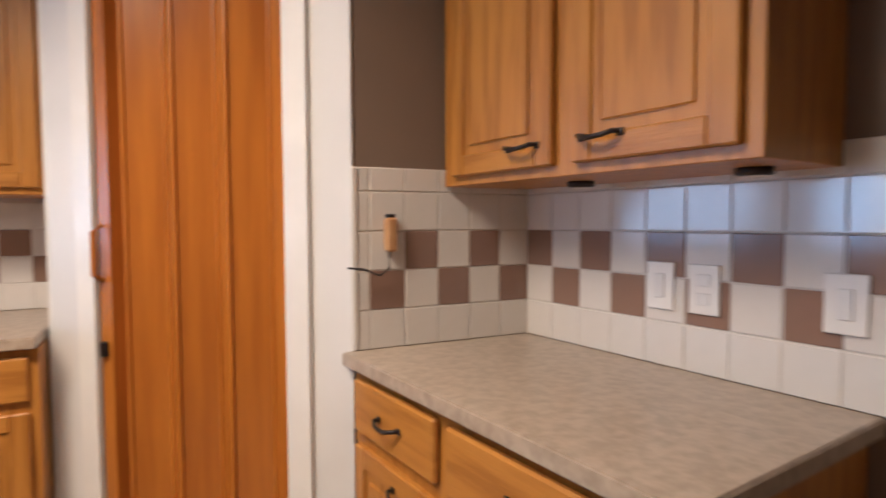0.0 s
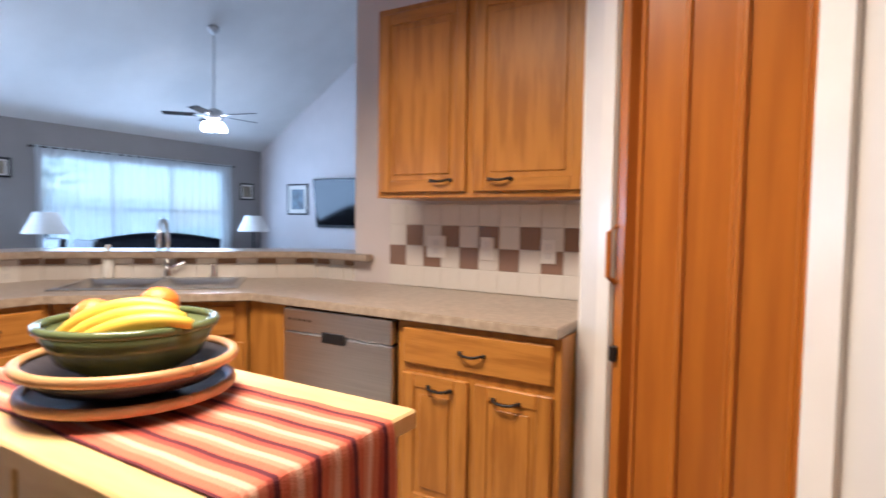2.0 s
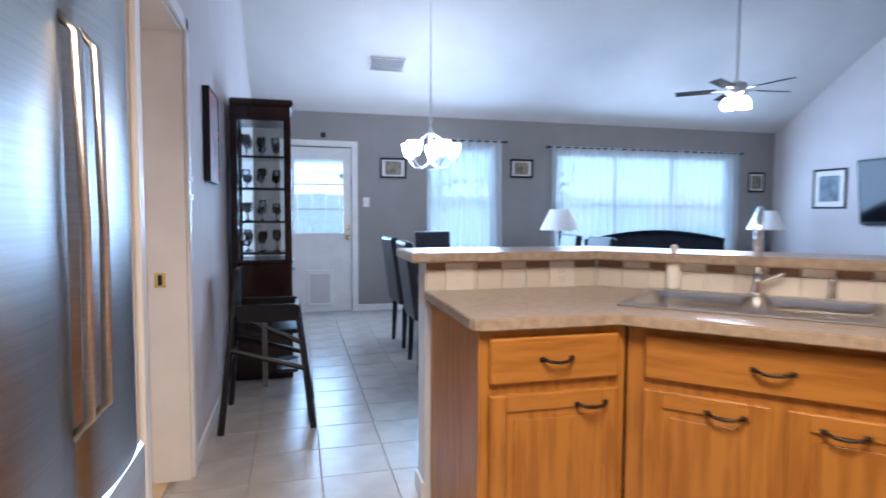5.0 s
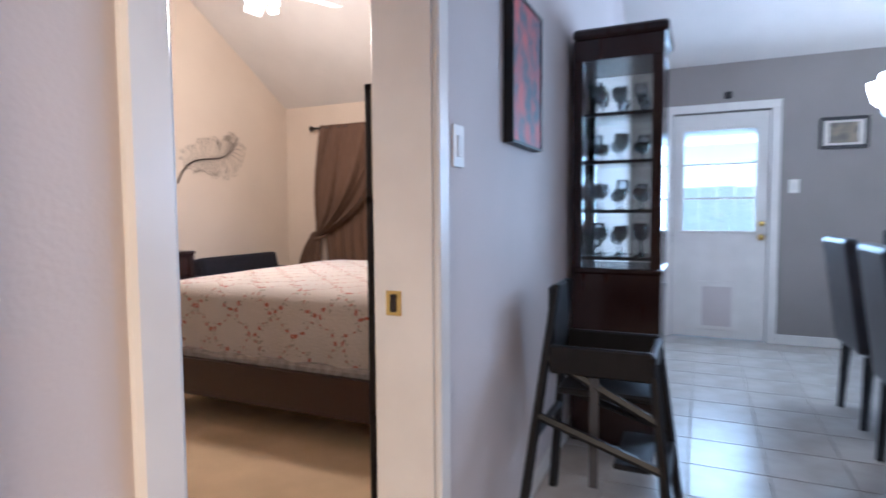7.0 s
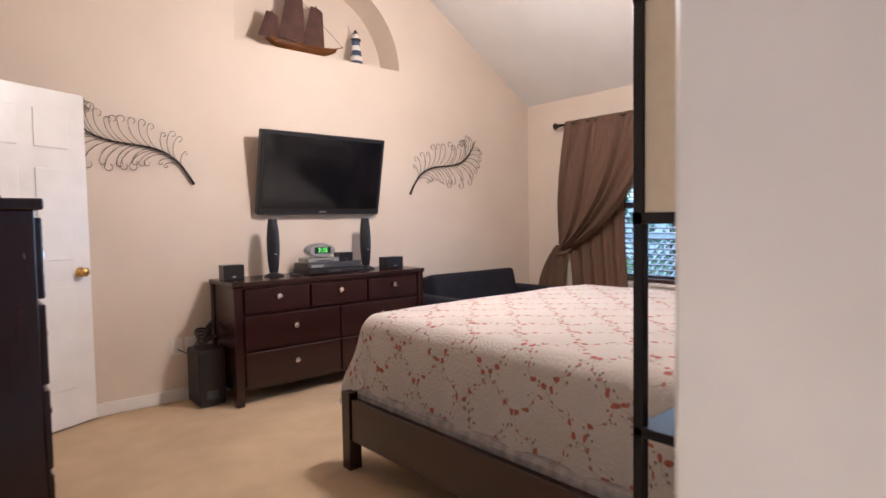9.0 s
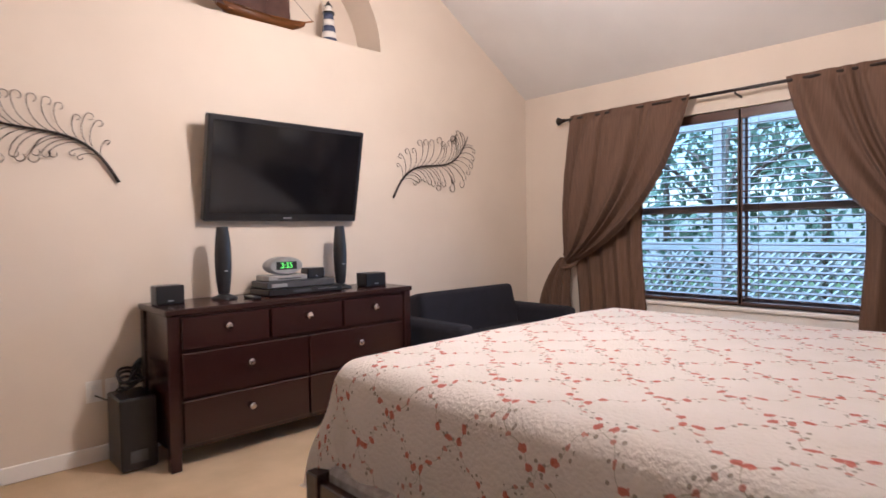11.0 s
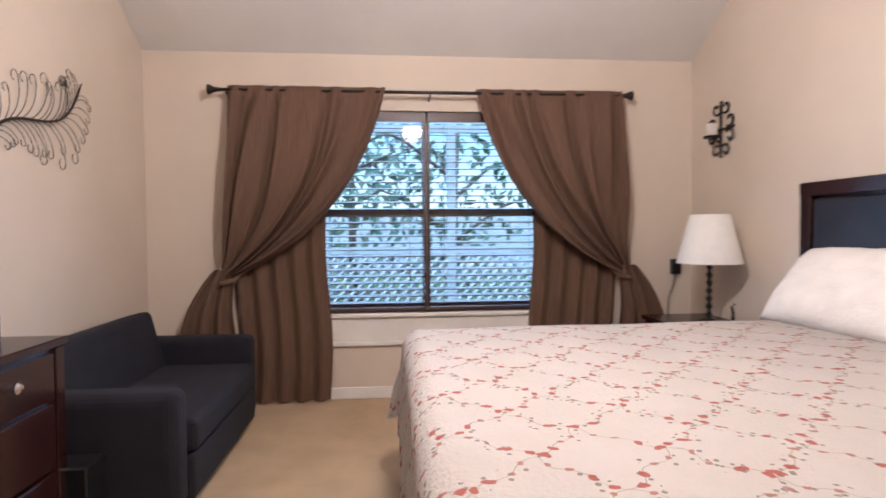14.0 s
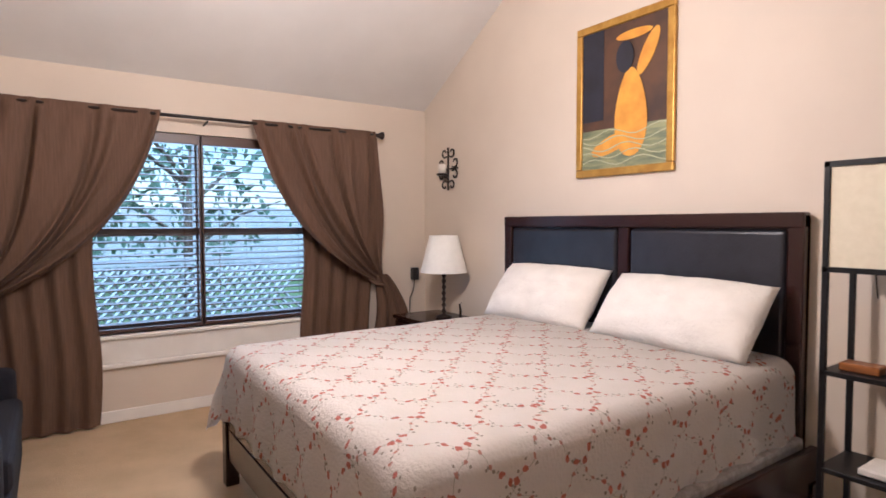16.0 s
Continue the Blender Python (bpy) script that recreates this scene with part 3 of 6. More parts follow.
c = cabinet("base_cabinet", 1.015, KX - 0.50 - 0.005, 0.1, 0.87,
            [("drawer", 0.03, 0.43, 0.70, 0.845, 0), ("door", 0.03, 0.43, 0.13, 0.665, 0.30), ("drawer", 0.475, 0.985, 0.70, 0.845, 0), ("door", 0.475, 0.985, 0.13, 0.665, 0.6)],
            "honey oak base cabinet under the short counter")
c.matrix_world = EAST @ pose(0.50, TW + 0.073, 0, 0, 0, -90)
c = cabinet("base_cabinet", 0.515, 0.64, 0.1, 0.87,
            [("drawer", 0.035, 0.48, 0.70, 0.845, 0), ("door", 0.035, 0.48, 0.13, 0.665, 0.38)],
            "honey oak base cabinet at the end of the peninsula")
c.matrix_world = pose(-2.52, 0.955, 0, 0, 0, 90)
SA, SB = Vector((-2.52, 1.474, 0)), Vector((-1.93, 2.072, 0))
sang = math.degrees(math.atan2(SB.y - SA.y, SB.x - SA.x))
c = cabinet("sink_cabinet", (SB - SA).length, 0.55, 0.1, 0.87,
            [("drawer", 0.06, (SB - SA).length - 0.06, 0.70, 0.845, 0), ("door", 0.06, 0.42, 0.13, 0.665, 0.3), ("door", 0.46, 0.82, 0.13, 0.665, 0.6)],
            "honey oak corner sink cabinet set at an angle")
c.matrix_world = pose(SA.x, SA.y, 0, 0, 0, sang)
part("latch", bx(0.0, 0.02, -0.012, 0.0, 0.72, 0.76, bevel=0.003), TRIM, c, "white child safety latch")
filler = thing("cabinet_filler", (-1.8, CF, 0), "honey oak filler panel beside the dishwasher", "cabinet")
part("panel", bx(-1.925, -1.665, CF, CF + 0.5, 0.0, 0.87, bevel=0.002), OAK, filler)

dw = thing("dishwasher", (-1.35, CF, 0), "stainless steel dishwasher under the counter", "dishwasher")
part("door", bx(-1.655, -1.045, CF - 0.03, CF + 0.5, 0.12, 0.755, bevel=0.004), STEEL, dw)
cp = part("control_panel", bx(-1.655, -1.045, CF - 0.034, CF + 0.5, 0.76, 0.862, bevel=0.006), STEEL, dw)
part("handle_recess", bx(-1.42, -1.29, CF - 0.038, CF - 0.030, 0.728, 0.775, bevel=0.003), BLACKP, dw, "black recessed pocket handle")
part("toe_plate", bx(-1.655, -1.045, CF + 0.03, CF + 0.5, 0.0, 0.115), BLACKP, dw)
for k in range(5):
    part("button", bx(-1.62 + 0.03 * k, -1.605 + 0.03 * k, CF - 0.037, CF - 0.034, 0.81, 0.82), DARKGREY, cp)

# worktops
HX = -3.17           # half-wall face
ct = tagged(part("worktop", prism(B(), [(-3.165, 0.93), (-2.53, 0.93), (-2.50, 0.94), (-2.485, 0.965), (-2.485, 1.42), (-1.86, 2.035), (-0.35, 2.035), (-0.35, NW - 0.002), (-2.13, NW - 0.002), (-3.165, 1.73)], 0.872, 0.91, 0.004), COUNTER), "speckled beige laminate worktop running round the peninsula", "worktop")
tagged(part("worktop", prism(B(), [(0.465, TW + 0.080), (KX - 0.002, TW - 0.004), (KX - 0.002, 0.44), (0.465, 0.44)], 0.872, 0.91, 0.004), COUNTER), "speckled beige laminate worktop on the short counter", "worktop").matrix_world = EAST

# half wall and raised bar
q = 0.13 * math.tan(radians(22.5))
bm = prism(B(), [(HX, 0.935), (HX, 1.735), (-2.14, 2.765), (-1.845, 2.765), (-1.845, 2.89), (-2.20, 2.89), (HX - 0.13, 1.79), (HX - 0.13, 0.935)], 0, 1.03)
wall("wall_half", bm, WHITE, "white half wall behind the peninsula counter")
tagged(part("bar_top", prism(B(), [(HX + 0.07, 0.865), (HX + 0.07, 1.70), (-2.12, 2.69), (-1.70, 2.69), (-1.70, NW - 0.005), (-1.845, NW - 0.005), (-1.845, 3.06), (-2.27, 3.06), (HX - 0.30, 1.86), (HX - 0.30, 0.865)], 1.03, 1.07, 0.006), COUNTER), "speckled beige laminate bar top on the half wall", "bar top")
tagged(part("baseboard_pillar", bx(HX - 0.144, HX + 0.004, 0.921, 0.935, 0, 0.085, bevel=0.003), TRIM), "white baseboard at the half wall's end", "baseboard", kind="structure")

# sink, faucet and bottle
sc = Vector((-2.53, 1.99, 0.91))
sink = thing("sink", tuple(sc), "stainless steel double-bowl sink set in the corner", "sink")


def rot(bm, c, ang):
    bmesh.ops.transform(bm, matrix=pose(c[0], c[1], c[2], 0, 0, ang), verts=bm.verts[:])
    return bm


cut = new("cutter", mesh_of("cutter", rot(bx(-0.40, 0.40, -0.25, 0.23, -0.1, 0.1), sc, sang), STEEL))
md = ct.modifiers.new("cut", "BOOLEAN")
md.operation, md.object = "DIFFERENCE", cut
bpy.context.view_layer.update()
cut_mesh = bpy.data.meshes.new_from_object(ct.evaluated_get(bpy.context.evaluated_depsgraph_get()))
ct.modifiers.clear()
ct.data = cut_mesh
bpy.data.objects.remove(cut)
part("rim", rot(box(box(box(box(B(), -0.42, 0.42, 0.20, 0.27, 0.0, 0.008, 0.003), -0.42, 0.42, -0.27, -0.225, 0.0, 0.008, 0.003), -0.42, -0.385, -0.225, 0.20, 0.0, 0.008, 0.003), 0.385, 0.42, -0.225, 0.20, 0.0, 0.008, 0.003), sc, sang), STEEL, sink)
part("divider", rot(bx(-0.02, 0.02, -0.225, 0.20, -0.03, 0.006, bevel=0.004), sc, sang), STEEL, sink)
for s_ in (-1, 1):
    def bowl(u, v, s_=s_):
        e = min(u, 1 - u, v, 1 - v)
        return (s_ * 0.203 + (u - 0.5) * 0.366, -0.012 + (v - 0.5) * 0.425, 0.004 - 0.036 * min(1, e * 9) ** 0.5)
    part("bowl", rot(sheet(B(), bowl, 20, 20), sc, sang), STEEL, sink, smooth=True)
    part("drain", rot(lathe(B(), [(0.04, -0.031), (0.035, -0.029), (0.0, -0.030)], (s_ * 0.203, 0), 16, False), sc, sang), CHROME, sink)
fb = sc + Vector((0.0, 0.0, 0)) + (Vector((-1, 1, 0)).normalized() * 0.22)
fc = thing("faucet", tuple(fb), "chrome gooseneck kitchen faucet behind the sink", "faucet")
dn = Vector((1, -1, 0)).normalized()
pts = [fb + Vector((0, 0, 0.02)), fb + Vector((0, 0, 0.22))] + [fb + Vector((0, 0, 0.24)) + dn * (0.10 - 0.10 * math.cos(a)) + Vector((0, 0, 0.10 * math.sin(a))) for a in [math.pi * k / 10 for k in range(1, 11)]] + [fb + dn * 0.2 + Vector((0, 0, 0.17))]
part("spout", tube(B(), pts, 0.012), CHROME, fc, smooth=True)
part("base", lathe(B(), [(0.03, 0.918), (0.028, 0.935), (0.017, 0.97), (0.015, 1.0)], (fb.x, fb.y)), CHROME, fc, smooth=True)
part("lever", tube(B(), [fb + Vector((0, 0, 0.06)), fb + Vector((0.06, 0.06, 0.10))], 0.007), CHROME, fc)
sp = fb + Vector((0.17, 0.17, 0))
side = thing("side_sprayer", tuple(sp), "chrome side sprayer beside the faucet", "sprayer")
part("head", lathe(B(), [(0.02, 0.918), (0.018, 0.93), (0.011, 0.95), (0.014, 0.99), (0.01, 1.0)], (sp.x, sp.y), 16), CHROME, side, smooth=True)
sb = fb + Vector((-0.24, -0.20, 0))
soap = thing("soap_bottle", tuple(sb), "clear dish soap bottle beside the sink", "bottle")
part("bottle", lathe(B(), [(0.028, 0.918), (0.03, 0.93), (0.03, 1.03), (0.012, 1.06), (0.012, 1.075)], (sb.x, sb.y), 18), SHADE, soap, smooth=True)
part("cap", lathe(B(), [(0.014, 1.075), (0.014, 1.10), (0.006, 1.105)], (sb.x, sb.y), 14), TRIM, soap)


def outlet(x, y, z, ang, label, parts_=2, w=0.075):
    o = thing("wall_outlet" if parts_ else "light_switch", (x, y, z), label, "outlet" if parts_ else "switch")
    bm = bx(-w / 2, w / 2, -0.006, 0, -0.058, 0.058, bevel=0.002)
    part("plate", rot(bm, (x, y, z), ang), TRIM, o)
    for s in (-1, 1):
        if parts_:
            part("socket", rot(bx(-0.016, 0.016, -0.0085, -0.006, s * 0.022 - 0.014, s * 0.022 + 0.014, bevel=0.002), (x, y, z), ang), WHITE, o)
    if not parts_:
        part("rocker", rot(bx(-0.014, 0.014, -0.010, -0.006, -0.03, 0.03, bevel=0.002), (x, y, z), ang), WHITE, o)
    return o


def on_east(o):
    o.matrix_world = EAST @ pose(*o.location)
    return o


for x in (-1.28, -0.98, -0.66):
    outlet(x, NW - 0.009, 1.13, 0, "white duplex outlet on the tiled wall", w=0.115 if x < -1.2 else 0.075)
on_east(outlet(KX - 0.010, 0.905, 1.11, -90, "white switch plate on the tiled wall", 0))
on_east(outlet(KX - 0.010, 0.79, 1.11, -90, "white duplex outlet on the tiled wall"))
on_east(outlet(KX - 0.010, 0.505, 1.11, -90, "white switch plate on the tiled wall", 0))
outlet(HX + 0.009, 1.08, 0.965, 90, "white duplex outlet set sideways on the half wall", w=0.12)
outlet(HX + 0.009, 1.55, 0.965, 90, "white duplex outlet set sideways on the half wall", w=0.12)
outlet(WX, 1.27, 1.37, 90, "white switch beside the back door", 0)
outlet(-3.80, -0.065, 1.345, 180, "white switch beside the bedroom doorway", 0)
outlet(-4.33, -4.168, 0.38, 180, "white duplex outlet behind the subwoofer")
outlet(-4.42, -4.168, 0.38, 180, "white cable plate behind the subwoofer", 0)

# wooden phone-like holder with its cord on the short tiled wall
hd = thing("wooden_remote_holder", (0.60, TW - 0.01, 1.2), "small reddish wooden charger hung on the tiled wall", "charger")
part("block", bx(0.580, 0.612, TW - 0.04, TW - 0.0085, 1.185, 1.28, bevel=0.006), RIM, hd)
part("cap", bx(0.584, 0.608, TW - 0.034, TW - 0.0085, 1.28, 1.29, bevel=0.003), BLACKP, hd)
part("cord", tube(B(), [(0.595, TW - 0.02, 1.185), (0.59, TW - 0.03, 1.14), (0.56, TW - 0.035, 1.12), (0.51, TW - 0.04, 1.14), (0.465, TW - 0.05, 1.145)], 0.003), BLACKP, hd, smooth=True)

# puck lights under the counter's wall cabinet, and a board hung beside the pantry
for y in (1.06, 0.62):
    pk = thing("puck_light", (KX - 0.13, y, 1.37), "small round unlit puck light under the wall cabinet", "light", "puck lights under the cabinet")
    part("housing", lathe(B(), [(0.034, 1.3695), (0.034, 1.357), (0.026, 1.354)], (KX - 0.13, y), 20), IRON, pk, smooth=True)
    part("lens", lathe(B(), [(0.026, 1.3535), (0.0, 1.351)], (KX - 0.13, y), 20, False), SHADE, pk)
    on_east(pk)
cbd = thing("cutting_board", (-0.36, 2.5, 1.2), "pale wooden board hung on the pantry's side wall", "board")
part("board", bx(-0.362, -0.3405, 2.42, 2.66, 1.035, 1.352, bevel=0.005), MAPLE, cbd)
part("hanging_loop", tube(B(), [(-0.352, 2.53, 1.352), (-0.352, 2.54, 1.365), (-0.352, 2.55, 1.352)], 0.002, 5), IRON, cbd)

# island cart
IX0, IX1, IY0, IY1 = -1.36, -0.335, 0.635, 1.165
cart = thing("kitchen_cart", (-0.85, 0.9, 0), "light wood kitchen cart with butcher-block top and drawers", "cart")
part("top", bx(IX0, IX1, IY0, IY1, 0.845, 0.885, bevel=0.005), MAPLE, cart)
for x in (IX0 + 0.04, IX1 - 0.10):
    for y in (IY0 + 0.03, IY1 - 0.09):
        part("leg", bx(x, x + 0.06, y, y + 0.06, 0, 0.845, bevel=0.004), MAPLE, cart)
part("apron", bx(IX0 + 0.05, IX1 - 0.05, IY0 + 0.045, IY1 - 0.045, 0.68, 0.844), MAPLE, cart)
for x0, x1 in ((IX0 + 0.105, -0.86), (-0.84, IX1 - 0.105)):
    d = part("drawer", bx(x0, x1, IY0 + 0.028, IY0 + 0.05, 0.69, 0.832, bevel=0.004), MAPLE, cart)
    pull(d, (x0 + x1) / 2, IY0 + 0.028, 0.76, 0, 0.11, CHROME)
part("shelf", bx(IX0 + 0.05, IX1 - 0.05, IY0 + 0.04, IY1 - 0.04, 0.16, 0.185, bevel=0.003), MAPLE, cart)
for x in (-1.13, -0.86, -0.6):
    can = thing("canister", (x, 0.86, 0.185), "tall steel canister on the cart shelf", "canister")
    part("can", lathe(B(), [(0.085, 0.185), (0.09, 0.20), (0.09, 0.50), (0.085, 0.51)], (x, 0.86), 24), STEEL, can, smooth=True)
    part("lid", lathe(B(), [(0.092, 0.51), (0.092, 0.53), (0.07, 0.545), (0.02, 0.55), (0.02, 0.565)], (x, 0.86), 24), BLACKP, can, smooth=True)
RY0, RY1 = 0.70, 1.075
bm = B()


def run(u, v):
    s = u * 1.62
    over = IX1 - IX0 + 0.008
    y = RY0 + (RY1 - RY0) * v
    if s < over:
        return (IX0 + s, y, 0.889 + 0.0008 * math.sin(40 * s))
    d = s - over
    k = min(1, d / 0.02)
    return (IX1 + 0.008 * k + 0.006 * math.sin(v * 21) * min(1, d * 8), y + 0.006 * math.sin(d * 11), 0.889 - max(0, d - 0.004) * 0.93)


sheet(bm, run, 90, 36)
tagged(part("table_runner", bm, STRIPES, smooth=True), "red, rose and plum striped woven runner draped over the cart", "table runner")
PC = (-0.86, 0.88)


def dish(name, r, z, h, label, inner, rimm, cat, base=0.5):
    d = thing(name, (*PC, z), label, cat)
    part("body", lathe(B(), [(r * base, z), (r * 0.8, z + h * 0.35), (r, z + h), (r * 0.94, z + h), (r * 0.76, z + h * 0.45), (r * base * 0.9, z + 0.010), (0.0, z + 0.010)], PC, 40, False), inner, d, smooth=True)
    bm = B()
    tube(bm, [(PC[0] + r * 0.97 * math.cos(a), PC[1] + r * 0.97 * math.sin(a), z + h) for a in [2 * math.pi * k / 40 for k in range(41)]], r * 0.045 + 0.002, 8)
    part("rim", bm, rimm, d, smooth=True)
    return d


dish("dinner_plate", 0.20, 0.892, 0.028, "slate stoneware plate with a tan rim on the runner", SLATE, RIM, "plate", 0.6)
dish("pasta_bowl", 0.205, 0.915, 0.062, "dark stoneware bowl with a clay rim in a stack", SLATE, RIM, "bowl", 0.5)
dish("fruit_bowl", 0.168, 0.945, 0.105, "green glazed fruit bowl on top of the stack", GREENW, GREENW, "bowl", 0.45)
for dx, dy, dz in ((-0.085, -0.03, 1.055), (-0.02, 0.075, 1.075), (-0.055, 0.04, 1.035), (0.035, 0.05, 1.02)):
    o = thing("orange", (PC[0] + dx, PC[1] + dy, dz), "ripe orange lying in the fruit bowl", "orange", "oranges in the bowl")
    bm = B()
    bmesh.ops.create_icosphere(bm, subdivisions=3, radius=0.042)
    bmesh.ops.transform(bm, matrix=pose(PC[0] + dx, PC[1] + dy, dz) @ Matrix.Diagonal((1, 1, 0.93, 1)), verts=bm.verts[:])
    part("fruit", bm, ORANGE, o, smooth=True)
for k in range(3):
    o = thing("banana", (PC[0] + 0.05, PC[1], 1.06), "ripe yellow banana lying in the fruit bowl", "banana", "bananas in the bowl")
    bm = B()
    n = 12
    pts, rad = [], []
    for i in range(n + 1):
        a = -0.95 + 1.9 * i / n
        p = Vector((0.14 * math.sin(a), 0, 0.14 * (1 - math.cos(a)) * -0.55))
        m = pose(PC[0] + 0.035 + 0.03 * k, PC[1] - 0.055 - 0.006 * k, 1.085 - 0.012 * k, 12 * k, -14, 40)
        pts.append(m @ p)
    rings = []
    for i, p in enumerate(pts):
        f = math.sin(math.pi * (0.06 + 0.88 * i / n)) ** 0.45
        rings.append(f * 0.019)
    tube(bm, pts, 1.0, 10)
    bm.verts.ensure_lookup_table()
    for i, p in enumerate(pts):
        for v in bm.verts[i * 10:(i + 1) * 10]:
            v.co = p + (v.co - p) * rings[i]
    part("fruit", bm, BANANA, o, smooth=True)

# refrigerator in its recess
fr = thing("refrigerator", (-2.15, -0.3, 0), "stainless steel refrigerator with curved doors in a recess", "refrigerator")
part("body", bx(-2.592, -1.70, -0.80, -0.02, 0.02, 1.76, bevel=0.006), BLACKP, fr)
for x0, x1 in ((-2.55, -2.13), (-2.123, -1.703)):
    def fdoor(u, v, x0=x0, x1=x1):
        return (x0 + (x1 - x0) * u, -0.018 + 0.038 * math.sin(math.pi * u) ** 0.6, 0.62 + 1.13 * v)
    bm = sheet(B(), fdoor, 18, 2)
    bmesh.ops.solidify(bm, geom=bm.faces[:], thickness=0.03)
    d = part("door", bm, STEEL, fr, smooth=False)
    smoothed(d)
    hx = x1 - 0.05 if x0 < -2.3 else x0 + 0.05
    part("handle", tube(B(), [(hx, 0.0, 0.80), (hx, 0.03, 0.83), (hx, 0.036, 1.2), (hx, 0.03, 1.56), (hx, 0.0, 1.59)], 0.011), STEEL, d, smooth=True)
part("freezer_drawer", bx(-2.55, -1.703, -0.019, 0.01, 0.06, 0.61, bevel=0.01), STEEL, fr)

# ---- bedroom ----
BX0, BX1, BY0, BY1 = -6.63, -4.605, -2.44, -0.24
bed = thing("bed", (-5.62, -1.35, 0), "dark espresso king bed frame with padded leather headboard", "bed")
for x in (BX0, BX1 - 0.07):
    part("post", bx(x, x + 0.07, BY0, BY0 + 0.07, 0, 0.385, bevel=0.004), ESPRESSO, bed)
    part("leg", bx(x, x + 0.07, BY1 - 0.10, BY1 - 0.035, 0, 0.20), ESPRESSO, bed)
part("footboard", bx(BX0 + 0.07, BX1 - 0.07, BY0 + 0.012, BY0 + 0.05, 0.15, 0.37, bevel=0.004), ESPRESSO, bed)
part("footboard_panel", bx(BX0 + 0.12, BX1 - 0.12, BY0 + 0.006, BY0 + 0.012, 0.20, 0.32, bevel=0.003), ESPRESSO, bed)
for x in (BX0 + 0.01, BX1 - 0.045):
    part("side_rail", bx(x, x + 0.035, BY0 + 0.07, BY1 - 0.03, 0.15, 0.36, bevel=0.004), ESPRESSO, bed)
HX0, HX1 = -6.80, -4.685
part("headboard_frame", bx(HX0, HX1, -0.262, -0.236, 0.0, 1.42), ESPRESSO, bed)
for x0, x1, z0, z1 in ((HX0, HX0 + 0.075, 0, 1.44), (HX1 - 0.075, HX1, 0, 1.44), (HX0, HX1, 1.375, 1.45), (-5.745, -5.665, 0.5, 1.376)):
    part("headboard_rail", bx(x0, x1, {0: -0.30, 0.5: -0.292}.get(z0, -0.304), -0.238, z0, z1, bevel=0.006), ESPRESSO, bed)
for x0, x1 in ((HX0 + 0.085, -5.755), (-5.655, HX1 - 0.085)):
    part("headboard_cushion", bx(x0, x1, -0.295, -0.262, 0.52, 1.365, bevel=0.022, seg=3), LEATHER, bed, "padded black leather panel")
mt = tagged(part("mattress", bx(BX0 + 0.11, BX1 - 0.19, BY0 + 0.10, BY1 - 0.07, 0.402, 0.73, bevel=0.05, seg=3), LINEN), "white mattress lying on the box spring", "mattress")


TICKING = mat("grey_ticking", (0.36, 0.33, 0.31), (0.22, 0.20, 0.19), 0.9, 26, bump=0.3)
tagged(part("box_spring", bx(BX0 + 0.05, BX1 - 0.05, BY0 + 0.055, BY1 - 0.07, 0.30, 0.40, bevel=0.02, seg=2), TICKING), "grey patterned box spring inside the bed frame", "box spring")


def fold_axis(a, lo, hi):
    """Where the cloth at a lies, and how far it hangs down."""
    if a < lo:
        return lo, lo - a, -1
    if a > hi:
        return hi, a - hi, 1
    return a, 0.0, 0


QX0, QX1, QY0, QY1 = BX0 + 0.10, BX1 - 0.18, BY0 + 0.09, BY1 - 0.09


def quilt_point(u, v):
    drop = 0.42 + 0.022 * abs(math.sin(9.5 * (u if v > 0.1 else u * 1.0) * math.pi))
    x = QX0 - drop + u * (QX1 - QX0 + 2 * drop)
    y = QY0 - drop + v * (QY1 - QY0 + drop)
    px, dx, sx = fold_axis(x, QX0, QX1)
    py, dy, sy = fold_axis(y, QY0, QY1)
    d = math.hypot(dx, dy) if dx and dy else dx + dy
    d = min(d, 0.52)
    r = 0.09
    a = min(d / r, 1.45)
    out = r * math.sin(a) + 0.06 * max(0, d - 0.13) + 0.35 * max(0, min(dx, dy) - 0.06)
    z = 0.765 - r * (1 - math.cos(a)) - max(0, d - r * 1.45) * 0.97
    n = math.hypot(dx, dy) or 1
    if d > 0.1:
        out += 0.012 * math.sin(22 * (x if sy else y)) * min(1, (d - 0.1) * 4)
    z += 0.006 * noise.noise(Vector((x * 3, y * 3, 0))) - 0.018 * max(0, abs((px - (QX0 + QX1) / 2) / (QX1 - QX0) * 2) - 0.75)
    return (px + sx * out * (dx / n), py + sy * out * (dy / n), z)


bm = sheet(B(), quilt_point, 150, 150, lambda u, v: (u * 2.66, v * 2.45))
bmesh.ops.solidify(bm, geom=bm.faces[:], thickness=-0.008)
tagged(part("quilt", bm, QUILT, smooth=True), "white quilt with red blossoms and vines spread over the bed", "quilt")


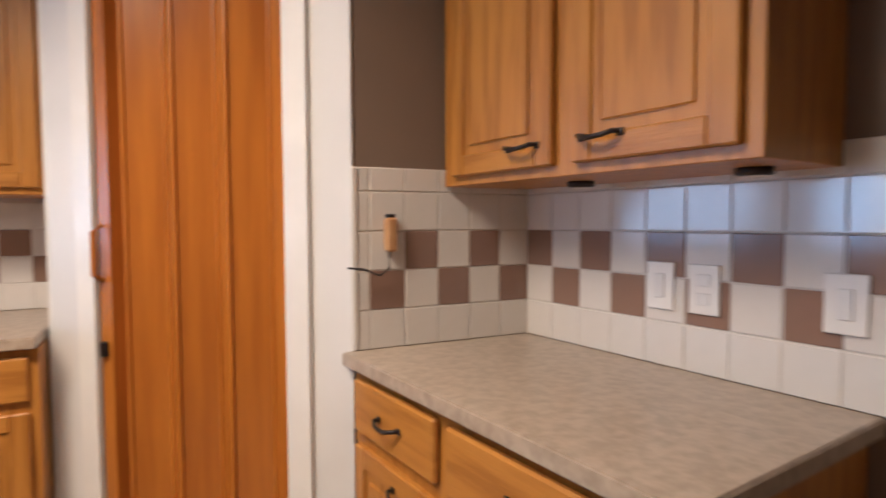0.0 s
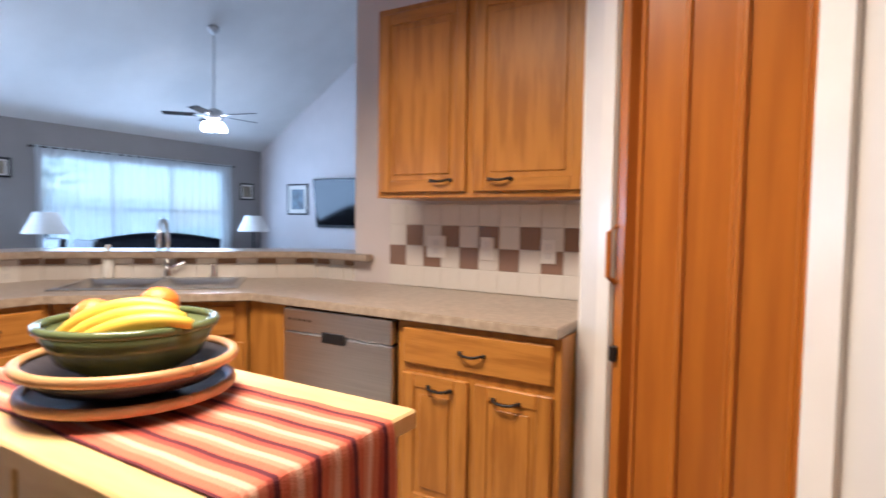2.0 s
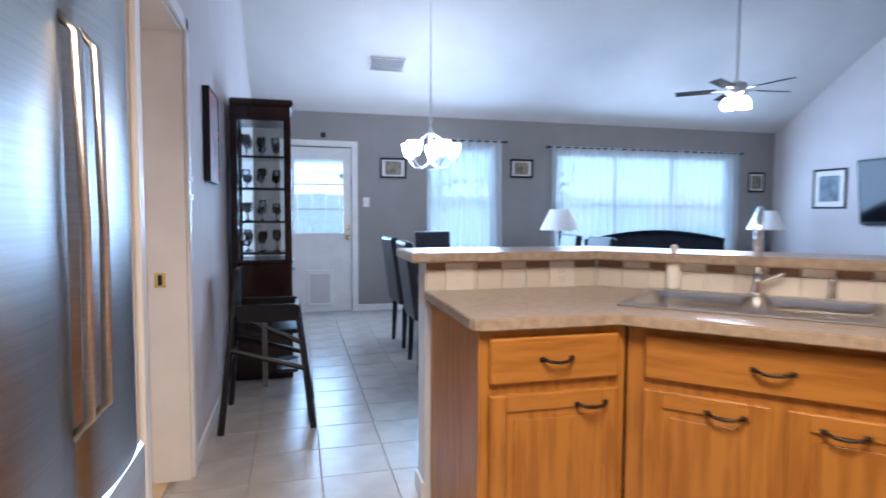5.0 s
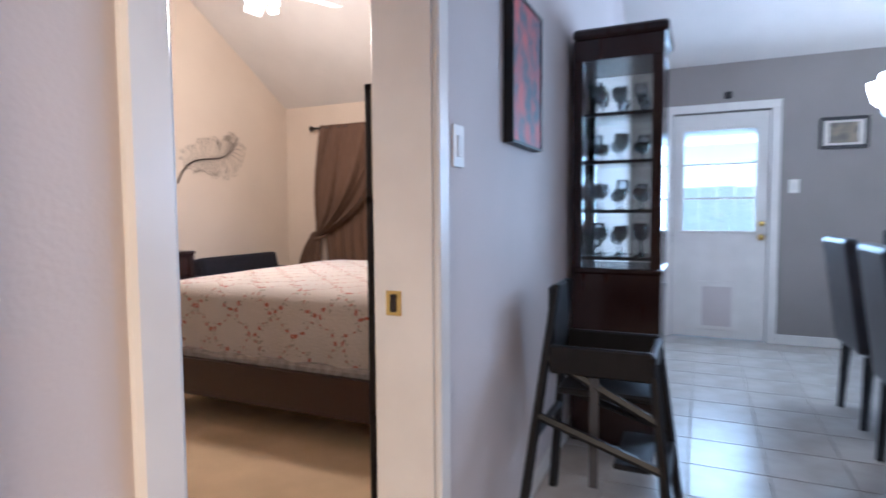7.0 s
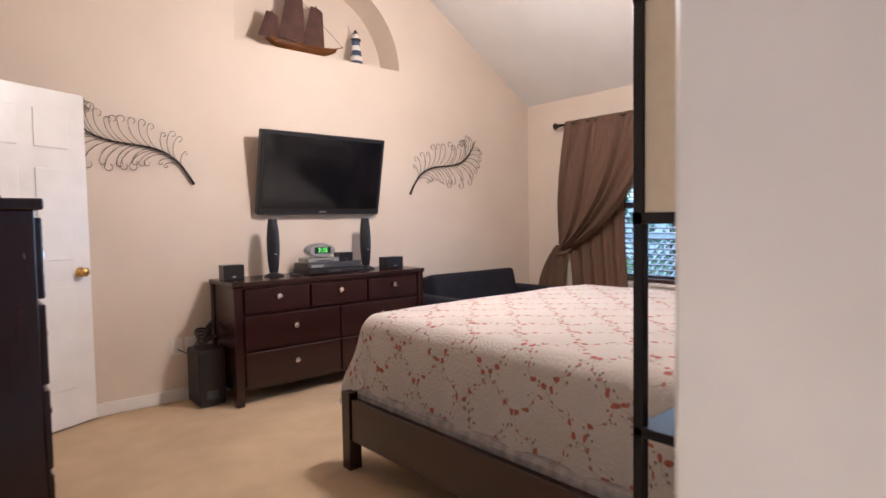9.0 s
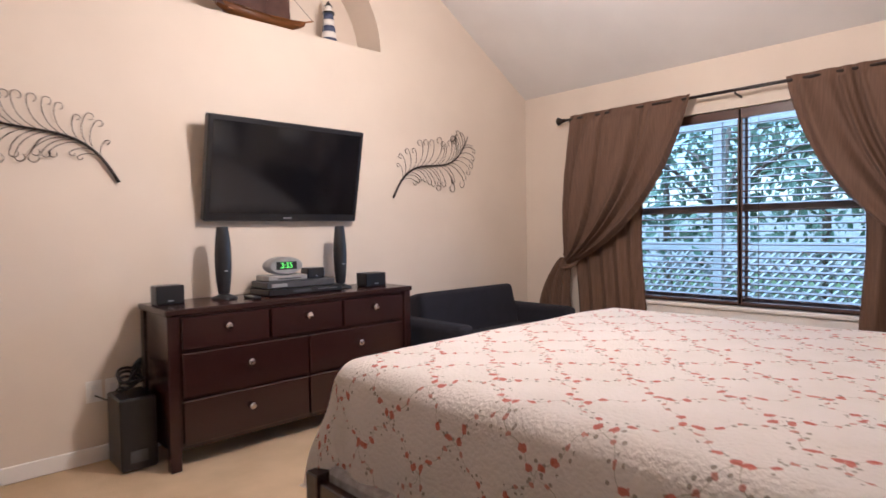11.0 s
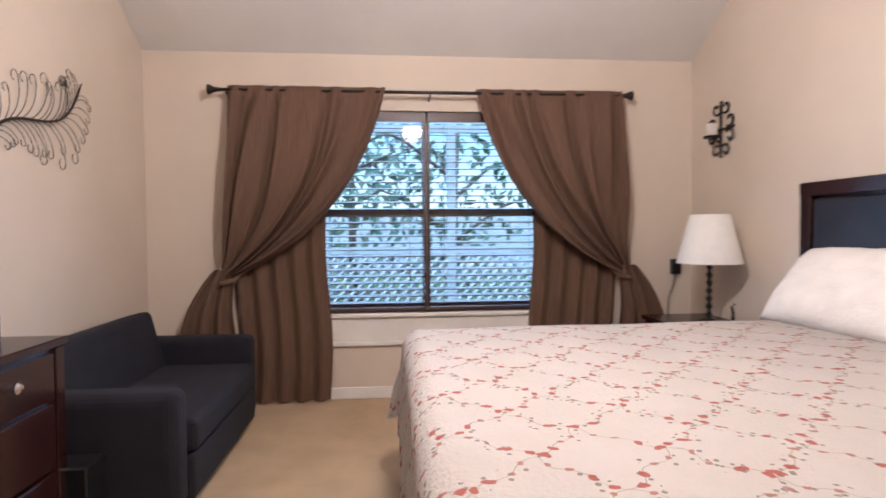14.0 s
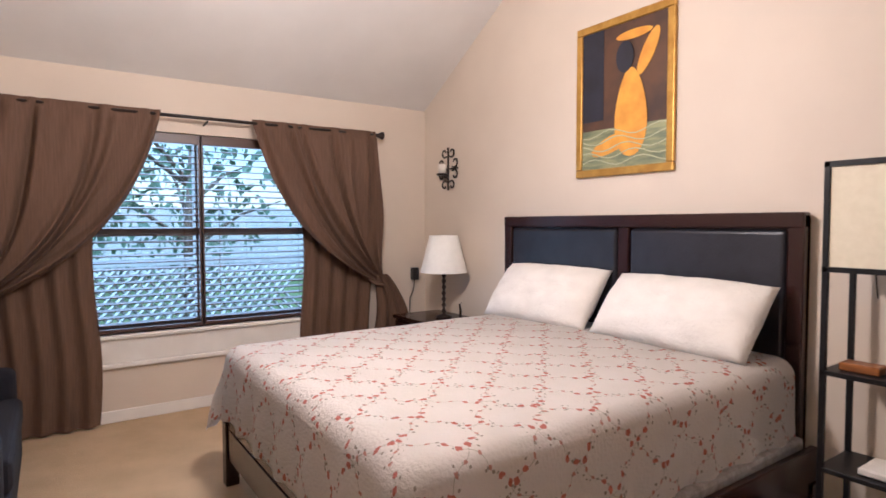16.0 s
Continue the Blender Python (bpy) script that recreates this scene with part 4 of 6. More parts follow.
def pillow(cx, cy, cz, w, h, tilt, rz):
    p = thing("pillow", (cx, cy, cz), "plump white pillow propped against the headboard", "pillow", "pillows on the bed")
    bm = B()
    n = 26
    for s in (1, -1):
        g = []
        for i in range(n + 1):
            row = []
            for j in range(n + 1):
                a, b = 2 * i / n - 1, 2 * j / n - 1
                t = (max(0, 1 - abs(a) ** 3.2) * max(0, 1 - abs(b) ** 3.2)) ** 0.5 * 0.105
                t *= 1 + 0.22 * noise.noise(Vector((a * 2 + cx, b * 2, s))) + 0.10 * noise.noise(Vector((a * 7 + cx, b * 4, s * 3)))
                k = 1 - 0.05 * (abs(a * b)) + 0.04 * (abs(a) ** 3 + abs(b) ** 3) / 2 - 0.035 * (1 - abs(a * b))
                row.append(bm.verts.new((a * w / 2 * k, s * t, b * h / 2 * k)))
            g.append(row)
        for i in range(n):
            for j in range(n):
                f = (g[i][j], g[i + 1][j], g[i + 1][j + 1], g[i][j + 1])
                bm.faces.new(f if s < 0 else f[::-1])
    bmesh.ops.remove_doubles(bm, verts=bm.verts[:], dist=1e-4)
    bmesh.ops.transform(bm, matrix=pose(cx, cy, cz, tilt, 0, rz), verts=bm.verts[:])
    part("cushion", bm, LINEN, p, smooth=True)


pillow(-6.20, -0.47, 0.93, 0.88, 0.46, -40, 4)
pillow(-5.23, -0.48, 0.93, 0.95, 0.44, -40, -3)

# nightstand with lamp
ns = thing("nightstand", (-7.45, -0.5, 0), "dark espresso nightstand beside the bed", "nightstand")
part("top", bx(-7.80, -7.15, -0.72, -0.24, 0.575, 0.605, bevel=0.004), ESPRESSO, ns)
part("body", bx(-7.78, -7.17, -0.70, -0.25, 0.08, 0.575, bevel=0.003), ESPRESSO, ns)
for z0, z1 in ((0.12, 0.33), (0.345, 0.555)):
    d = part("drawer", bx(-7.76, -7.19, -0.716, -0.70, z0, z1, bevel=0.004), ESPRESSO, ns)
    part("knob", lathe(B(), [(0.012, 0), (0.015, 0.02)], n=12), CHROME, d).matrix_local = pose(-7.475, -0.716, (z0 + z1) / 2, 90)
for x in (-7.78, -7.21):
    for y in (-0.70, -0.29):
        part("leg", bx(x, x + 0.04, y, y + 0.04, 0, 0.08), ESPRESSO, ns)


def table_lamp(name, c, z, hb, r0, r1, hs, label, basem):
    L = thing(name, (*c, z), label, "lamp")
    prof = [(0.07, z), (0.07, z + 0.015), (0.02, z + 0.03)]
    k = 7
    for i in range(k):
        zz = z + 0.03 + (hb - 0.03) * i / k
        prof += [(0.010, zz + 0.004), (0.021, zz + (hb - 0.03) / k * 0.5), (0.010, zz + (hb - 0.03) / k * 0.95)]
    part("base", lathe(B(), prof, c, 20), basem, L, smooth=True)
    part("stem", lathe(B(), [(0.006, z + hb), (0.006, z + hb + hs * 0.9)], c, 8), CHROME, L)
    bm = lathe(B(), [(r0, z + hb), (r1, z + hb + hs), (r1 - 0.003, z + hb + hs), (r0 - 0.003, z + hb), (r0, z + hb)], c, 40, False)
    part("shade", bm, SHADE, L, "white fabric drum shade", True)
    return L


table_lamp("table_lamp", (-7.40, -0.45), 0.605, 0.385, 0.20, 0.12, 0.31, "bedside lamp with twisted dark stem and white shade", IRON)
orn = thing("metal_figurine", (-7.29, -0.36, 0.605), "small dark metal ornament on the nightstand", "ornament")
part("body", tube(B(), [(-7.29, -0.36, 0.605), (-7.285, -0.36, 0.68), (-7.30, -0.36, 0.72), (-7.27, -0.36, 0.74)], 0.012, 8, 0.006), IRON, orn, smooth=True)
dev = thing("plug_adapter", (BX, -0.33, 0.92), "black plug-in adapter with its cord on the wall", "adapter")
part("body", bx(BX, BX + 0.05, -0.385, -0.315, 0.87, 0.985, bevel=0.006), BLACKP, dev)
part("cord", tube(B(), [(BX + 0.02, -0.35, 0.87), (BX + 0.015, -0.36, 0.78), (BX + 0.02, -0.40, 0.70), (BX + 0.02, -0.41, 0.50)], 0.004), BLACKP, dev)

# wall sconce of scrolled iron
sc_ = thing("candle_sconce", (-7.60, -0.22, 1.88), "scrolled dark iron candle sconce with a white candle", "sconce")
cx, cz = -7.64, 1.885


def curl(cx, cz, r, a0, turns, y, n=18, sh=0.35):
    return [(cx + r * (1 - (1 - sh) * i / n) * math.cos(a0 + turns * 2 * math.pi * i / n), y, cz + r * (1 - (1 - sh) * i / n) * math.sin(a0 + turns * 2 * math.pi * i / n)) for i in range(n + 1)]


part("stem", tube(B(), [(cx, -0.235, cz - 0.19), (cx, -0.235, cz + 0.19)], 0.009), IRON, sc_)
part("stem", tube(B(), [(cx - 0.15, -0.235, cz), (cx + 0.15, -0.235, cz)], 0.007), IRON, sc_)
for sx in (-1, 1):
    for sz in (-1, 1):
        for ox, oz, r in ((0.055, 0.145, 0.045), (0.10, 0.055, 0.05)):
            a0 = math.atan2(-sz, -sx)
            part("scroll", tube(B(), curl(cx + sx * ox, cz + sz * oz, r, a0, 0.85 * sx * sz, -0.235), 0.008, 6), IRON, sc_, smooth=True)
part("tray", lathe(B(), [(0.05, cz - 0.06), (0.055, cz - 0.045)], (cx, -0.30), 18), IRON, sc_)
part("arm", tube(B(), [(cx, -0.235, cz - 0.09), (cx, -0.30, cz - 0.06)], 0.008), IRON, sc_)
part("candle", lathe(B(), [(0.036, cz - 0.045), (0.036, cz + 0.035), (0.03, cz + 0.038)], (cx, -0.30), 18), LINEN, sc_, "white pillar candle", True)

# framed painting over the bed, reduced to plain shapes
art = thing("framed_painting", (-5.72, -0.22, 2.2), "gilt-framed painting in yellow, brown and sea green", "painting")
AX0, AX1, AZ0, AZ1 = -6.13, -5.40, 1.70, 2.68
part("canvas", bx(AX0 + 0.03, AX1 - 0.03, -0.236, -0.221, AZ0 + 0.03, AZ1 - 0.03), CANVAS_DARK, art)
for a in ((AX0, AX1, AZ0, AZ0 + 0.05), (AX0, AX1, AZ1 - 0.05, AZ1), (AX0, AX0 + 0.05, AZ0 + 0.05, AZ1 - 0.05), (AX1 - 0.05, AX1, AZ0 + 0.05, AZ1 - 0.05)):
    part("frame", bx(a[0], a[1], -0.25, -0.221, a[2], a[3], bevel=0.008, seg=2), GOLD, art)


def patch(name, fn, n, material, y):
    bm = B()
    c = [bm.verts.new((fn(2 * math.pi * k / n)[0], y, fn(2 * math.pi * k / n)[1])) for k in range(n)]
    f = bm.faces.new(c)
    r = bmesh.ops.extrude_face_region(bm, geom=[f])
    bmesh.ops.translate(bm, verts=[g for g in r["geom"] if isinstance(g, bmesh.types.BMVert)], vec=(0, 0.002, 0))
    bmesh.ops.recalc_face_normals(bm, faces=bm.faces[:])
    return part(name, bm, material, art)


OCHRE = mat("ochre_oil_paint", (0.72, 0.36, 0.035), (0.58, 0.25, 0.02), 0.5, 9, bump=0.2)
SEA = mat("sea_green_oil_paint", (0.30, 0.31, 0.16), (0.13, 0.15, 0.09), 0.5, 7, (1, 1, 5), 0.2)
NIGHT = mat("midnight_oil_paint", (0.02, 0.02, 0.035), (0.012, 0.012, 0.02), 0.5, 6)
part("paint_field", bx(AX0 + 0.05, AX0 + 0.22, -0.239, -0.2365, AZ0 + 0.36, AZ1 - 0.05), NIGHT, art)
part("paint_field", bx(AX0 + 0.05, AX1 - 0.05, -0.2395, -0.2365, AZ0 + 0.05, AZ0 + 0.30), SEA, art)
patch("paint_shape", lambda a: (-5.70 + 0.115 * math.cos(a) * (1 - 0.25 * math.sin(a)), 2.08 + 0.27 * math.sin(a)), 32, OCHRE, -0.243)
patch("paint_shape", lambda a: (-5.84 + 0.16 * math.cos(a), 1.90 + 0.055 * math.sin(a) - 0.3 * 0.16 * math.cos(a) * -1), 28, OCHRE, -0.2418)
patch("paint_shape", lambda a: (-5.58 + 0.05 * math.cos(a) + 0.12 * math.sin(a) * 0.5, 2.42 + 0.13 * math.sin(a)), 28, OCHRE, -0.2412)
patch("paint_shape", lambda a: (-5.68 + 0.13 * math.cos(a), 2.545 + 0.028 * math.sin(a)), 28, OCHRE, -0.2425)
patch("paint_shape", lambda a: (-5.745 + 0.065 * math.cos(a), 2.42 + 0.095 * math.sin(a)), 28, NIGHT, -0.2445)
for k in range(5):
    bm = tube(B(), [(AX0 + 0.06 + 0.62 * i / 12, -0.24, AZ0 + 0.09 + 0.045 * k + 0.022 * math.sin(i * 0.9 + k)) for i in range(13)], 0.005, 6)
    part("paint_stroke", bm, mat("pale_wave_paint", (0.46, 0.46, 0.30), rough=0.5), art)

# window with blinds
SASH = mat("weathered_bronze_sash", (0.22, 0.19, 0.175), (0.17, 0.145, 0.13), 0.45, 6)
WY0, WY1, WZ0, WZ1 = -3.12, -1.33, 0.62, 2.07
win = tagged(part("window_1", holed(B(), "x", BX - 0.15, 0.045, WY0, WY1, WZ0, WZ1, [(WY0 + 0.05, -2.25, WZ0 + 0.05, 1.32), (WY0 + 0.05, -2.25, 1.37, WZ1 - 0.05), (-2.19, WY1 - 0.05, WZ0 + 0.05, 1.32), (-2.19, WY1 - 0.05, 1.37, WZ1 - 0.05)]), SASH), "grey-brown double-hung window pair behind dark wooden blinds", "window", kind="structure")
for y0, y1 in ((WY0 + 0.05, -2.25), (-2.19, WY1 - 0.05)):
    for z0, z1 in ((WZ0 + 0.05, 1.32), (1.37, WZ1 - 0.05)):
        g = part("pane", bx(BX - 0.13, BX - 0.126, y0, y1, z0, z1), GLASS, win)
        g.visible_shadow = False
part("window_sill", bx(BX - 0.10, BX + 0.045, WY0 - 0.06, WY1 + 0.06, WZ0 - 0.03, WZ0, bevel=0.006), TRIM, win)
part("apron_board", bx(BX, BX + 0.018, WY0 - 0.03, WY1 + 0.03, WZ0 - 0.20, WZ0 - 0.032, bevel=0.004), TRIM, win)
part("apron_moulding", bx(BX, BX + 0.034, WY0 - 0.04, WY1 + 0.04, WZ0 - 0.235, WZ0 - 0.20, bevel=0.008), TRIM, win)
BLIND = mat("dark_walnut_blind", (0.085, 0.040, 0.024), (0.06, 0.028, 0.017), 0.4, 4, (1, 0.6, 6))
for y0, y1 in ((WY0 + 0.01, -2.226), (-2.214, WY1 - 0.01)):
    bl = thing("window_blind", (BX - 0.05, (y0 + y1) / 2, WZ1), "dark walnut slatted blind lowered with open slats", "blind", "blinds on the bedroom window")
    part("headrail", bx(BX - 0.085, BX - 0.02, y0, y1, WZ1 - 0.075, WZ1 - 0.004, bevel=0.003), BLIND, bl)
    part("bottom_rail", bx(BX - 0.08, BX - 0.03, y0, y1, WZ0 + 0.004, WZ0 + 0.03, bevel=0.003), BLIND, bl)
    for k in range(27):
        z = WZ0 + 0.065 + k * 0.0488
        bm = bx(-0.025, 0.025, y0, y1, -0.0032, 0.0032)
        bmesh.ops.transform(bm, matrix=pose(BX - 0.055, 0, z, 0, 11), verts=bm.verts[:])
        part("slat", bm, BLIND, bl)
    for y in (y0 + 0.12, y1 - 0.12):
        part("ladder_cord", tube(B(), [(BX - 0.03, y, WZ0 + 0.02), (BX - 0.03, y, WZ1 - 0.06)], 0.002, 5), BLIND, bl)
    part("end_trim", bx(BX - 0.082, BX - 0.03, y1 - 0.012 if y0 < -2.5 else y0, y1 if y0 < -2.5 else y0 + 0.012, WZ0 + 0.03, WZ1 - 0.075), BLIND, bl)

# curtain rod and tied-back curtains
CXP = -7.925
rod = thing("curtain_rod", (CXP, -2.22, 2.175), "dark bronze curtain rod with trumpet finials", "curtain rod")
part("rod", tube(B(), [(CXP, -3.62, 2.172), (CXP, -0.82, 2.172)], 0.012, 10), IRON, rod, smooth=True)
for s, y in ((-1, -3.62), (1, -0.82)):
    bm = lathe(B(), [(0.014, 0), (0.016, 0.03), (0.024, 0.05), (0.036, 0.075), (0.032, 0.082), (0.0, 0.082)], n=16, close=False)
    bmesh.ops.transform(bm, matrix=pose(CXP, y, 2.172, -90 * s), verts=bm.verts[:])
    part("finial", bm, IRON, rod, smooth=True)
for y in (-3.58, -2.2, -0.86):
    part("bracket", tube(B(), [(BX, y, 2.14), (CXP, y, 2.15), (CXP, y, 2.172)], 0.008), IRON, rod)


def curtain(side):
    """side -1: hung south of the window, swept to the south; mirrored for 1."""
    c = thing("curtain", (CXP, -2.2 + side * 1.1, 0), "brown fabric curtain panel tied back beside the window", "curtain", "curtains of the bedroom window")
    o = (-3.57, -0.82)[side > 0]
    s = -side                                  # towards the middle

    def back(u, v):
        y = o + s * (0.03 + 0.62 * u + 0.02 * math.sin(9 * v))
        return (CXP - 0.035 + 0.026 * math.sin(u * 30 + 0.6 * math.sin(v * 4)) * (0.5 + 0.5 * (1 - v)) - 0.02, y, 0.012 + 2.16 * v)
    part("back_panel", sheet(B(), back, 70, 24), BROWNF, c, smooth=True)

    def swag(u, v):
        inner = 1.06
        a0, a1, a2 = Vector((o, 2.20)), Vector((o - s * 0.0, 1.45)), Vector((o - s * 0.05, 0.965))
        b0, b1, b2 = Vector((o + s * inner, 2.20)), Vector((o + s * 0.86, 1.22)), Vector((o - s * 0.02, 0.885))
        p0, p1, p2 = a0.lerp(b0, u), a1.lerp(b1, u), a2.lerp(b2, u)
        p = p0 * (1 - v) ** 2 + p1 * 2 * v * (1 - v) + p2 * v * v
        amp = (0.022 + 0.030 * math.sin(math.pi * v)) * (0.75 + 0.4 * noise.noise(Vector((u * 5, v * 1.5, side * 3))))
        ph = (u + 0.07 * math.sin(7 * u + 2.4 * v + side) + 0.045 * math.sin(19 * u - 1.5 * v)) * 2 * math.pi * 4.6
        x = CXP + 0.03 + 0.05 * math.sin(math.pi * min(1, v * 1.1)) + amp * math.sin(ph + 0.7 * math.sin(3 * v + u * 4)) + 0.014 * math.sin(ph * 2.1 + 1)
        if v < 0.03:
            x = CXP + 0.010 * math.sin(ph * 1.4) + 0.012
        return (x, p.x, p.y)
    part("swag", sheet(B(), swag, 110, 50), BROWNF, c, smooth=True)

    def tail(u, v):
        w = 0.075 + 0.20 * v ** 0.7
        y = o - s * 0.045 - s * 0.12 * math.sin(v * 2.2) + s * (u - 0.45) * w * 1.6
        return (CXP + 0.035 + 0.03 * math.sin(u * 20) * (0.3 + v), y, 0.955 - 0.60 * v)
    part("tail", sheet(B(), tail, 40, 20), BROWNF, c, smooth=True)
    bm = B()
    tube(bm, [(CXP - 0.08 + 0.16 * k / 8, o - s * 0.05 + s * 0.10 * math.sin(math.pi * k / 8), 0.915 + 0.05 * math.cos(math.pi * k / 8)) for k in range(9)], 0.018, 8)
    part("tieback", bm, BROWNF, c, smooth=True)


curtain(-1)
curtain(1)

# dresser
DX0, DX1, DYB, DYF = -6.15, -4.56, -4.14, -3.70
dr = thing("dresser", (-5.33, -3.9, 0), "dark espresso seven-drawer dresser with crystal knobs", "dresser")
part("top", bx(DX0 - 0.01, DX1 + 0.01, DYB, DYF + 0.015, 0.80, 0.832, bevel=0.005), ESPRESSO, dr)
part("body", bx(DX0 + 0.01, DX1 - 0.01, DYB, DYF - 0.012, 0.10, 0.80, bevel=0.003), ESPRESSO, dr)
for x in (DX0, DX1 - 0.055):
    for y in (DYB, DYF - 0.05):
        part("leg", bx(x, x + 0.055, y, y + 0.055, 0, 0.80, bevel=0.004), ESPRESSO, dr)
W = DX1 - DX0 - 0.13
xs = DX0 + 0.065
for a, b, z0, z1 in [(0, 1 / 3, 0.615, 0.785), (1 / 3, 2 / 3, 0.615, 0.785), (2 / 3, 1, 0.615, 0.785), (0, 0.5, 0.37, 0.60), (0.5, 1, 0.37, 0.60), (0, 0.5, 0.125, 0.355), (0.5, 1, 0.125, 0.355)]:
    x0, x1 = xs + W * a + 0.006, xs + W * b - 0.006
    d = part("drawer", bx(x0, x1, DYF - 0.012, DYF + 0.008, z0, z1, bevel=0.005), ESPRESSO, dr)
    bm = lathe(B(), [(0.008, 0), (0.008, 0.012), (0.018, 0.016), (0.02, 0.024), (0.013, 0.032), (0.0, 0.033)], n=10, close=False)
    bmesh.ops.transform(bm, matrix=pose((x0 + x1) / 2, DYF + 0.008, (z0 + z1) / 2 + 0.02, -90), verts=bm.verts[:])
    part("knob", bm, CHROME, d, "faceted crystal knob")


def tv(name, x0, x1, y, z0, z1, lean, label, face=1):
    """Flat screen on a wall; face 1 looks to +y, -1 to -y; lean: the top's tilt in metres."""
    t = thing(name, ((x0 + x1) / 2, y, (z0 + z1) / 2), label, "television")
    cxm, czm = (x0 + x1) / 2, (z0 + z1) / 2
    ang = math.degrees(math.atan2(lean, z1 - z0))
    w, h = (x1 - x0) / 2, (z1 - z0) / 2
    m = pose(cxm, y, czm, 0, 0, 180 if face > 0 else 0) @ pose(0, 0, 0, ang)

    def put(nm, bm, mt_, par, lab=""):
        bmesh.ops.transform(bm, matrix=m, verts=bm.verts[:])
        return part(nm, bm, mt_, par, lab)
    put("housing", bx(-w, w, -0.03, 0.03, -h, h, bevel=0.008), BLACKP, t)
    sc2 = put("screen", bx(-w + 0.03, w - 0.03, -0.0325, -0.03, -h + 0.05, h - 0.03), SCREEN, t, "dark glossy switched-off screen")
    put("badge", bx(-0.03, 0.03, -0.032, -0.030, -h + 0.018, -h + 0.028), SILVER, t)
    put("mount", bx(-0.2, 0.2, 0.03, 0.11, -0.15, 0.15, bevel=0.004), BLACKP, t)
    return t


tv("television", -5.985, -4.905, -4.06, 1.285, 1.915, 0.13, "black flat-screen television tilted on the bedroom wall")


def tower(x, y, z0, h):
    t = thing("tower_speaker", (x, y, z0), "slim black tower speaker on the dresser", "speaker", "tower speakers on the dresser")
    part("stand", lathe(B(), [(0.075, z0), (0.07, z0 + 0.012), (0.02, z0 + 0.03)], (x, y), 22), BLACKP, t, smooth=True)
    def col(u, v):
        a = 2 * math.pi * u
        r = 0.032 + 0.016 * math.sin(math.pi * min(1, v * 1.0)) ** 0.8
        return (x + r * math.cos(a), y + 0.8 * r * math.sin(a), z0 + 0.03 + (h - 0.03) * v)
    bm = sheet(B(), col, 20, 14)
    bmesh.ops.holes_fill(bm, edges=bm.edges[:])
    part("column", bm, BLACKP, t, smooth=True)
    part("badge", bx(x - 0.008, x + 0.008, y + 0.036, y + 0.041, z0 + 0.16, z0 + 0.168), SILVER, t)


tower(-4.965, -3.97, 0.832, 0.42)
tower(-5.765, -3.97, 0.832, 0.42)


def small_box(name, x0, x1, y0, y1, z0, z1, material, label, cat, bits=()):
    t = thing(name, ((x0 + x1) / 2, (y0 + y1) / 2, z0), label, cat)
    part("case", bx(x0, x1, y0, y1, z0, z1, bevel=0.005), material, t)
    for nm, a, b, c, d, m in bits:
        part(nm, bx(a, b, y1 - 0.001, y1 + 0.003, c, d), m, t)
    return t


small_box("satellite_speaker", -4.73, -4.585, -4.03, -3.93, 0.832, 0.935, BLACKP, "small black speaker on the dresser corner", "speaker", [("badge", -4.67, -4.645, 0.85, 0.856, SILVER)])
small_box("satellite_speaker", -6.07, -5.90, -3.98, -3.86, 0.832, 0.925, BLACKP, "small black speaker on the dresser end", "speaker", [("badge", -6.0, -5.97, 0.85, 0.856, SILVER)])
small_box("satellite_speaker", -5.60, -5.48, -4.0, -3.90, 0.918, 0.985, BLACKP, "small black speaker on the player stack", "speaker", [("badge", -5.55, -5.53, 0.93, 0.934, SILVER)])
small_box("disc_player", -5.68, -5.17, -4.08, -3.82, 0.834, 0.874, BLACKP, "black disc player on the dresser", "player", [("display", -5.45, -5.33, 0.848, 0.862, DARKGREY), ("slot", -5.64, -5.5, 0.856, 0.858, SILVER)])
small_box("disc_player", -5.64, -5.17, -4.06, -3.84, 0.875, 0.917, DARKGREY, "dark grey video player on the stack", "player", [("display", -5.30, -5.2, 0.885, 0.905, SILVER)])
small_box("cable_box", -5.45, -5.19, -4.03, -3.86, 0.918, 0.952, SILVER, "silver cable box under the alarm clock", "cable box", [("slot", -5.4, -5.25, 0.93, 0.936, BLACKP)])
small_box("remote_control", -5.10, -5.05, -3.90, -3.77, 0.832, 0.85, BLACKP, "black remote control on the dresser", "remote", [])
ck = thing("alarm_clock", (-5.32, -3.93, 0.952), "silver oval alarm clock with green digits", "clock")
bm = lathe(B(), [(0.0, -0.05), (0.105, -0.05), (0.12, -0.03), (0.12, 0.03), (0.105, 0.045), (0.0, 0.045)], n=28, close=False)
bmesh.ops.transform(bm, matrix=pose(-5.32, -3.93, 1.008, 90) @ Matrix.Diagonal((1, 0.46, 1, 1)), verts=bm.verts[:])
part("case", bm, SILVER, ck, smooth=False)
part("display", bx(-5.39, -5.25, -3.885, -3.879, 0.985, 1.035, bevel=0.002), BLACKP, ck)


def text(body, m, size, material, name, parent):
    cu = bpy.data.curves.new(name, "FONT")
    cu.body, cu.size, cu.align_x, cu.align_y, cu.extrude = body, size, "CENTER", "CENTER", 0.001
    tmp = bpy.data.objects.new("tmp_text", cu)
    scene.collection.objects.link(tmp)
    me = bpy.data.meshes.new_from_object(tmp.evaluated_get(bpy.context.evaluated_depsgraph_get()))
    bpy.data.objects.remove(tmp)
    bm = B()
    bm.from_mesh(me)
    bmesh.ops.transform(bm, matrix=m, verts=bm.verts[:])
    return part(name, bm, material, parent)


text("3:35", pose(-5.32, -3.8775, 1.01, 90, 0, 180), 0.048, GREEN_LED, "digits", ck)

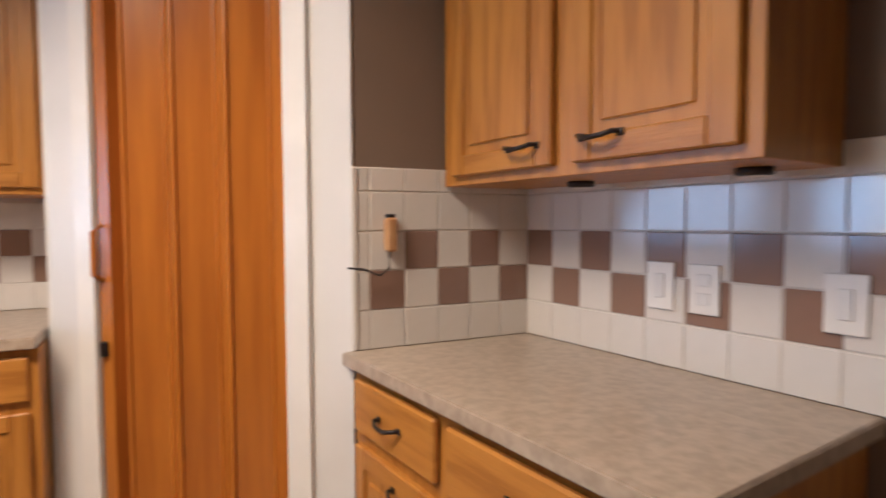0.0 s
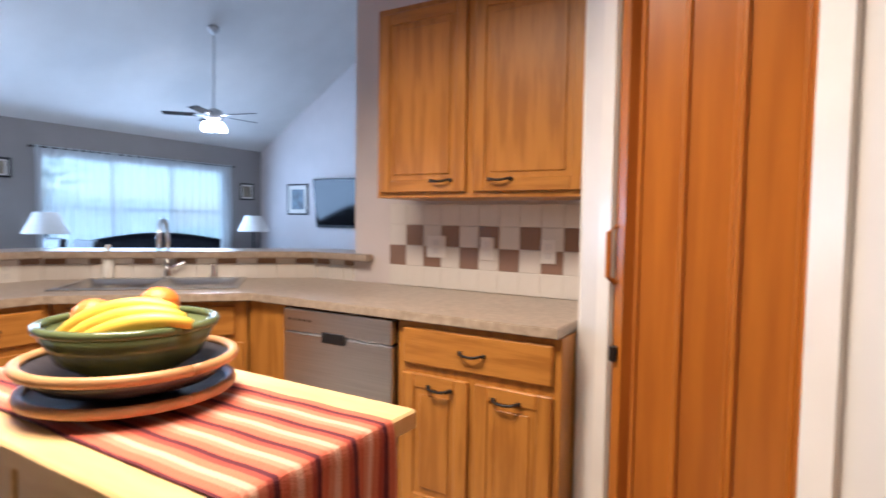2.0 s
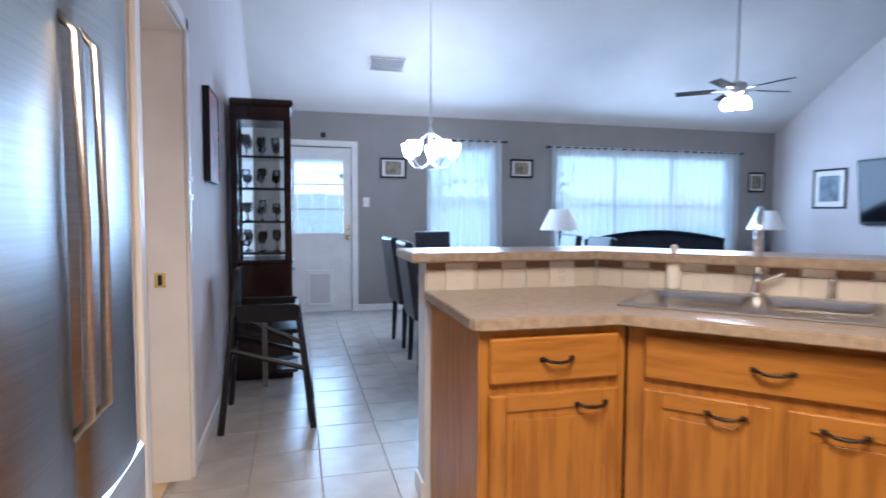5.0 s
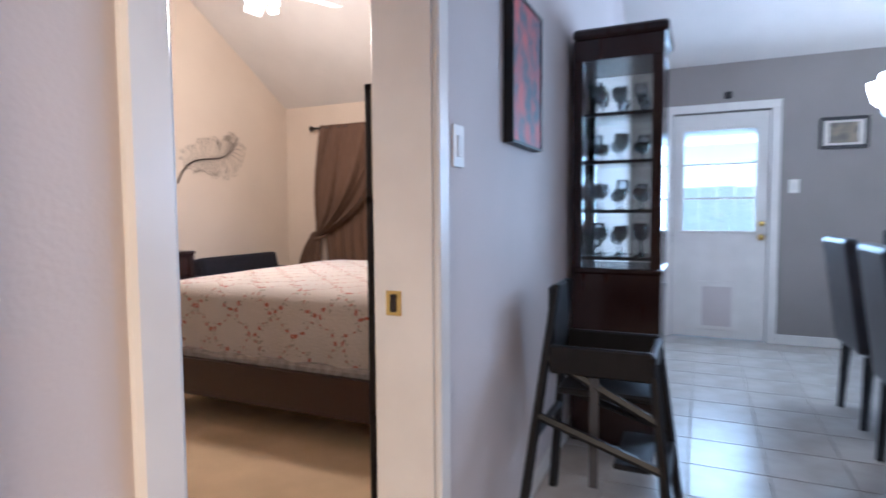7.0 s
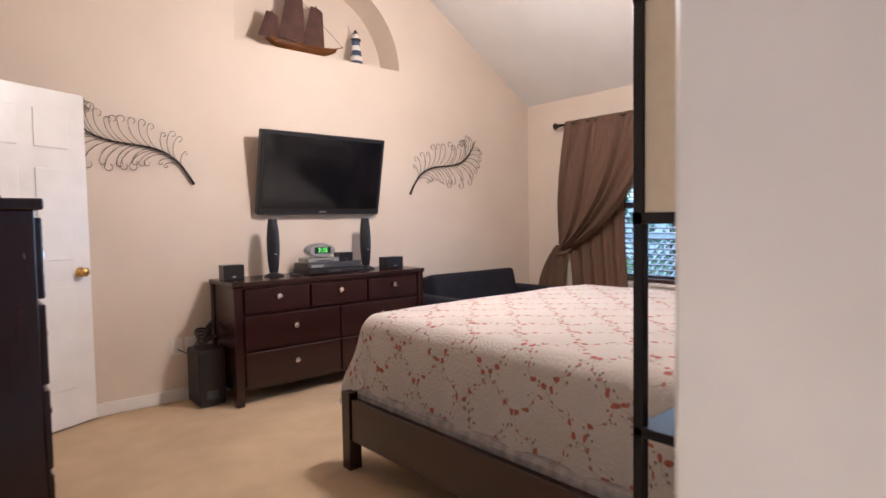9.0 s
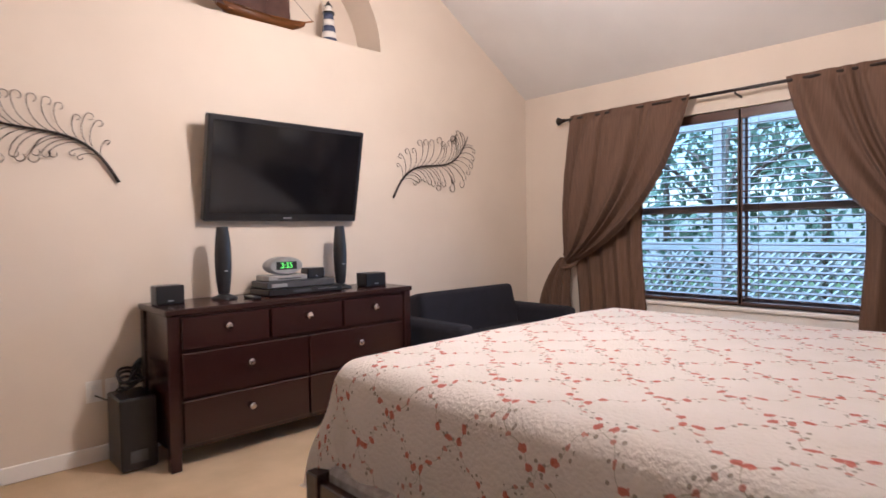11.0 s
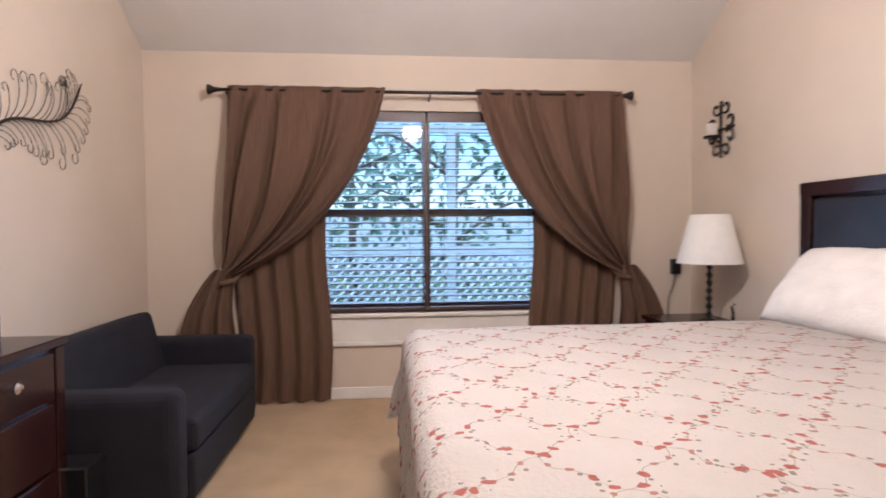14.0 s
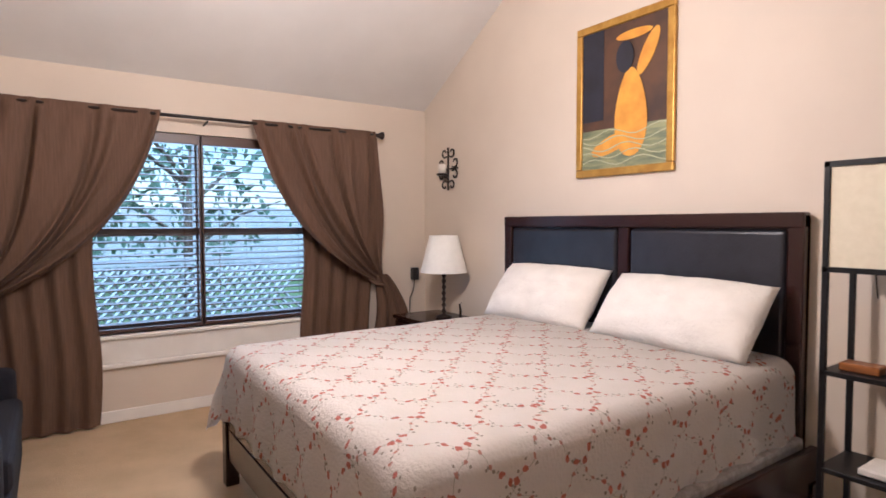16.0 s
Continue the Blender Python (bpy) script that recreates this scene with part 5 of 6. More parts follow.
sw = thing("subwoofer", (-4.44, -3.95, 0), "black subwoofer with port standing beside the dresser", "subwoofer")
part("cabinet", bx(-4.55, -4.375, -4.10, -3.86, 0.01, 0.38, bevel=0.008), BLACKP, sw)
part("cone", lathe(B(), [(0.065, 0), (0.06, 0.004), (0.03, -0.005), (0, 0.0)], n=24, close=False), DARKGREY, sw).matrix_local = Matrix.Translation(-Vector((-4.44, -3.95, 0))).inverted() @ pose(-4.375, -3.98, 0.22, 0, 90)
part("port", bx(-4.50, -4.42, -3.861, -3.857, 0.05, 0.11, bevel=0.001), DARKGREY, sw)
cb = thing("cable_bundle", (-4.46, -4.0, 0.38), "tangled black cables heaped on the subwoofer", "cables")
random.seed(3)
for k in range(5):
    pts = [(-4.46 + 0.07 * math.cos(a + k), -3.99 + 0.09 * math.sin(a * 1.3 + k), 0.395 + 0.05 * abs(math.sin(a * 0.7 + k)) + 0.014 * k) for a in [0.5 * i for i in range(14)]]
    part("cable", tube(B(), pts, 0.008, 6), BLACKP, cb, smooth=True)
part("cable", tube(B(), [(-4.46, -4.0, 0.42), (-4.50, -4.06, 0.50), (-4.54, -4.10, 0.53), (-4.545, -4.12, 0.40)], 0.012, 6), BLACKP, cb, smooth=True)
part("cable", tube(B(), [(-4.33, -4.155, 0.36), (-4.38, -4.13, 0.33), (-4.43, -4.05, 0.41)], 0.004, 6), BLACKP, cb, smooth=True)

# loveseat
SX0, SX1, SYB, SYF = -7.70, -6.30, -4.12, -3.36
so = thing("loveseat", (-6.96, -3.75, 0), "dark navy fabric loveseat against the wall", "sofa")
part("base", bx(SX0 + 0.14, SX1 - 0.14, SYB + 0.05, SYF + 0.02, 0.05, 0.25, bevel=0.02, seg=2), NAVY, so)
part("seat_cushion", bx(SX0 + 0.15, SX1 - 0.15, SYB + 0.16, SYF + 0.03, 0.25, 0.40, bevel=0.035, seg=3), NAVY, so)
bm = bx(SX0 + 0.14, SX1 - 0.14, -0.09, 0.09, 0, 0.43, bevel=0.04, seg=3)
bmesh.ops.transform(bm, matrix=pose(0, SYB + 0.19, 0.30, 14), verts=bm.verts[:])
part("backrest", bm, NAVY, so)
for x in (SX0, SX1 - 0.16):
    part("armrest", bx(x, x + 0.16, SYB + 0.06, SYF, 0.04, 0.56, bevel=0.05, seg=4), NAVY, so)
for x in (SX0 + 0.03, SX1 - 0.08):
    for y in (SYB + 0.08, SYF - 0.08):
        part("foot", bx(x, x + 0.05, y, y + 0.05, 0, 0.05), BLACKW, so)
sw2 = thing("floor_speaker", (-6.22, -3.75, 0), "small black speaker box on the carpet beside the dresser", "speaker")
part("case", bx(-6.28, -6.13, -3.85, -3.62, 0.0, 0.34, bevel=0.006), BLACKP, sw2)
part("badge", bx(-6.21, -6.19, -3.621, -3.617, 0.06, 0.07), SILVER, sw2)
toy = thing("yellow_toy", (-6.42, -3.33, 0), "small yellow plastic toy lying on the carpet", "toy")
part("body", bx(-6.47, -6.36, -3.345, -3.30, 0.002, 0.03, bevel=0.008), BANANA, toy)


# feather scrolls of dark wire
random.seed(8)
def feather(x0, z0, x1, z1, bend, label):
    f = thing("wire_feather", ((x0 + x1) / 2, -4.168, (z0 + z1) / 2), label, "wall art", "wire feathers on the wall")
    a, b = Vector((x0, z0)), Vector((x1, z1))
    d = b - a
    nrm = Vector((-d.y, d.x)).normalized()
    L = d.length
    y = -4.150

    def spine(t):
        p = a + d * t + nrm * bend * L * math.sin(2 * math.pi * t)
        return Vector((p.x, y, p.y))
    part("quill", tube(B(), [spine(i / 20) for i in range(21)], 0.009, 6, 0.004), IRON, f, smooth=True)
    n = 18
    for s in (1, -1):
        for k in range(n):
            t = 0.14 + 0.82 * (k + random.uniform(-0.2, 0.2)) / n
            slope = (spine(min(1, t + 0.02)) - spine(max(0, t - 0.02))).normalized()
            nv = Vector((-slope.z, 0, slope.x)) * s
            if nv.dot(Vector((nrm.x, 0, nrm.y)) * s) < 0:
                nv = -nv
            ln = L * (0.205 * math.sin(math.pi * (0.16 + 0.72 * k / n)) + 0.04) * random.uniform(0.78, 1.18)
            pts = [spine(max(0.05, t))]
            for i in range(1, 19):
                q = i / 18
                ang = 0.15 + 2.3 * q if q < 0.6 else 1.53 + (q - 0.6) * 10.0
                pts.append(pts[-1] + (slope * math.cos(ang) + nv * math.sin(ang)) * ln * (0.10 if q < 0.6 else 0.055))
            part("barb", tube(B(), pts, 0.0021, 5), IRON, f, smooth=True)
    return f


feather(-6.38, 1.47, -7.22, 2.02, -0.085, "dark wire feather scroll on the cream wall")
feather(-4.48, 1.50, -3.70, 2.00, 0.085, "dark wire feather scroll beside the television")

# ship and lighthouse in the niche
SAIL = mat("brown_sailcloth", (0.085, 0.038, 0.026), (0.06, 0.026, 0.018), 0.8, 14, bump=0.2)
HULL = mat("varnished_hull", (0.30, 0.11, 0.025), (0.20, 0.07, 0.016), 0.35, 6, (1, 4, 8))
sh = thing("model_ship", (-5.40, -4.30, 2.572), "wooden model sailing ship with brown sails", "model ship")
bm = B()


def hull(u, v):
    w = math.sin(math.pi * (0.06 + 0.88 * u)) ** 0.6
    a = (v - 0.5) * math.pi
    return (-5.10 - 0.62 * u, -4.30 + 0.075 * w * math.sin(a), 2.655 - 0.075 * w * math.cos(a) + 0.035 * abs(2 * u - 1) ** 2)


sheet(bm, hull, 24, 12)
bmesh.ops.solidify(bm, geom=bm.faces[:], thickness=0.006)
part("hull", bm, HULL, sh, smooth=True)
part("deck", bx(-5.66, -5.16, -4.345, -4.255, 2.64, 2.652), HULL, sh)
part("cradle", bx(-5.55, -5.25, -4.33, -4.27, 2.572, 2.596, bevel=0.003), HULL, sh)
for x, z0, z1, hw in ((-5.16, 2.66, 2.86, 0.085), (-5.36, 2.68, 3.06, 0.12), (-5.55, 2.66, 2.98, 0.10)):
    part("mast", tube(B(), [(x, -4.30, 2.64), (x, -4.30, z1 + 0.03)], 0.006, 6), HULL, sh)
    def sail(u, v, x=x, z0=z0, z1=z1, hw=hw):
        w = hw * (1 - 0.45 * v)
        return (x + 0.03 + (u - 0.45) * 2 * w - 0.03 * v, -4.285 + 0.022 * math.sin(math.pi * u), z0 + (z1 - z0) * v + 0.03 * (u - 0.5))
    part("sail", sheet(B(), sail, 10, 10), SAIL, sh, smooth=True)
part("bowsprit", tube(B(), [(-5.68, -4.30, 2.68), (-5.80, -4.30, 2.72)], 0.005, 6), HULL, sh)
part("rigging", tube(B(), [(-5.36, -4.30, 3.07), (-5.79, -4.30, 2.72)], 0.002, 4), IRON, sh)
lh = thing("model_lighthouse", (-5.92, -4.29, 2.572), "blue and white striped model lighthouse", "ornament")
BLUE = mat("slate_blue_paint", (0.07, 0.085, 0.15), (0.05, 0.06, 0.11), 0.6, 9)
zz = 2.572
for i in range(5):
    r0, r1 = 0.062 - 0.006 * i, 0.056 - 0.006 * i
    part("band", lathe(B(), [(r0, zz), (r1, zz + 0.045)], (-5.92, -4.29), 18), BLUE if i % 2 == 0 else LINEN, lh, smooth=True)
    zz += 0.045
part("gallery", lathe(B(), [(0.045, zz), (0.045, zz + 0.012)], (-5.92, -4.29), 18), BLACKP, lh)
part("lantern", lathe(B(), [(0.022, zz + 0.012), (0.022, zz + 0.055)], (-5.92, -4.29), 12), LINEN, lh)
part("roof", lathe(B(), [(0.03, zz + 0.055), (0.004, zz + 0.095)], (-5.92, -4.29), 12), BLACKP, lh)
part("hook", tube(B(), [(-5.87, -4.28, 2.60), (-5.87, -4.28, 2.84), (-5.84, -4.28, 2.90)], 0.003, 5), SILVER, lh)

# shelf lamp near the doorway
EX0, EX1, EY0, EY1, EZ = -4.49, -4.19, -0.605, -0.31, 1.645
et = thing("shelf_floor_lamp", (-4.31, -0.5, 0), "black-framed square floor lamp with shelves and paper shade", "floor lamp")
for x in (EX0, EX1 - 0.022):
    for y in (EY0, EY1 - 0.022):
        part("post", bx(x, x + 0.022, y, y + 0.022, 0, EZ, bevel=0.002), BLACKW, et)
for z in (0.03, 0.38, 0.78):
    part("shelf", bx(EX0, EX1, EY0, EY1, z, z + 0.02, bevel=0.002), BLACKW, et)
for z in (EZ - 0.022, 1.20):
    for a in ((EX0, EX1, EY0, EY0 + 0.022), (EX0, EX1, EY1 - 0.022, EY1), (EX0, EX0 + 0.022, EY0 + 0.022, EY1 - 0.022), (EX1 - 0.022, EX1, EY0 + 0.022, EY1 - 0.022)):
        part("rail", bx(*a, z, z + 0.022), BLACKW, et)
PAPER = mat("cream_paper", (0.72, 0.65, 0.50), (0.68, 0.61, 0.46), 0.8, 30)
for a in ((EX0 + 0.022, EX1 - 0.022, EY0 + 0.008, EY0 + 0.012), (EX0 + 0.022, EX1 - 0.022, EY1 - 0.012, EY1 - 0.008), (EX0 + 0.008, EX0 + 0.012, EY0 + 0.022, EY1 - 0.022), (EX1 - 0.012, EX1 - 0.008, EY0 + 0.022, EY1 - 0.022)):
    part("shade_panel", bx(*a, 1.222, EZ - 0.022), PAPER, et, "cream paper shade panel")
part("cord_switch", tube(B(), [(EX0 + 0.15, -0.5, 1.2), (EX0 + 0.16, -0.5, 1.1)], 0.003), IRON, et)
small_box("wooden_box", EX0 + 0.05, EX0 + 0.19, EY0 + 0.05, EY0 + 0.14, 0.801, 0.835, HULL, "small wooden box on the lamp's shelf", "box")
small_box("book", EX0 + 0.13, EX0 + 0.28, EY0 + 0.04, EY0 + 0.22, 0.401, 0.428, LINEN, "white book lying on the lamp's shelf", "book")
bt = thing("perfume_bottle", (-4.25, -0.5, 0.8), "small silver bottle on the lamp's shelf", "bottle")
part("bottle", lathe(B(), [(0.025, 0.801), (0.025, 0.92), (0.012, 0.94), (0.012, 0.97)], (-4.25, -0.52), 14), SILVER, bt, smooth=True)

# chest of drawers by the east wall
CX0, CX1, CY0, CY1, CZ = -3.36, -2.86, -2.75, -1.84, 1.29
ch = thing("chest_of_drawers", (-3.1, -2.3, 0), "tall dark espresso chest of drawers against the wall", "chest")
part("body", bx(CX0 + 0.01, CX1, CY0 + 0.01, CY1 - 0.01, 0.06, CZ - 0.03, bevel=0.003), ESPRESSO, ch)
part("top", bx(CX0 - 0.01, CX1, CY0 - 0.005, CY1 + 0.005, CZ - 0.03, CZ, bevel=0.004), ESPRESSO, ch)
part("plinth", bx(CX0 + 0.02, CX1, CY0 + 0.01, CY1 - 0.01, 0, 0.06), ESPRESSO, ch)
for k in range(5):
    d = part("drawer", bx(CX0 - 0.008, CX0 + 0.01, CY0 + 0.03, CY1 - 0.03, 0.08 + 0.235 * k, 0.30 + 0.235 * k, bevel=0.004), ESPRESSO, ch)
    for y in (-2.52, -2.07):
        part("knob", bx(CX0 - 0.03, CX0 - 0.008, y - 0.012, y + 0.012, 0.18 + 0.235 * k, 0.204 + 0.235 * k, bevel=0.005), CHROME, d)
om = thing("metal_figurine", (-3.26, -1.98, CZ), "small dark metal ornament on the chest", "ornament")
part("body", lathe(B(), [(0.03, CZ), (0.03, CZ + 0.012), (0.012, CZ + 0.02), (0.02, CZ + 0.035), (0.0, CZ + 0.05)], (-3.26, -1.98), 14, False), IRON, om, smooth=True)


def ceiling_fan(c, z, top, blade, label, nlamp, bladem, r=0.6, emit=BULBG, gs=1.0):
    f = thing("ceiling_fan", (*c, z), label, "ceiling fan")
    part("downrod", lathe(B(), [(0.012, z + 0.1), (0.012, top)], c, 10), STEEL, f)
    part("canopy", lathe(B(), [(0.02, top - 0.10), (0.06, top - 0.06), (0.07, top)], c, 20), STEEL, f, smooth=True)
    part("motor", lathe(B(), [(0.03, z + 0.12), (0.10, z + 0.09), (0.12, z + 0.04), (0.11, z - 0.01), (0.05, z - 0.04), (0.05, z - 0.06)], c, 28), STEEL, f, smooth=True)
    for k in range(5):
        a = 360 / 5 * k + 12
        bm = bx(0.20, r, -0.062, 0.062, -0.003, 0.003, bevel=0.002)
        bmesh.ops.transform(bm, matrix=pose(c[0], c[1], z + 0.03, 0, 0, a) @ pose(0, 0, 0, 10), verts=bm.verts[:])
        b = part("blade", bm, bladem, f)
        bm = bx(0.09, 0.24, -0.018, 0.018, -0.004, 0.004, bevel=0.002)
        bmesh.ops.transform(bm, matrix=pose(c[0], c[1], z + 0.026, 0, 0, a), verts=bm.verts[:])
        part("blade_arm", bm, STEEL, b)
    for k in range(nlamp):
        a = 2 * math.pi * k / nlamp
        x, y = c[0] + 0.11 * math.cos(a), c[1] + 0.11 * math.sin(a)
        part("lamp_glass", lathe(B(), [(gs * a, z - 0.06 - gs * b) for a, b in ((0.025, 0), (0.05, 0.03), (0.066, 0.08), (0.06, 0.105), (0.0, 0.11))], (x, y), 18, False), emit, f, "lit frosted glass shade", True)
    return f


ceiling_fan((-5.45, -2.2), 2.68, 4.27, 0.6, "ceiling fan with lit glass lamps over the bed", 4, WHITE, gs=0.5)
ceiling_fan((-6.0, 4.94), 2.52, 3.66, 0.6, "ceiling fan with dark blades and lit glass lamps", 4, mat("matte_dark_blade", (0.02, 0.016, 0.014), rough=0.9, spec=0.05))

# ---- dining and living ----
hu = thing("curio_cabinet", (-5.39, 0.17, 0), "tall dark curio cabinet with glass sides and glassware", "cabinet")
UX0, UX1, UY0, UY1, UZ = -5.60, -5.20, -0.035, 0.385, 2.045
part("base", bx(UX0, UX1, UY0, UY1, 0.0, 0.86, bevel=0.004), ESPRESSO, hu)
part("base_moulding", bx(UX0 - 0.008, UX1 + 0.008, UY0, UY1 + 0.008, 0.86, 0.885, bevel=0.004), ESPRESSO, hu)
part("crown", bx(UX0 - 0.02, UX1 + 0.02, UY0, UY1 + 0.02, UZ - 0.05, UZ, bevel=0.012), ESPRESSO, hu)
part("head_panel", bx(UX0, UX1, UY0, UY1, UZ - 0.15, UZ - 0.05), ESPRESSO, hu)
for x in (UX0, UX1 - 0.05):
    for y in (UY0, UY1 - 0.05):
        part("post", bx(x, x + 0.05, y, y + 0.05, 0.885, UZ - 0.15, bevel=0.003), ESPRESSO, hu)
part("mirror_back", bx(UX0 + 0.05, UX1 - 0.05, UY0 + 0.002, UY0 + 0.008, 0.885, UZ - 0.15), CHROME, hu, "mirrored back panel")
for z in (0.93, 1.16, 1.40, 1.63):
    part("glass_shelf", bx(UX0 + 0.02, UX1 - 0.02, UY0 + 0.01, UY1 - 0.02, z, z + 0.008), GLASS, hu)
    part("shelf_edge", bx(UX1 - 0.012, UX1 - 0.006, UY0 + 0.05, UY1 - 0.05, z - 0.005, z + 0.012), BLACKW, hu)
part("glass_side", bx(UX1 - 0.008, UX1 - 0.004, UY0 + 0.05, UY1 - 0.05, 0.885, UZ - 0.15), GLASS, hu)
part("glass_side", bx(UX0 + 0.004, UX0 + 0.008, UY0 + 0.05, UY1 - 0.05, 0.885, UZ - 0.15), GLASS, hu)
part("glass_door", bx(UX0 + 0.05, UX1 - 0.05, UY1 - 0.008, UY1 - 0.004, 0.885, UZ - 0.15), GLASS, hu)
part("knob", lathe(B(), [(0.008, 0.80), (0.014, 0.82), (0.0, 0.825)], (UX1 - 0.06, UY1 + 0.012), 10, False), SILVER, hu)
GOBLET = glass("cut_glass", (0.93, 0.95, 0.97), 0.05)
random.seed(5)
for z in (0.938, 1.168, 1.408, 1.638):
    for i in range(3):
        for j in range(3):
            gx, gy = UX0 + 0.10 + 0.10 * i, UY0 + 0.10 + 0.105 * j
            h = random.uniform(0.09, 0.17)
            g = thing("wine_glass", (gx, gy, z), "clear stemmed glass on a curio cabinet shelf", "glass", "glassware in the curio cabinet")
            part("glass", lathe(B(), [(0.026, z), (0.024, z + 0.004), (0.004, z + 0.008), (0.004, z + h * 0.45), (0.025, z + h * 0.55), (0.034, z + h * 0.8), (0.028, z + h), (0.026, z + h), (0.031, z + h * 0.8), (0.004, z + h * 0.5)], (gx, gy), 10, False), GOBLET, g, smooth=True)

hc = thing("high_chair", (-4.43, 0.25, 0), "black wooden child's high chair beside the curio cabinet", "high chair")
F = {(0, 0): (-4.15, 0.0), (0, 1): (-4.15, 0.50), (1, 0): (-4.68, 0.0), (1, 1): (-4.68, 0.50)}
T = {(0, 0): (-4.36, 0.085, 0.90), (0, 1): (-4.30, 0.42, 0.66), (1, 0): (-4.56, 0.085, 0.90), (1, 1): (-4.56, 0.42, 0.66)}
for k in F:
    part("leg", tube(B(), [(*F[k], 0.0), T[k]], 0.019, 6, 0.016), BLACKW, hc)


def legp(k, t):
    return Vector((*F[k], 0)).lerp(Vector(T[k]), t)


for a, b, t in (((0, 0), (0, 1), 0.50), ((1, 0), (1, 1), 0.50), ((0, 0), (1, 0), 0.42), ((0, 1), (1, 1), 0.42), ((0, 0), (0, 1), 0.72)):
    part("stretcher", tube(B(), [legp(a, t), legp(b, t)], 0.016, 6), BLACKW, hc)
part("seat", bx(-4.60, -4.30, 0.10, 0.42, 0.52, 0.545, bevel=0.008), BLACKW, hc)
part("footrest", bx(-4.58, -4.26, 0.30, 0.42, 0.30, 0.32, bevel=0.005), BLACKW, hc)
part("backrest", bx(-4.58, -4.33, 0.06, 0.085, 0.60, 0.90, bevel=0.01), BLACKW, hc)
part("front_rail", bx(-4.60, -4.27, 0.405, 0.43, 0.62, 0.69, bevel=0.006), BLACKW, hc)
part("side_rail", bx(-4.30, -4.272, 0.08, 0.42, 0.60, 0.70, bevel=0.006), BLACKW, hc)
part("side_rail", bx(-4.60, -4.575, 0.08, 0.42, 0.60, 0.70, bevel=0.006), BLACKW, hc)
part("strap", bx(-4.27, -4.266, 0.22, 0.25, 0.22, 0.60), DARKGREY, hc)
for y in (0.12, 0.38):
    part("bolt", lathe(B(), [(0.01, 0), (0.0, 0.006)], n=8, close=False), CHROME, hc).matrix_local = Matrix.Translation(Vector((4.43, -0.25, 0))).inverted() @ pose(-4.255, y, 0.64, 0, 90)


def dining_chair(place=None):
    c = thing("dining_chair", (0, 0, 0), "black leather parsons dining chair at the table", "chair", "chairs round the dining table")
    part("seat", bx(-0.23, 0.23, -0.22, 0.22, 0.38, 0.49, bevel=0.03, seg=3), LEATHER, c)
    bm = bx(-0.22, 0.22, -0.035, 0.035, 0.0, 0.62, bevel=0.025, seg=3)
    bmesh.ops.transform(bm, matrix=pose(0, -0.22, 0.40, 8), verts=bm.verts[:])
    part("backrest", bm, LEATHER, c)
    for x in (-0.19, 0.19):
        for y in (-0.2, 0.19):
            part("leg", tube(B(), [(x, y, 0.39), (x * 1.04, y * 1.08, 0.0)], 0.026, 4, 0.018), BLACKW, c)
    return c


dc = dining_chair()
dc.matrix_world = pose(-5.32, 1.55, 0)
for x, y, a in ((-6.14, 1.56, 4), (-7.40, 2.05, -90), (-5.75, 2.95, 180), (-6.4, 2.95, 176)):
    copy_thing(dc, pose(x, y, 0, 0, 0, a))
dt = thing("dining_table", (-6.2, 2.1, 0), "black wooden dining table near the window", "table")
part("tabletop", bx(-7.0, -5.0, 1.70, 2.62, 0.72, 0.76, bevel=0.006), BLACKW, dt)
part("apron", bx(-6.9, -5.1, 1.78, 2.52, 0.63, 0.72), BLACKW, dt)
for x in (-6.93, -5.15):
    for y in (1.76, 2.47):
        part("leg", bx(x, x + 0.07, y, y + 0.07, 0, 0.72, bevel=0.004), BLACKW, dt)
tb = thing("fruit_platter", (-6.45, 2.05, 0.76), "shallow dish with bright fruit on the dining table", "fruit dish")
part("dish", lathe(B(), [(0.08, 0.761), (0.20, 0.80), (0.19, 0.80), (0.07, 0.77)], (-6.45, 2.05), 24), BLACKW, tb, smooth=True)
REDF = mat("red_apple_skin", (0.55, 0.04, 0.025), (0.42, 0.06, 0.02), 0.35, 8)
for k, (dx, dy, m_) in enumerate(((-0.09, 0.0, REDF), (0.0, 0.06, ORANGE), (0.08, -0.02, REDF), (0.0, -0.07, BANANA), (-0.02, 0.0, ORANGE))):
    bm = B()
    bmesh.ops.create_icosphere(bm, subdivisions=2, radius=0.045)
    bmesh.ops.translate(bm, verts=bm.verts[:], vec=(-6.45 + dx, 2.05 + dy, 0.83 + 0.02 * (k == 4)))
    part("fruit", bm, m_, tb, smooth=True)

cd = thing("chandelier", (-6.55, 1.75, 1.95), "brushed chandelier with lit upturned glass shades on a chain", "chandelier")
CC = (-6.55, 1.75)
part("stem", lathe(B(), [(0.03, 1.68), (0.045, 1.72), (0.02, 1.78), (0.02, 2.02), (0.035, 2.05), (0.01, 2.10)], CC, 18), STEEL, cd, smooth=True)
for k in range(9):
    a = 90 * (k % 2)
    bm = tube(B(), [(0.016 * math.cos(t), 0, 0.03 * math.sin(t)) for t in [2 * math.pi * i / 12 for i in range(13)]], 0.003, 5)
    bmesh.ops.transform(bm, matrix=pose(CC[0], CC[1], 2.13 + 0.05 * k, 0, 0, a), verts=bm.verts[:])
    part("chain_link", bm, STEEL, cd)
part("cable", lathe(B(), [(0.005, 2.10), (0.005, 3.35)], CC, 6), STEEL, cd)
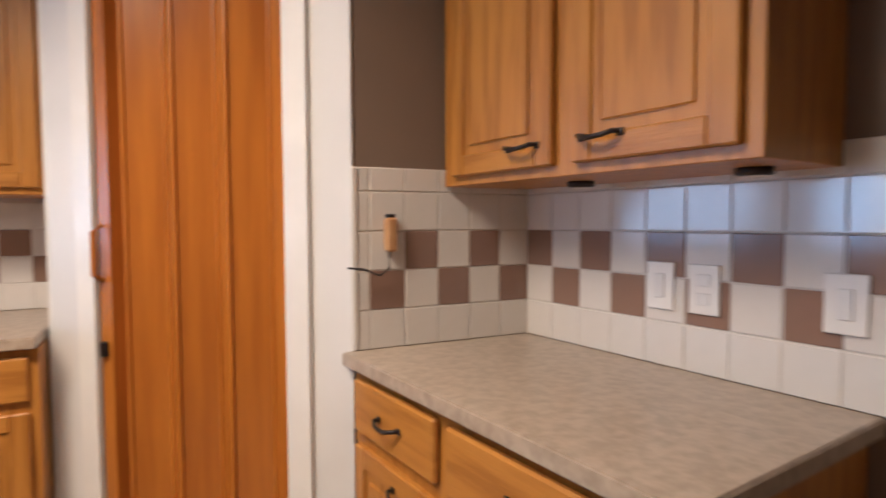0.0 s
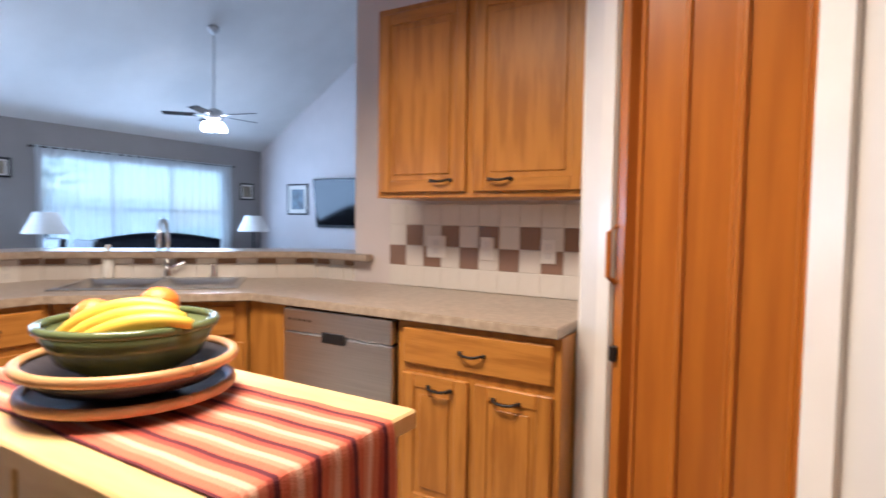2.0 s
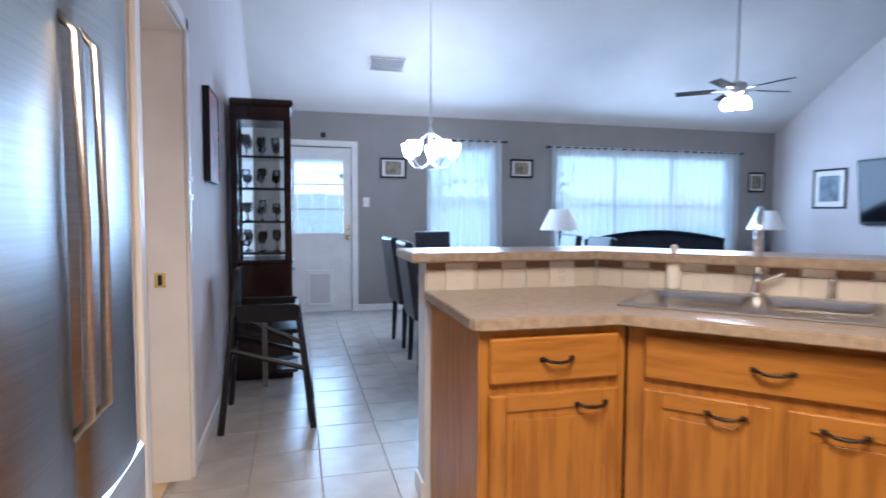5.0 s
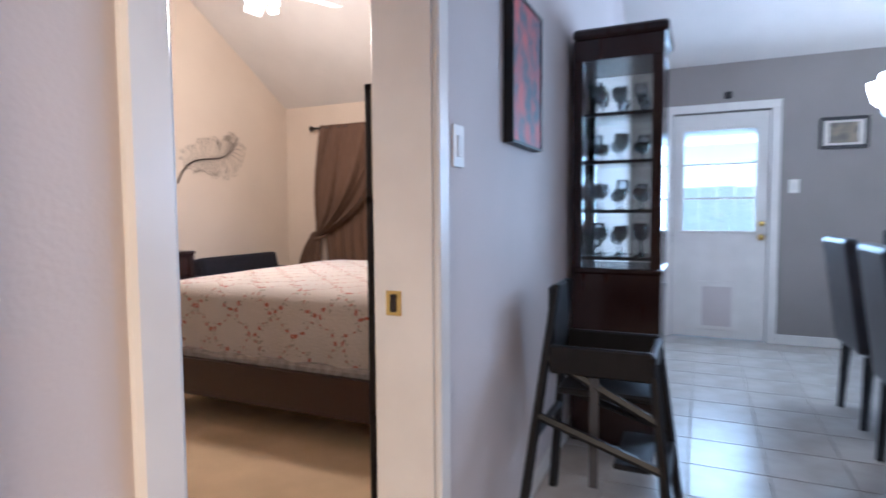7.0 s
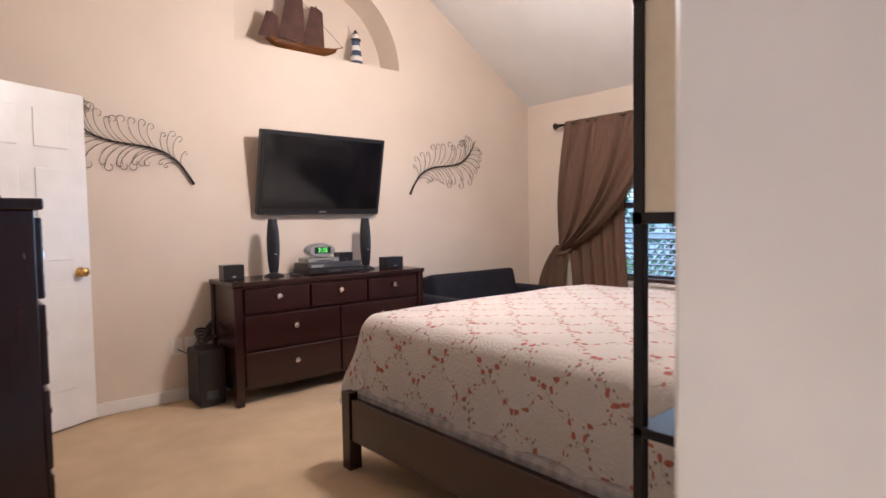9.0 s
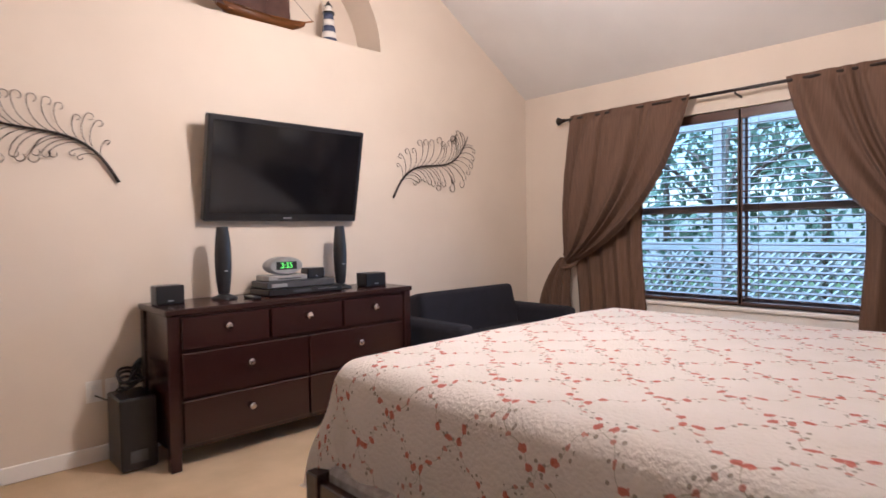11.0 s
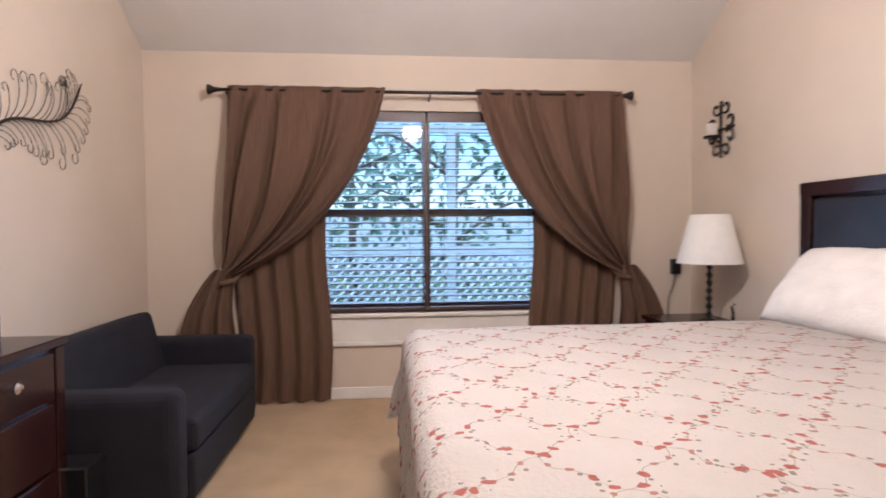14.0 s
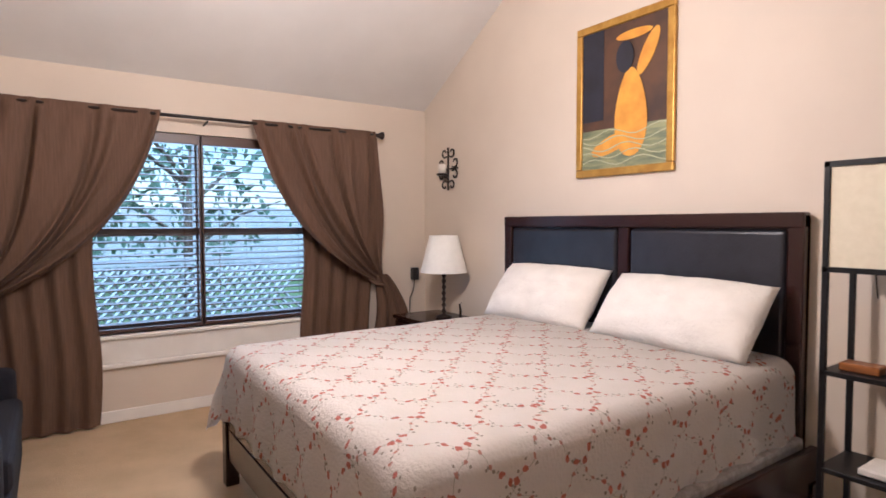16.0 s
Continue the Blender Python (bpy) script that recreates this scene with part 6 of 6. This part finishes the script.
for k in range(5):
    a = 2 * math.pi * k / 5 + 0.3
    ux, uy = math.cos(a), math.sin(a)
    pts = [(CC[0] + ux * r, CC[1] + uy * r, z) for r, z in ((0.03, 1.74), (0.10, 1.69), (0.18, 1.70), (0.23, 1.76), (0.235, 1.80))]
    ar = part("arm", tube(B(), pts, 0.009, 6), STEEL, cd, smooth=True)
    part("upper_brace", tube(B(), [(CC[0] + ux * r, CC[1] + uy * r, z) for r, z in ((0.02, 2.05), (0.10, 2.0), (0.17, 1.86), (0.21, 1.76))], 0.007, 6), STEEL, cd, smooth=True)
    cx_, cy_ = CC[0] + ux * 0.235, CC[1] + uy * 0.235
    part("shade", lathe(B(), [(0.025, 1.80), (0.05, 1.82), (0.072, 1.88), (0.082, 1.945), (0.078, 1.945), (0.066, 1.88), (0.0, 1.83)], (cx_, cy_), 20, False), BULBG, cd, "lit frosted glass shade", True)

# back door with window and pet flap
bd = thing("back_door", (WX - 0.03, 0.7, 0), "white back door with a half window and pet flap", "door")
GY0, GY1 = 0.315, 1.085
bm = holed(B(), "x", WX - 0.06, 0.045, GY0, GY1, 0.01, 2.03, [(0.40, 0.985, 0.985, 1.885)])
part("leaf", bm, TRIM, bd)
g = part("pane", bx(WX - 0.04, WX - 0.036, 0.40, 0.985, 0.985, 1.885), GLASS, bd)
g.visible_shadow = False
for z in (1.275, 1.58):
    part("glazing_bar", bx(WX - 0.05, WX - 0.018, 0.40, 0.985, z - 0.009, z + 0.009), TRIM, bd)
for a in ((0.38, 1.005, 0.965, 0.987), (0.38, 1.005, 1.883, 1.905), (0.38, 0.402, 0.987, 1.883), (0.983, 1.005, 0.987, 1.883)):
    part("glazing_bead", bx(WX - 0.016, WX - 0.004, *a, bevel=0.003), TRIM, bd)
pf = part("pet_flap", bx(WX - 0.016, WX - 0.003, 0.535, 0.855, 0.08, 0.53, bevel=0.006), TRIM, bd)
part("flap", bx(WX - 0.004, WX + 0.001, 0.575, 0.815, 0.12, 0.48, bevel=0.002), WALLW, pf)
part("valance", bx(WX - 0.03, WX - 0.024, 0.40, 0.985, 1.76, 1.885), SHEER, bd, "sheer valance over the glass")
for z, r in ((0.93, 0.03), (1.05, 0.024)):
    bm = lathe(B(), [(r, 0), (r, 0.01), (0.012, 0.014), (0.012, 0.03), (0.026, 0.04), (0.02, 0.06), (0, 0.062)], n=14, close=False)
    bmesh.ops.transform(bm, matrix=pose(WX - 0.015, 1.035, z, 0, 90), verts=bm.verts[:])
    part("knob", bm, BRASS, bd, smooth=True)
bm = B()
for a, b in ((0.235, 0.31), (1.09, 1.165)):
    box(bm, WX, WX + 0.018, a, b, 0, 2.045, 0.004)
box(bm, WX, WX + 0.018, 0.235, 1.165, 2.045, 2.115, 0.004)
wall("trim_back_door", bm, TRIM, "white casing round the back door")
sm = thing("door_sensor", (WX, 0.75, 2.18), "small dark sensor on the wall above the door", "sensor")
part("body", bx(WX, WX + 0.02, 0.72, 0.78, 2.15, 2.21, bevel=0.006), BLACKP, sm)


def sheer_window(name, y0, y1, z0, z1, mulls, label, rod_z, ry0, ry1):
    w = tagged(part(name, holed(B(), "x", WX - 0.12, 0.04, y0, y1, z0, z1, [(a, b, c, d) for a, b in mulls for c, d in ((z0 + 0.05, (z0 + z1) / 2 - 0.02), ((z0 + z1) / 2 + 0.02, z1 - 0.05))]), TRIM), label, "window", kind="structure")
    for a, b in mulls:
        for c, d in ((z0 + 0.05, (z0 + z1) / 2 - 0.02), ((z0 + z1) / 2 + 0.02, z1 - 0.05)):
            gp = part("pane", bx(WX - 0.105, WX - 0.101, a, b, c, d), GLASS, w)
            gp.visible_shadow = False
    part("window_sill", bx(WX - 0.08, WX + 0.03, y0 - 0.03, y1 + 0.03, z0 - 0.025, z0, bevel=0.005), TRIM, w)
    r = thing("curtain_rod", (WX + 0.06, (ry0 + ry1) / 2, rod_z), "thin dark rod with sheer curtains", "curtain rod")
    part("rod", tube(B(), [(WX + 0.06, ry0, rod_z), (WX + 0.06, ry1, rod_z)], 0.009, 8), IRON, r)
    for y in (ry0, ry1):
        part("finial", lathe(B(), [(0.01, rod_z - 0.015), (0.02, rod_z), (0.01, rod_z + 0.015)], (WX + 0.06, y), 10), IRON, r)
        part("bracket", tube(B(), [(WX, y, rod_z), (WX + 0.06, y, rod_z)], 0.006, 6), IRON, r)
    cu = thing("sheer_curtain", (WX + 0.06, (ry0 + ry1) / 2, 0.4), "white sheer curtain hung across the bright window", "curtain")
    k = 3 if ry1 - ry0 > 2 else 1
    for i in range(k):
        a = ry0 + 0.05 + (ry1 - ry0 - 0.1) * i / k
        b = ry0 + 0.05 + (ry1 - ry0 - 0.1) * (i + 1) / k
        def fn(u, v, a=a, b=b):
            return (WX + 0.06 + 0.022 * math.sin(u * (b - a) * 52 + 1.5 * math.sin(3 * v + u * 5)), a + (b - a) * u, 0.30 + (rod_z - 0.28) * v)
        part("panel", sheet(B(), fn, int(70 * (b - a) + 10), 8), SHEER, cu, smooth=True)


sheer_window("window_2", 2.05, 2.98, 0.62, 2.10, [(2.10, 2.93)], "white single window with a sheer curtain", 2.17, 1.98, 3.10)
sheer_window("window_3", 3.85, 6.68, 0.62, 2.08, [(3.90, 4.78), (4.83, 5.70), (5.75, 6.63)], "white triple window with sheer curtains", 2.13, 3.70, 6.80)


def picture(x, y, z, w, h, ang, label, inner, name="framed_picture"):
    p = thing(name, (x, y, z), label, "picture")

    def put(nm, *a, m=BLACKW, bevel=0.0):
        part(nm, rot(bx(*a, bevel=bevel), (x, y, z), ang), m, p)
    put("mat_board", -w / 2, w / 2, -0.012, 0.0, -h / 2, h / 2, m=LINEN)
    f = 0.028
    put("frame", -w / 2, w / 2, -0.024, -0.002, h / 2 - f, h / 2, bevel=0.004)
    put("frame", -w / 2, w / 2, -0.024, -0.002, -h / 2, -h / 2 + f, bevel=0.004)
    put("frame", -w / 2, -w / 2 + f, -0.024, -0.002, -h / 2 + f, h / 2 - f, bevel=0.004)
    put("frame", w / 2 - f, w / 2, -0.024, -0.002, -h / 2 + f, h / 2 - f, bevel=0.004)
    put("print", -w * 0.30, w * 0.30, -0.0145, -0.012, -h * 0.32, h * 0.32, m=inner)
    return p


PRINT = mat("sepia_print", (0.30, 0.24, 0.16), (0.12, 0.10, 0.075), 0.5, 14)
PRINTB = mat("blue_grey_print", (0.16, 0.20, 0.24), (0.07, 0.08, 0.1), 0.5, 9)
picture(WX, 1.61, 1.80, 0.34, 0.26, 90, "black-framed small print on the grey wall", PRINT)
picture(WX, 3.34, 1.835, 0.33, 0.25, 90, "black-framed small print between the windows", PRINT)
picture(WX, 7.12, 1.72, 0.30, 0.30, 90, "black-framed small print in the corner", PRINT)
picture(-7.06, 7.44, 1.59, 0.50, 0.54, 0, "black-framed print beside the television", PRINTB)
tv("television", -6.57, -5.10, 7.36, 1.11, 1.93, 0.10, "large black flat-screen television on the gable wall", -1)
REDART = mat("abstract_red_paint", (0.48, 0.05, 0.05), (0.05, 0.06, 0.10), 0.5, 13, bump=0.15)
pa = thing("canvas_painting", (-4.39, -0.065, 1.65), "abstract red and dark canvas on the pale wall", "painting")
part("canvas", bx(-4.57, -4.21, -0.064, -0.032, 1.41, 1.905, bevel=0.003), REDART, pa)
for a in ((-4.58, -4.20, 1.40, 1.41), (-4.58, -4.20, 1.905, 1.915), (-4.58, -4.57, 1.41, 1.905), (-4.21, -4.20, 1.41, 1.905)):
    part("frame", bx(a[0], a[1], -0.064, -0.028, a[2], a[3]), BLACKW, pa)
vt = thing("ceiling_vent", (-6.9, 1.4, 3.1), "white ceiling air vent with slats", "vent")
vm = pose(-7.28, 1.42, 2.45 + SLOPE * (-7.28 - WX) - 0.006, 0, -math.degrees(math.atan(SLOPE)))
bm = bx(-0.10, 0.10, -0.2, 0.2, -0.008, 0.004, bevel=0.003)
bmesh.ops.transform(bm, matrix=vm, verts=bm.verts[:])
part("frame", bm, WALLW, vt)
for k in range(7):
    bm = bx(-0.08 + 0.025 * k, -0.068 + 0.025 * k, -0.18, 0.18, -0.014, -0.008)
    bmesh.ops.transform(bm, matrix=vm, verts=bm.verts[:])
    part("slat", bm, SILVER, vt)
for y in (3.62, 6.75):
    st = thing("side_table", (-7.4, y, 0), "dark wooden side table under a lamp", "table")
    part("top", bx(-7.65, -7.15, y - 0.25, y + 0.25, 0.58, 0.61, bevel=0.004), BLACKW, st)
    for x in (-7.63, -7.21):
        for yy in (y - 0.23, y + 0.19):
            part("leg", bx(x, x + 0.04, yy, yy + 0.04, 0, 0.58), BLACKW, st)
    table_lamp("table_lamp", (-7.4, y), 0.61, 0.42, 0.25, 0.13, 0.26, "lamp with dark base and white shade by the sofa", BLACKW)
ls = thing("sofa", (-7.2, 5.2, 0), "dark leather sofa with a curved back before the window", "sofa")
part("base", bx(-7.75, -6.85, 4.1, 6.3, 0.06, 0.42, bevel=0.04, seg=2), LEATHER, ls)
bm = B()


def back(u, v):
    y = 4.1 + 2.2 * u
    z = 0.40 + v * (0.50 + 0.12 * math.sin(math.pi * u))
    return (-7.70 + 0.14 * v * 0.3, y, z)


sheet(bm, back, 24, 6)
bmesh.ops.solidify(bm, geom=bm.faces[:], thickness=0.16)
part("backrest", bm, LEATHER, ls)
for y in (4.02, 6.22):
    part("armrest", bx(-7.75, -6.85, y, y + 0.18, 0.06, 0.64, bevel=0.06, seg=3), LEATHER, ls)
stn = thing("media_console", (-5.8, 7.2, 0), "dark media console under the television", "console")
part("body", bx(-6.6, -5.0, 6.98, 7.42, 0, 0.55, bevel=0.004), BLACKW, stn)
for x in (-6.2, -5.4):
    part("door", bx(x - 0.36, x + 0.36, 6.965, 6.98, 0.05, 0.50, bevel=0.004), BLACKW, stn)

# ---- outside ----
gr = tagged(part("ground", bx(-60, -8.3, -60, 60, -0.3, -0.15), GRASS), "lawn behind the house", "ground", kind="structure")
random.seed(11)


def shrub(name, c, r, h, n, label, trunk=True):
    t = thing(name, (*c, -0.15), label, "tree")
    if trunk:
        part("trunk", tube(B(), [(c[0], c[1], -0.15), (c[0] + 0.1, c[1], h * 0.4), (c[0] - 0.05, c[1] + 0.1, h * 0.8)], 0.09, 8, 0.03), BARK, t, smooth=True)
        for k in range(6):
            a = random.uniform(0, 6.28)
            z = h * random.uniform(0.3, 0.6)
            part("limb", tube(B(), [(c[0], c[1], z), (c[0] + r * 0.5 * math.cos(a), c[1] + r * 0.5 * math.sin(a), z + 0.5), (c[0] + r * 0.9 * math.cos(a), c[1] + r * 0.9 * math.sin(a), z + 0.7)], 0.035, 6, 0.01), BARK, t)
    vs, fs = [], []
    for k in range(n):
        d = Vector((random.gauss(0, 1), random.gauss(0, 1), random.gauss(0, 1))).normalized() * random.uniform(0.25, 1.0) ** 0.6
        p = Vector((c[0] + d.x * r, c[1] + d.y * r, h * 0.55 + d.z * h * 0.45))
        p += Vector((random.gauss(0, 0.1), random.gauss(0, 0.1), random.gauss(0, 0.1)))
        e = Euler((random.uniform(0, 6), random.uniform(0, 6), random.uniform(0, 6))).to_matrix()
        s = random.uniform(0.05, 0.11)
        i = len(vs)
        vs += [p + e @ Vector(q) * s for q in ((-1, 0, 0), (0, 0.5, 0.1), (1, 0, 0), (0, -0.5, 0.1))]
        fs.append((i, i + 1, i + 2, i + 3))
    me = bpy.data.meshes.new("crown")
    me.from_pydata([tuple(v) for v in vs], [], fs)
    me.materials.append(FOLI)
    o = new("crown", me)
    o.parent, o.matrix_parent_inverse = t, Matrix.Translation(t.location).inverted()
    return t


for c, r, h, n in (((-11.4, -3.6), 1.4, 3.2, 620), ((-12.0, -1.6), 1.4, 3.4, 600), ((-14, -5.5), 2.2, 5, 2000), ((-15, -3.2), 2.4, 5.5, 1300), ((-17.5, 3.5), 1.8, 4, 1500), ((-18.5, 7.5), 2.2, 5, 1500)):
    shrub("tree", c, r, h, n, "leafy green garden tree behind the house")
fe = thing("lattice_fence", (-10.3, -2.6, -0.15), "weathered wooden lattice fence in the garden", "fence")
for y in (-4.6, -3.2, -1.8, -0.4):
    part("post", bx(-10.35, -10.25, y - 0.05, y + 0.05, -0.15, 2.4, bevel=0.005), FENCEW, fe)
for z in (0.15, 0.95, 2.3):
    part("rail", bx(-10.33, -10.27, -4.6, -0.4, z, z + 0.08), FENCEW, fe)
for k in range(46):
    y = -5.2 + 0.115 * k
    for s in (1, -1):
        ya, yb = y, y + 0.8 * s
        if s < 0:
            ya, yb = y + 0.4, y - 0.4
        if min(ya, yb) < -4.6 or max(ya, yb) > -0.4:
            continue
        part("slat", tube(B(), [(-10.30 + 0.012 * s, ya, 0.17), (-10.30 + 0.012 * s, yb, 0.97)], 0.018, 4), FENCEW, fe)
bk = thing("neighbour_fence", (-22, 0, -0.15), "tall weathered board fence at the garden's end", "fence")
for k in range(60):
    part("board", bx(-22.02, -22.0, -15 + 0.5 * k, -14.52 + 0.5 * k, -0.15, 1.9 + 0.02 * (k % 3)), FENCEW, bk)

# ---- tiles, laid piece by piece ----
TS = 0.108


def tile_mesh(name, w, h, material, d=0.008):
    return mesh_of(name, bx(-w / 2, w / 2, -d, 0, 0, h, bevel=0.0022), material)


def tiled(parent_name, origin, direction, length, z0, rows, pattern, phase=0, ztop=None, pitch=0.111):
    """Lay tiles along a wall; the tiles' faces look to the right-hand side of the direction's normal."""
    u = Vector(direction).normalized()
    ang = math.degrees(math.atan2(u.y, u.x))
    par = bpy.data.objects[parent_name]
    cache = {}
    for r in range(rows):
        z = z0 + 0.111 * r
        h = min(TS, (ztop - z) if ztop else TS)
        if h < 0.02:
            continue
        c = 0
        s = 0.0
        while s < length - 0.012:
            w = min(pitch - 0.003, length - s)
            brown = pattern(r, c + phase)
            key = (round(w, 3), round(h, 3), brown)
            if key not in cache:
                cache[key] = tile_mesh("tile", w, h, TILE_B if brown else TILE_W)
            o = new("tile", cache[key])
            p = Vector(origin) + u * (s + w / 2)
            o.parent = par
            o.matrix_basis = pose(p.x, p.y, z, 0, 0, ang)
            s += pitch
            c += 1


def checker(r, c):
    return (r == 1 and c % 2 == 0) or (r == 2 and c % 2 == 1)


tiled("wall_north", (-1.585, NW, 0.913), (1, 0, 0), 1.25, 0.911, 4, checker, 0)
tiled("wall_tiled_short", (0.507, TW, 0.913), (1, 0, 0), 0.031, 0.911, 5, lambda r, c: False, 0, 1.42)
tiled("wall_tiled_short", (0.541, TW, 0.913), (1, 0, 0), 0.527, 0.911, 5, checker, 0, 1.42, 0.1058)
tiled("wall_east", (KX, TW - 0.009, 0.913), (0, -1, 0), 1.2, 0.911, 5, checker, 1, 1.42)
tiled("wall_half", (HX, 0.94, 0.913), (0, 1, 0), 0.79, 0.885, 2, lambda r, c: r == 1 and c % 2 == 0, 0, 1.028)
tiled("wall_half", (HX, 1.735, 0.913), (1, 1, 0), 1.44, 0.885, 2, lambda r, c: r == 1 and c % 2 == 0, 0, 1.028)
tiled("wall_half", (-2.14, 2.765, 0.913), (1, 0, 0), 0.29, 0.885, 2, lambda r, c: r == 1 and c % 2 == 0, 0, 1.028)
gb = tagged(part("tile_edge", bx(0.487, 0.505, TW - 0.012, TW, 0.911, 1.42, bevel=0.004), TILE_W), "white bullnose edge of the tiled splashback", "tile edge", kind="structure")

for nm, a in (("north", (-1.587, -0.345, NW - 0.005, NW - 0.0005, 0.911, 1.357)), ("short", (0.505, KX - 0.001, TW - 0.005, TW - 0.0005, 0.911, 1.42)), ("east", (KX - 0.005, KX - 0.0005, 0.21, TW - 0.006, 0.911, 1.42))):
    ob = wall("splashback_" + nm, bx(*a), GROUT, "pale grout between the splashback tiles")
    if nm == "east":
        ob.matrix_world = EAST
FT, GAP = 0.325, 0.006
fl = bpy.data.objects["floor"]
near = mesh_of("floor_tile", bx(-FT / 2 + GAP / 2, FT / 2 - GAP / 2, -FT / 2 + GAP / 2, FT / 2 - GAP / 2, -0.006, 0.0, bevel=0.0018), FTILE)
rest = B()
ix = 0
for i in range(-26, 6):
    for j in range(-3, 24):
        x, y = -4.16 + FT * (i + 0.5) + 0.0, 0.52 + FT * (j + 0.5)
        if x < WX or x > KX + 0.1 or y > 7.4 or y < -1.0 or (y < -0.1 and x < -2.6):
            continue
        if -7.9 < x < -1.6 and y < 2.2 and ix < 300:
            o = new("tile", near)
            o.parent = fl
            o.matrix_basis = pose(x, y, 0)
            ix += 1
        else:
            a = FT / 2 - GAP / 2
            vs = [rest.verts.new((x + sx * a, y + sy * a, 0)) for sx, sy in ((-1, -1), (1, -1), (1, 1), (-1, 1))]
            rest.faces.new(vs)
tagged(part("floor_tiles", rest, FTILE), "cream ceramic floor tiles", "floor tiles", kind="stuff")
wall("floor_kitchen_south", bx(-2.6, 1.7, -1.0, -0.16, -0.12, -0.006), FGROUT, "grout bed of the kitchen floor")
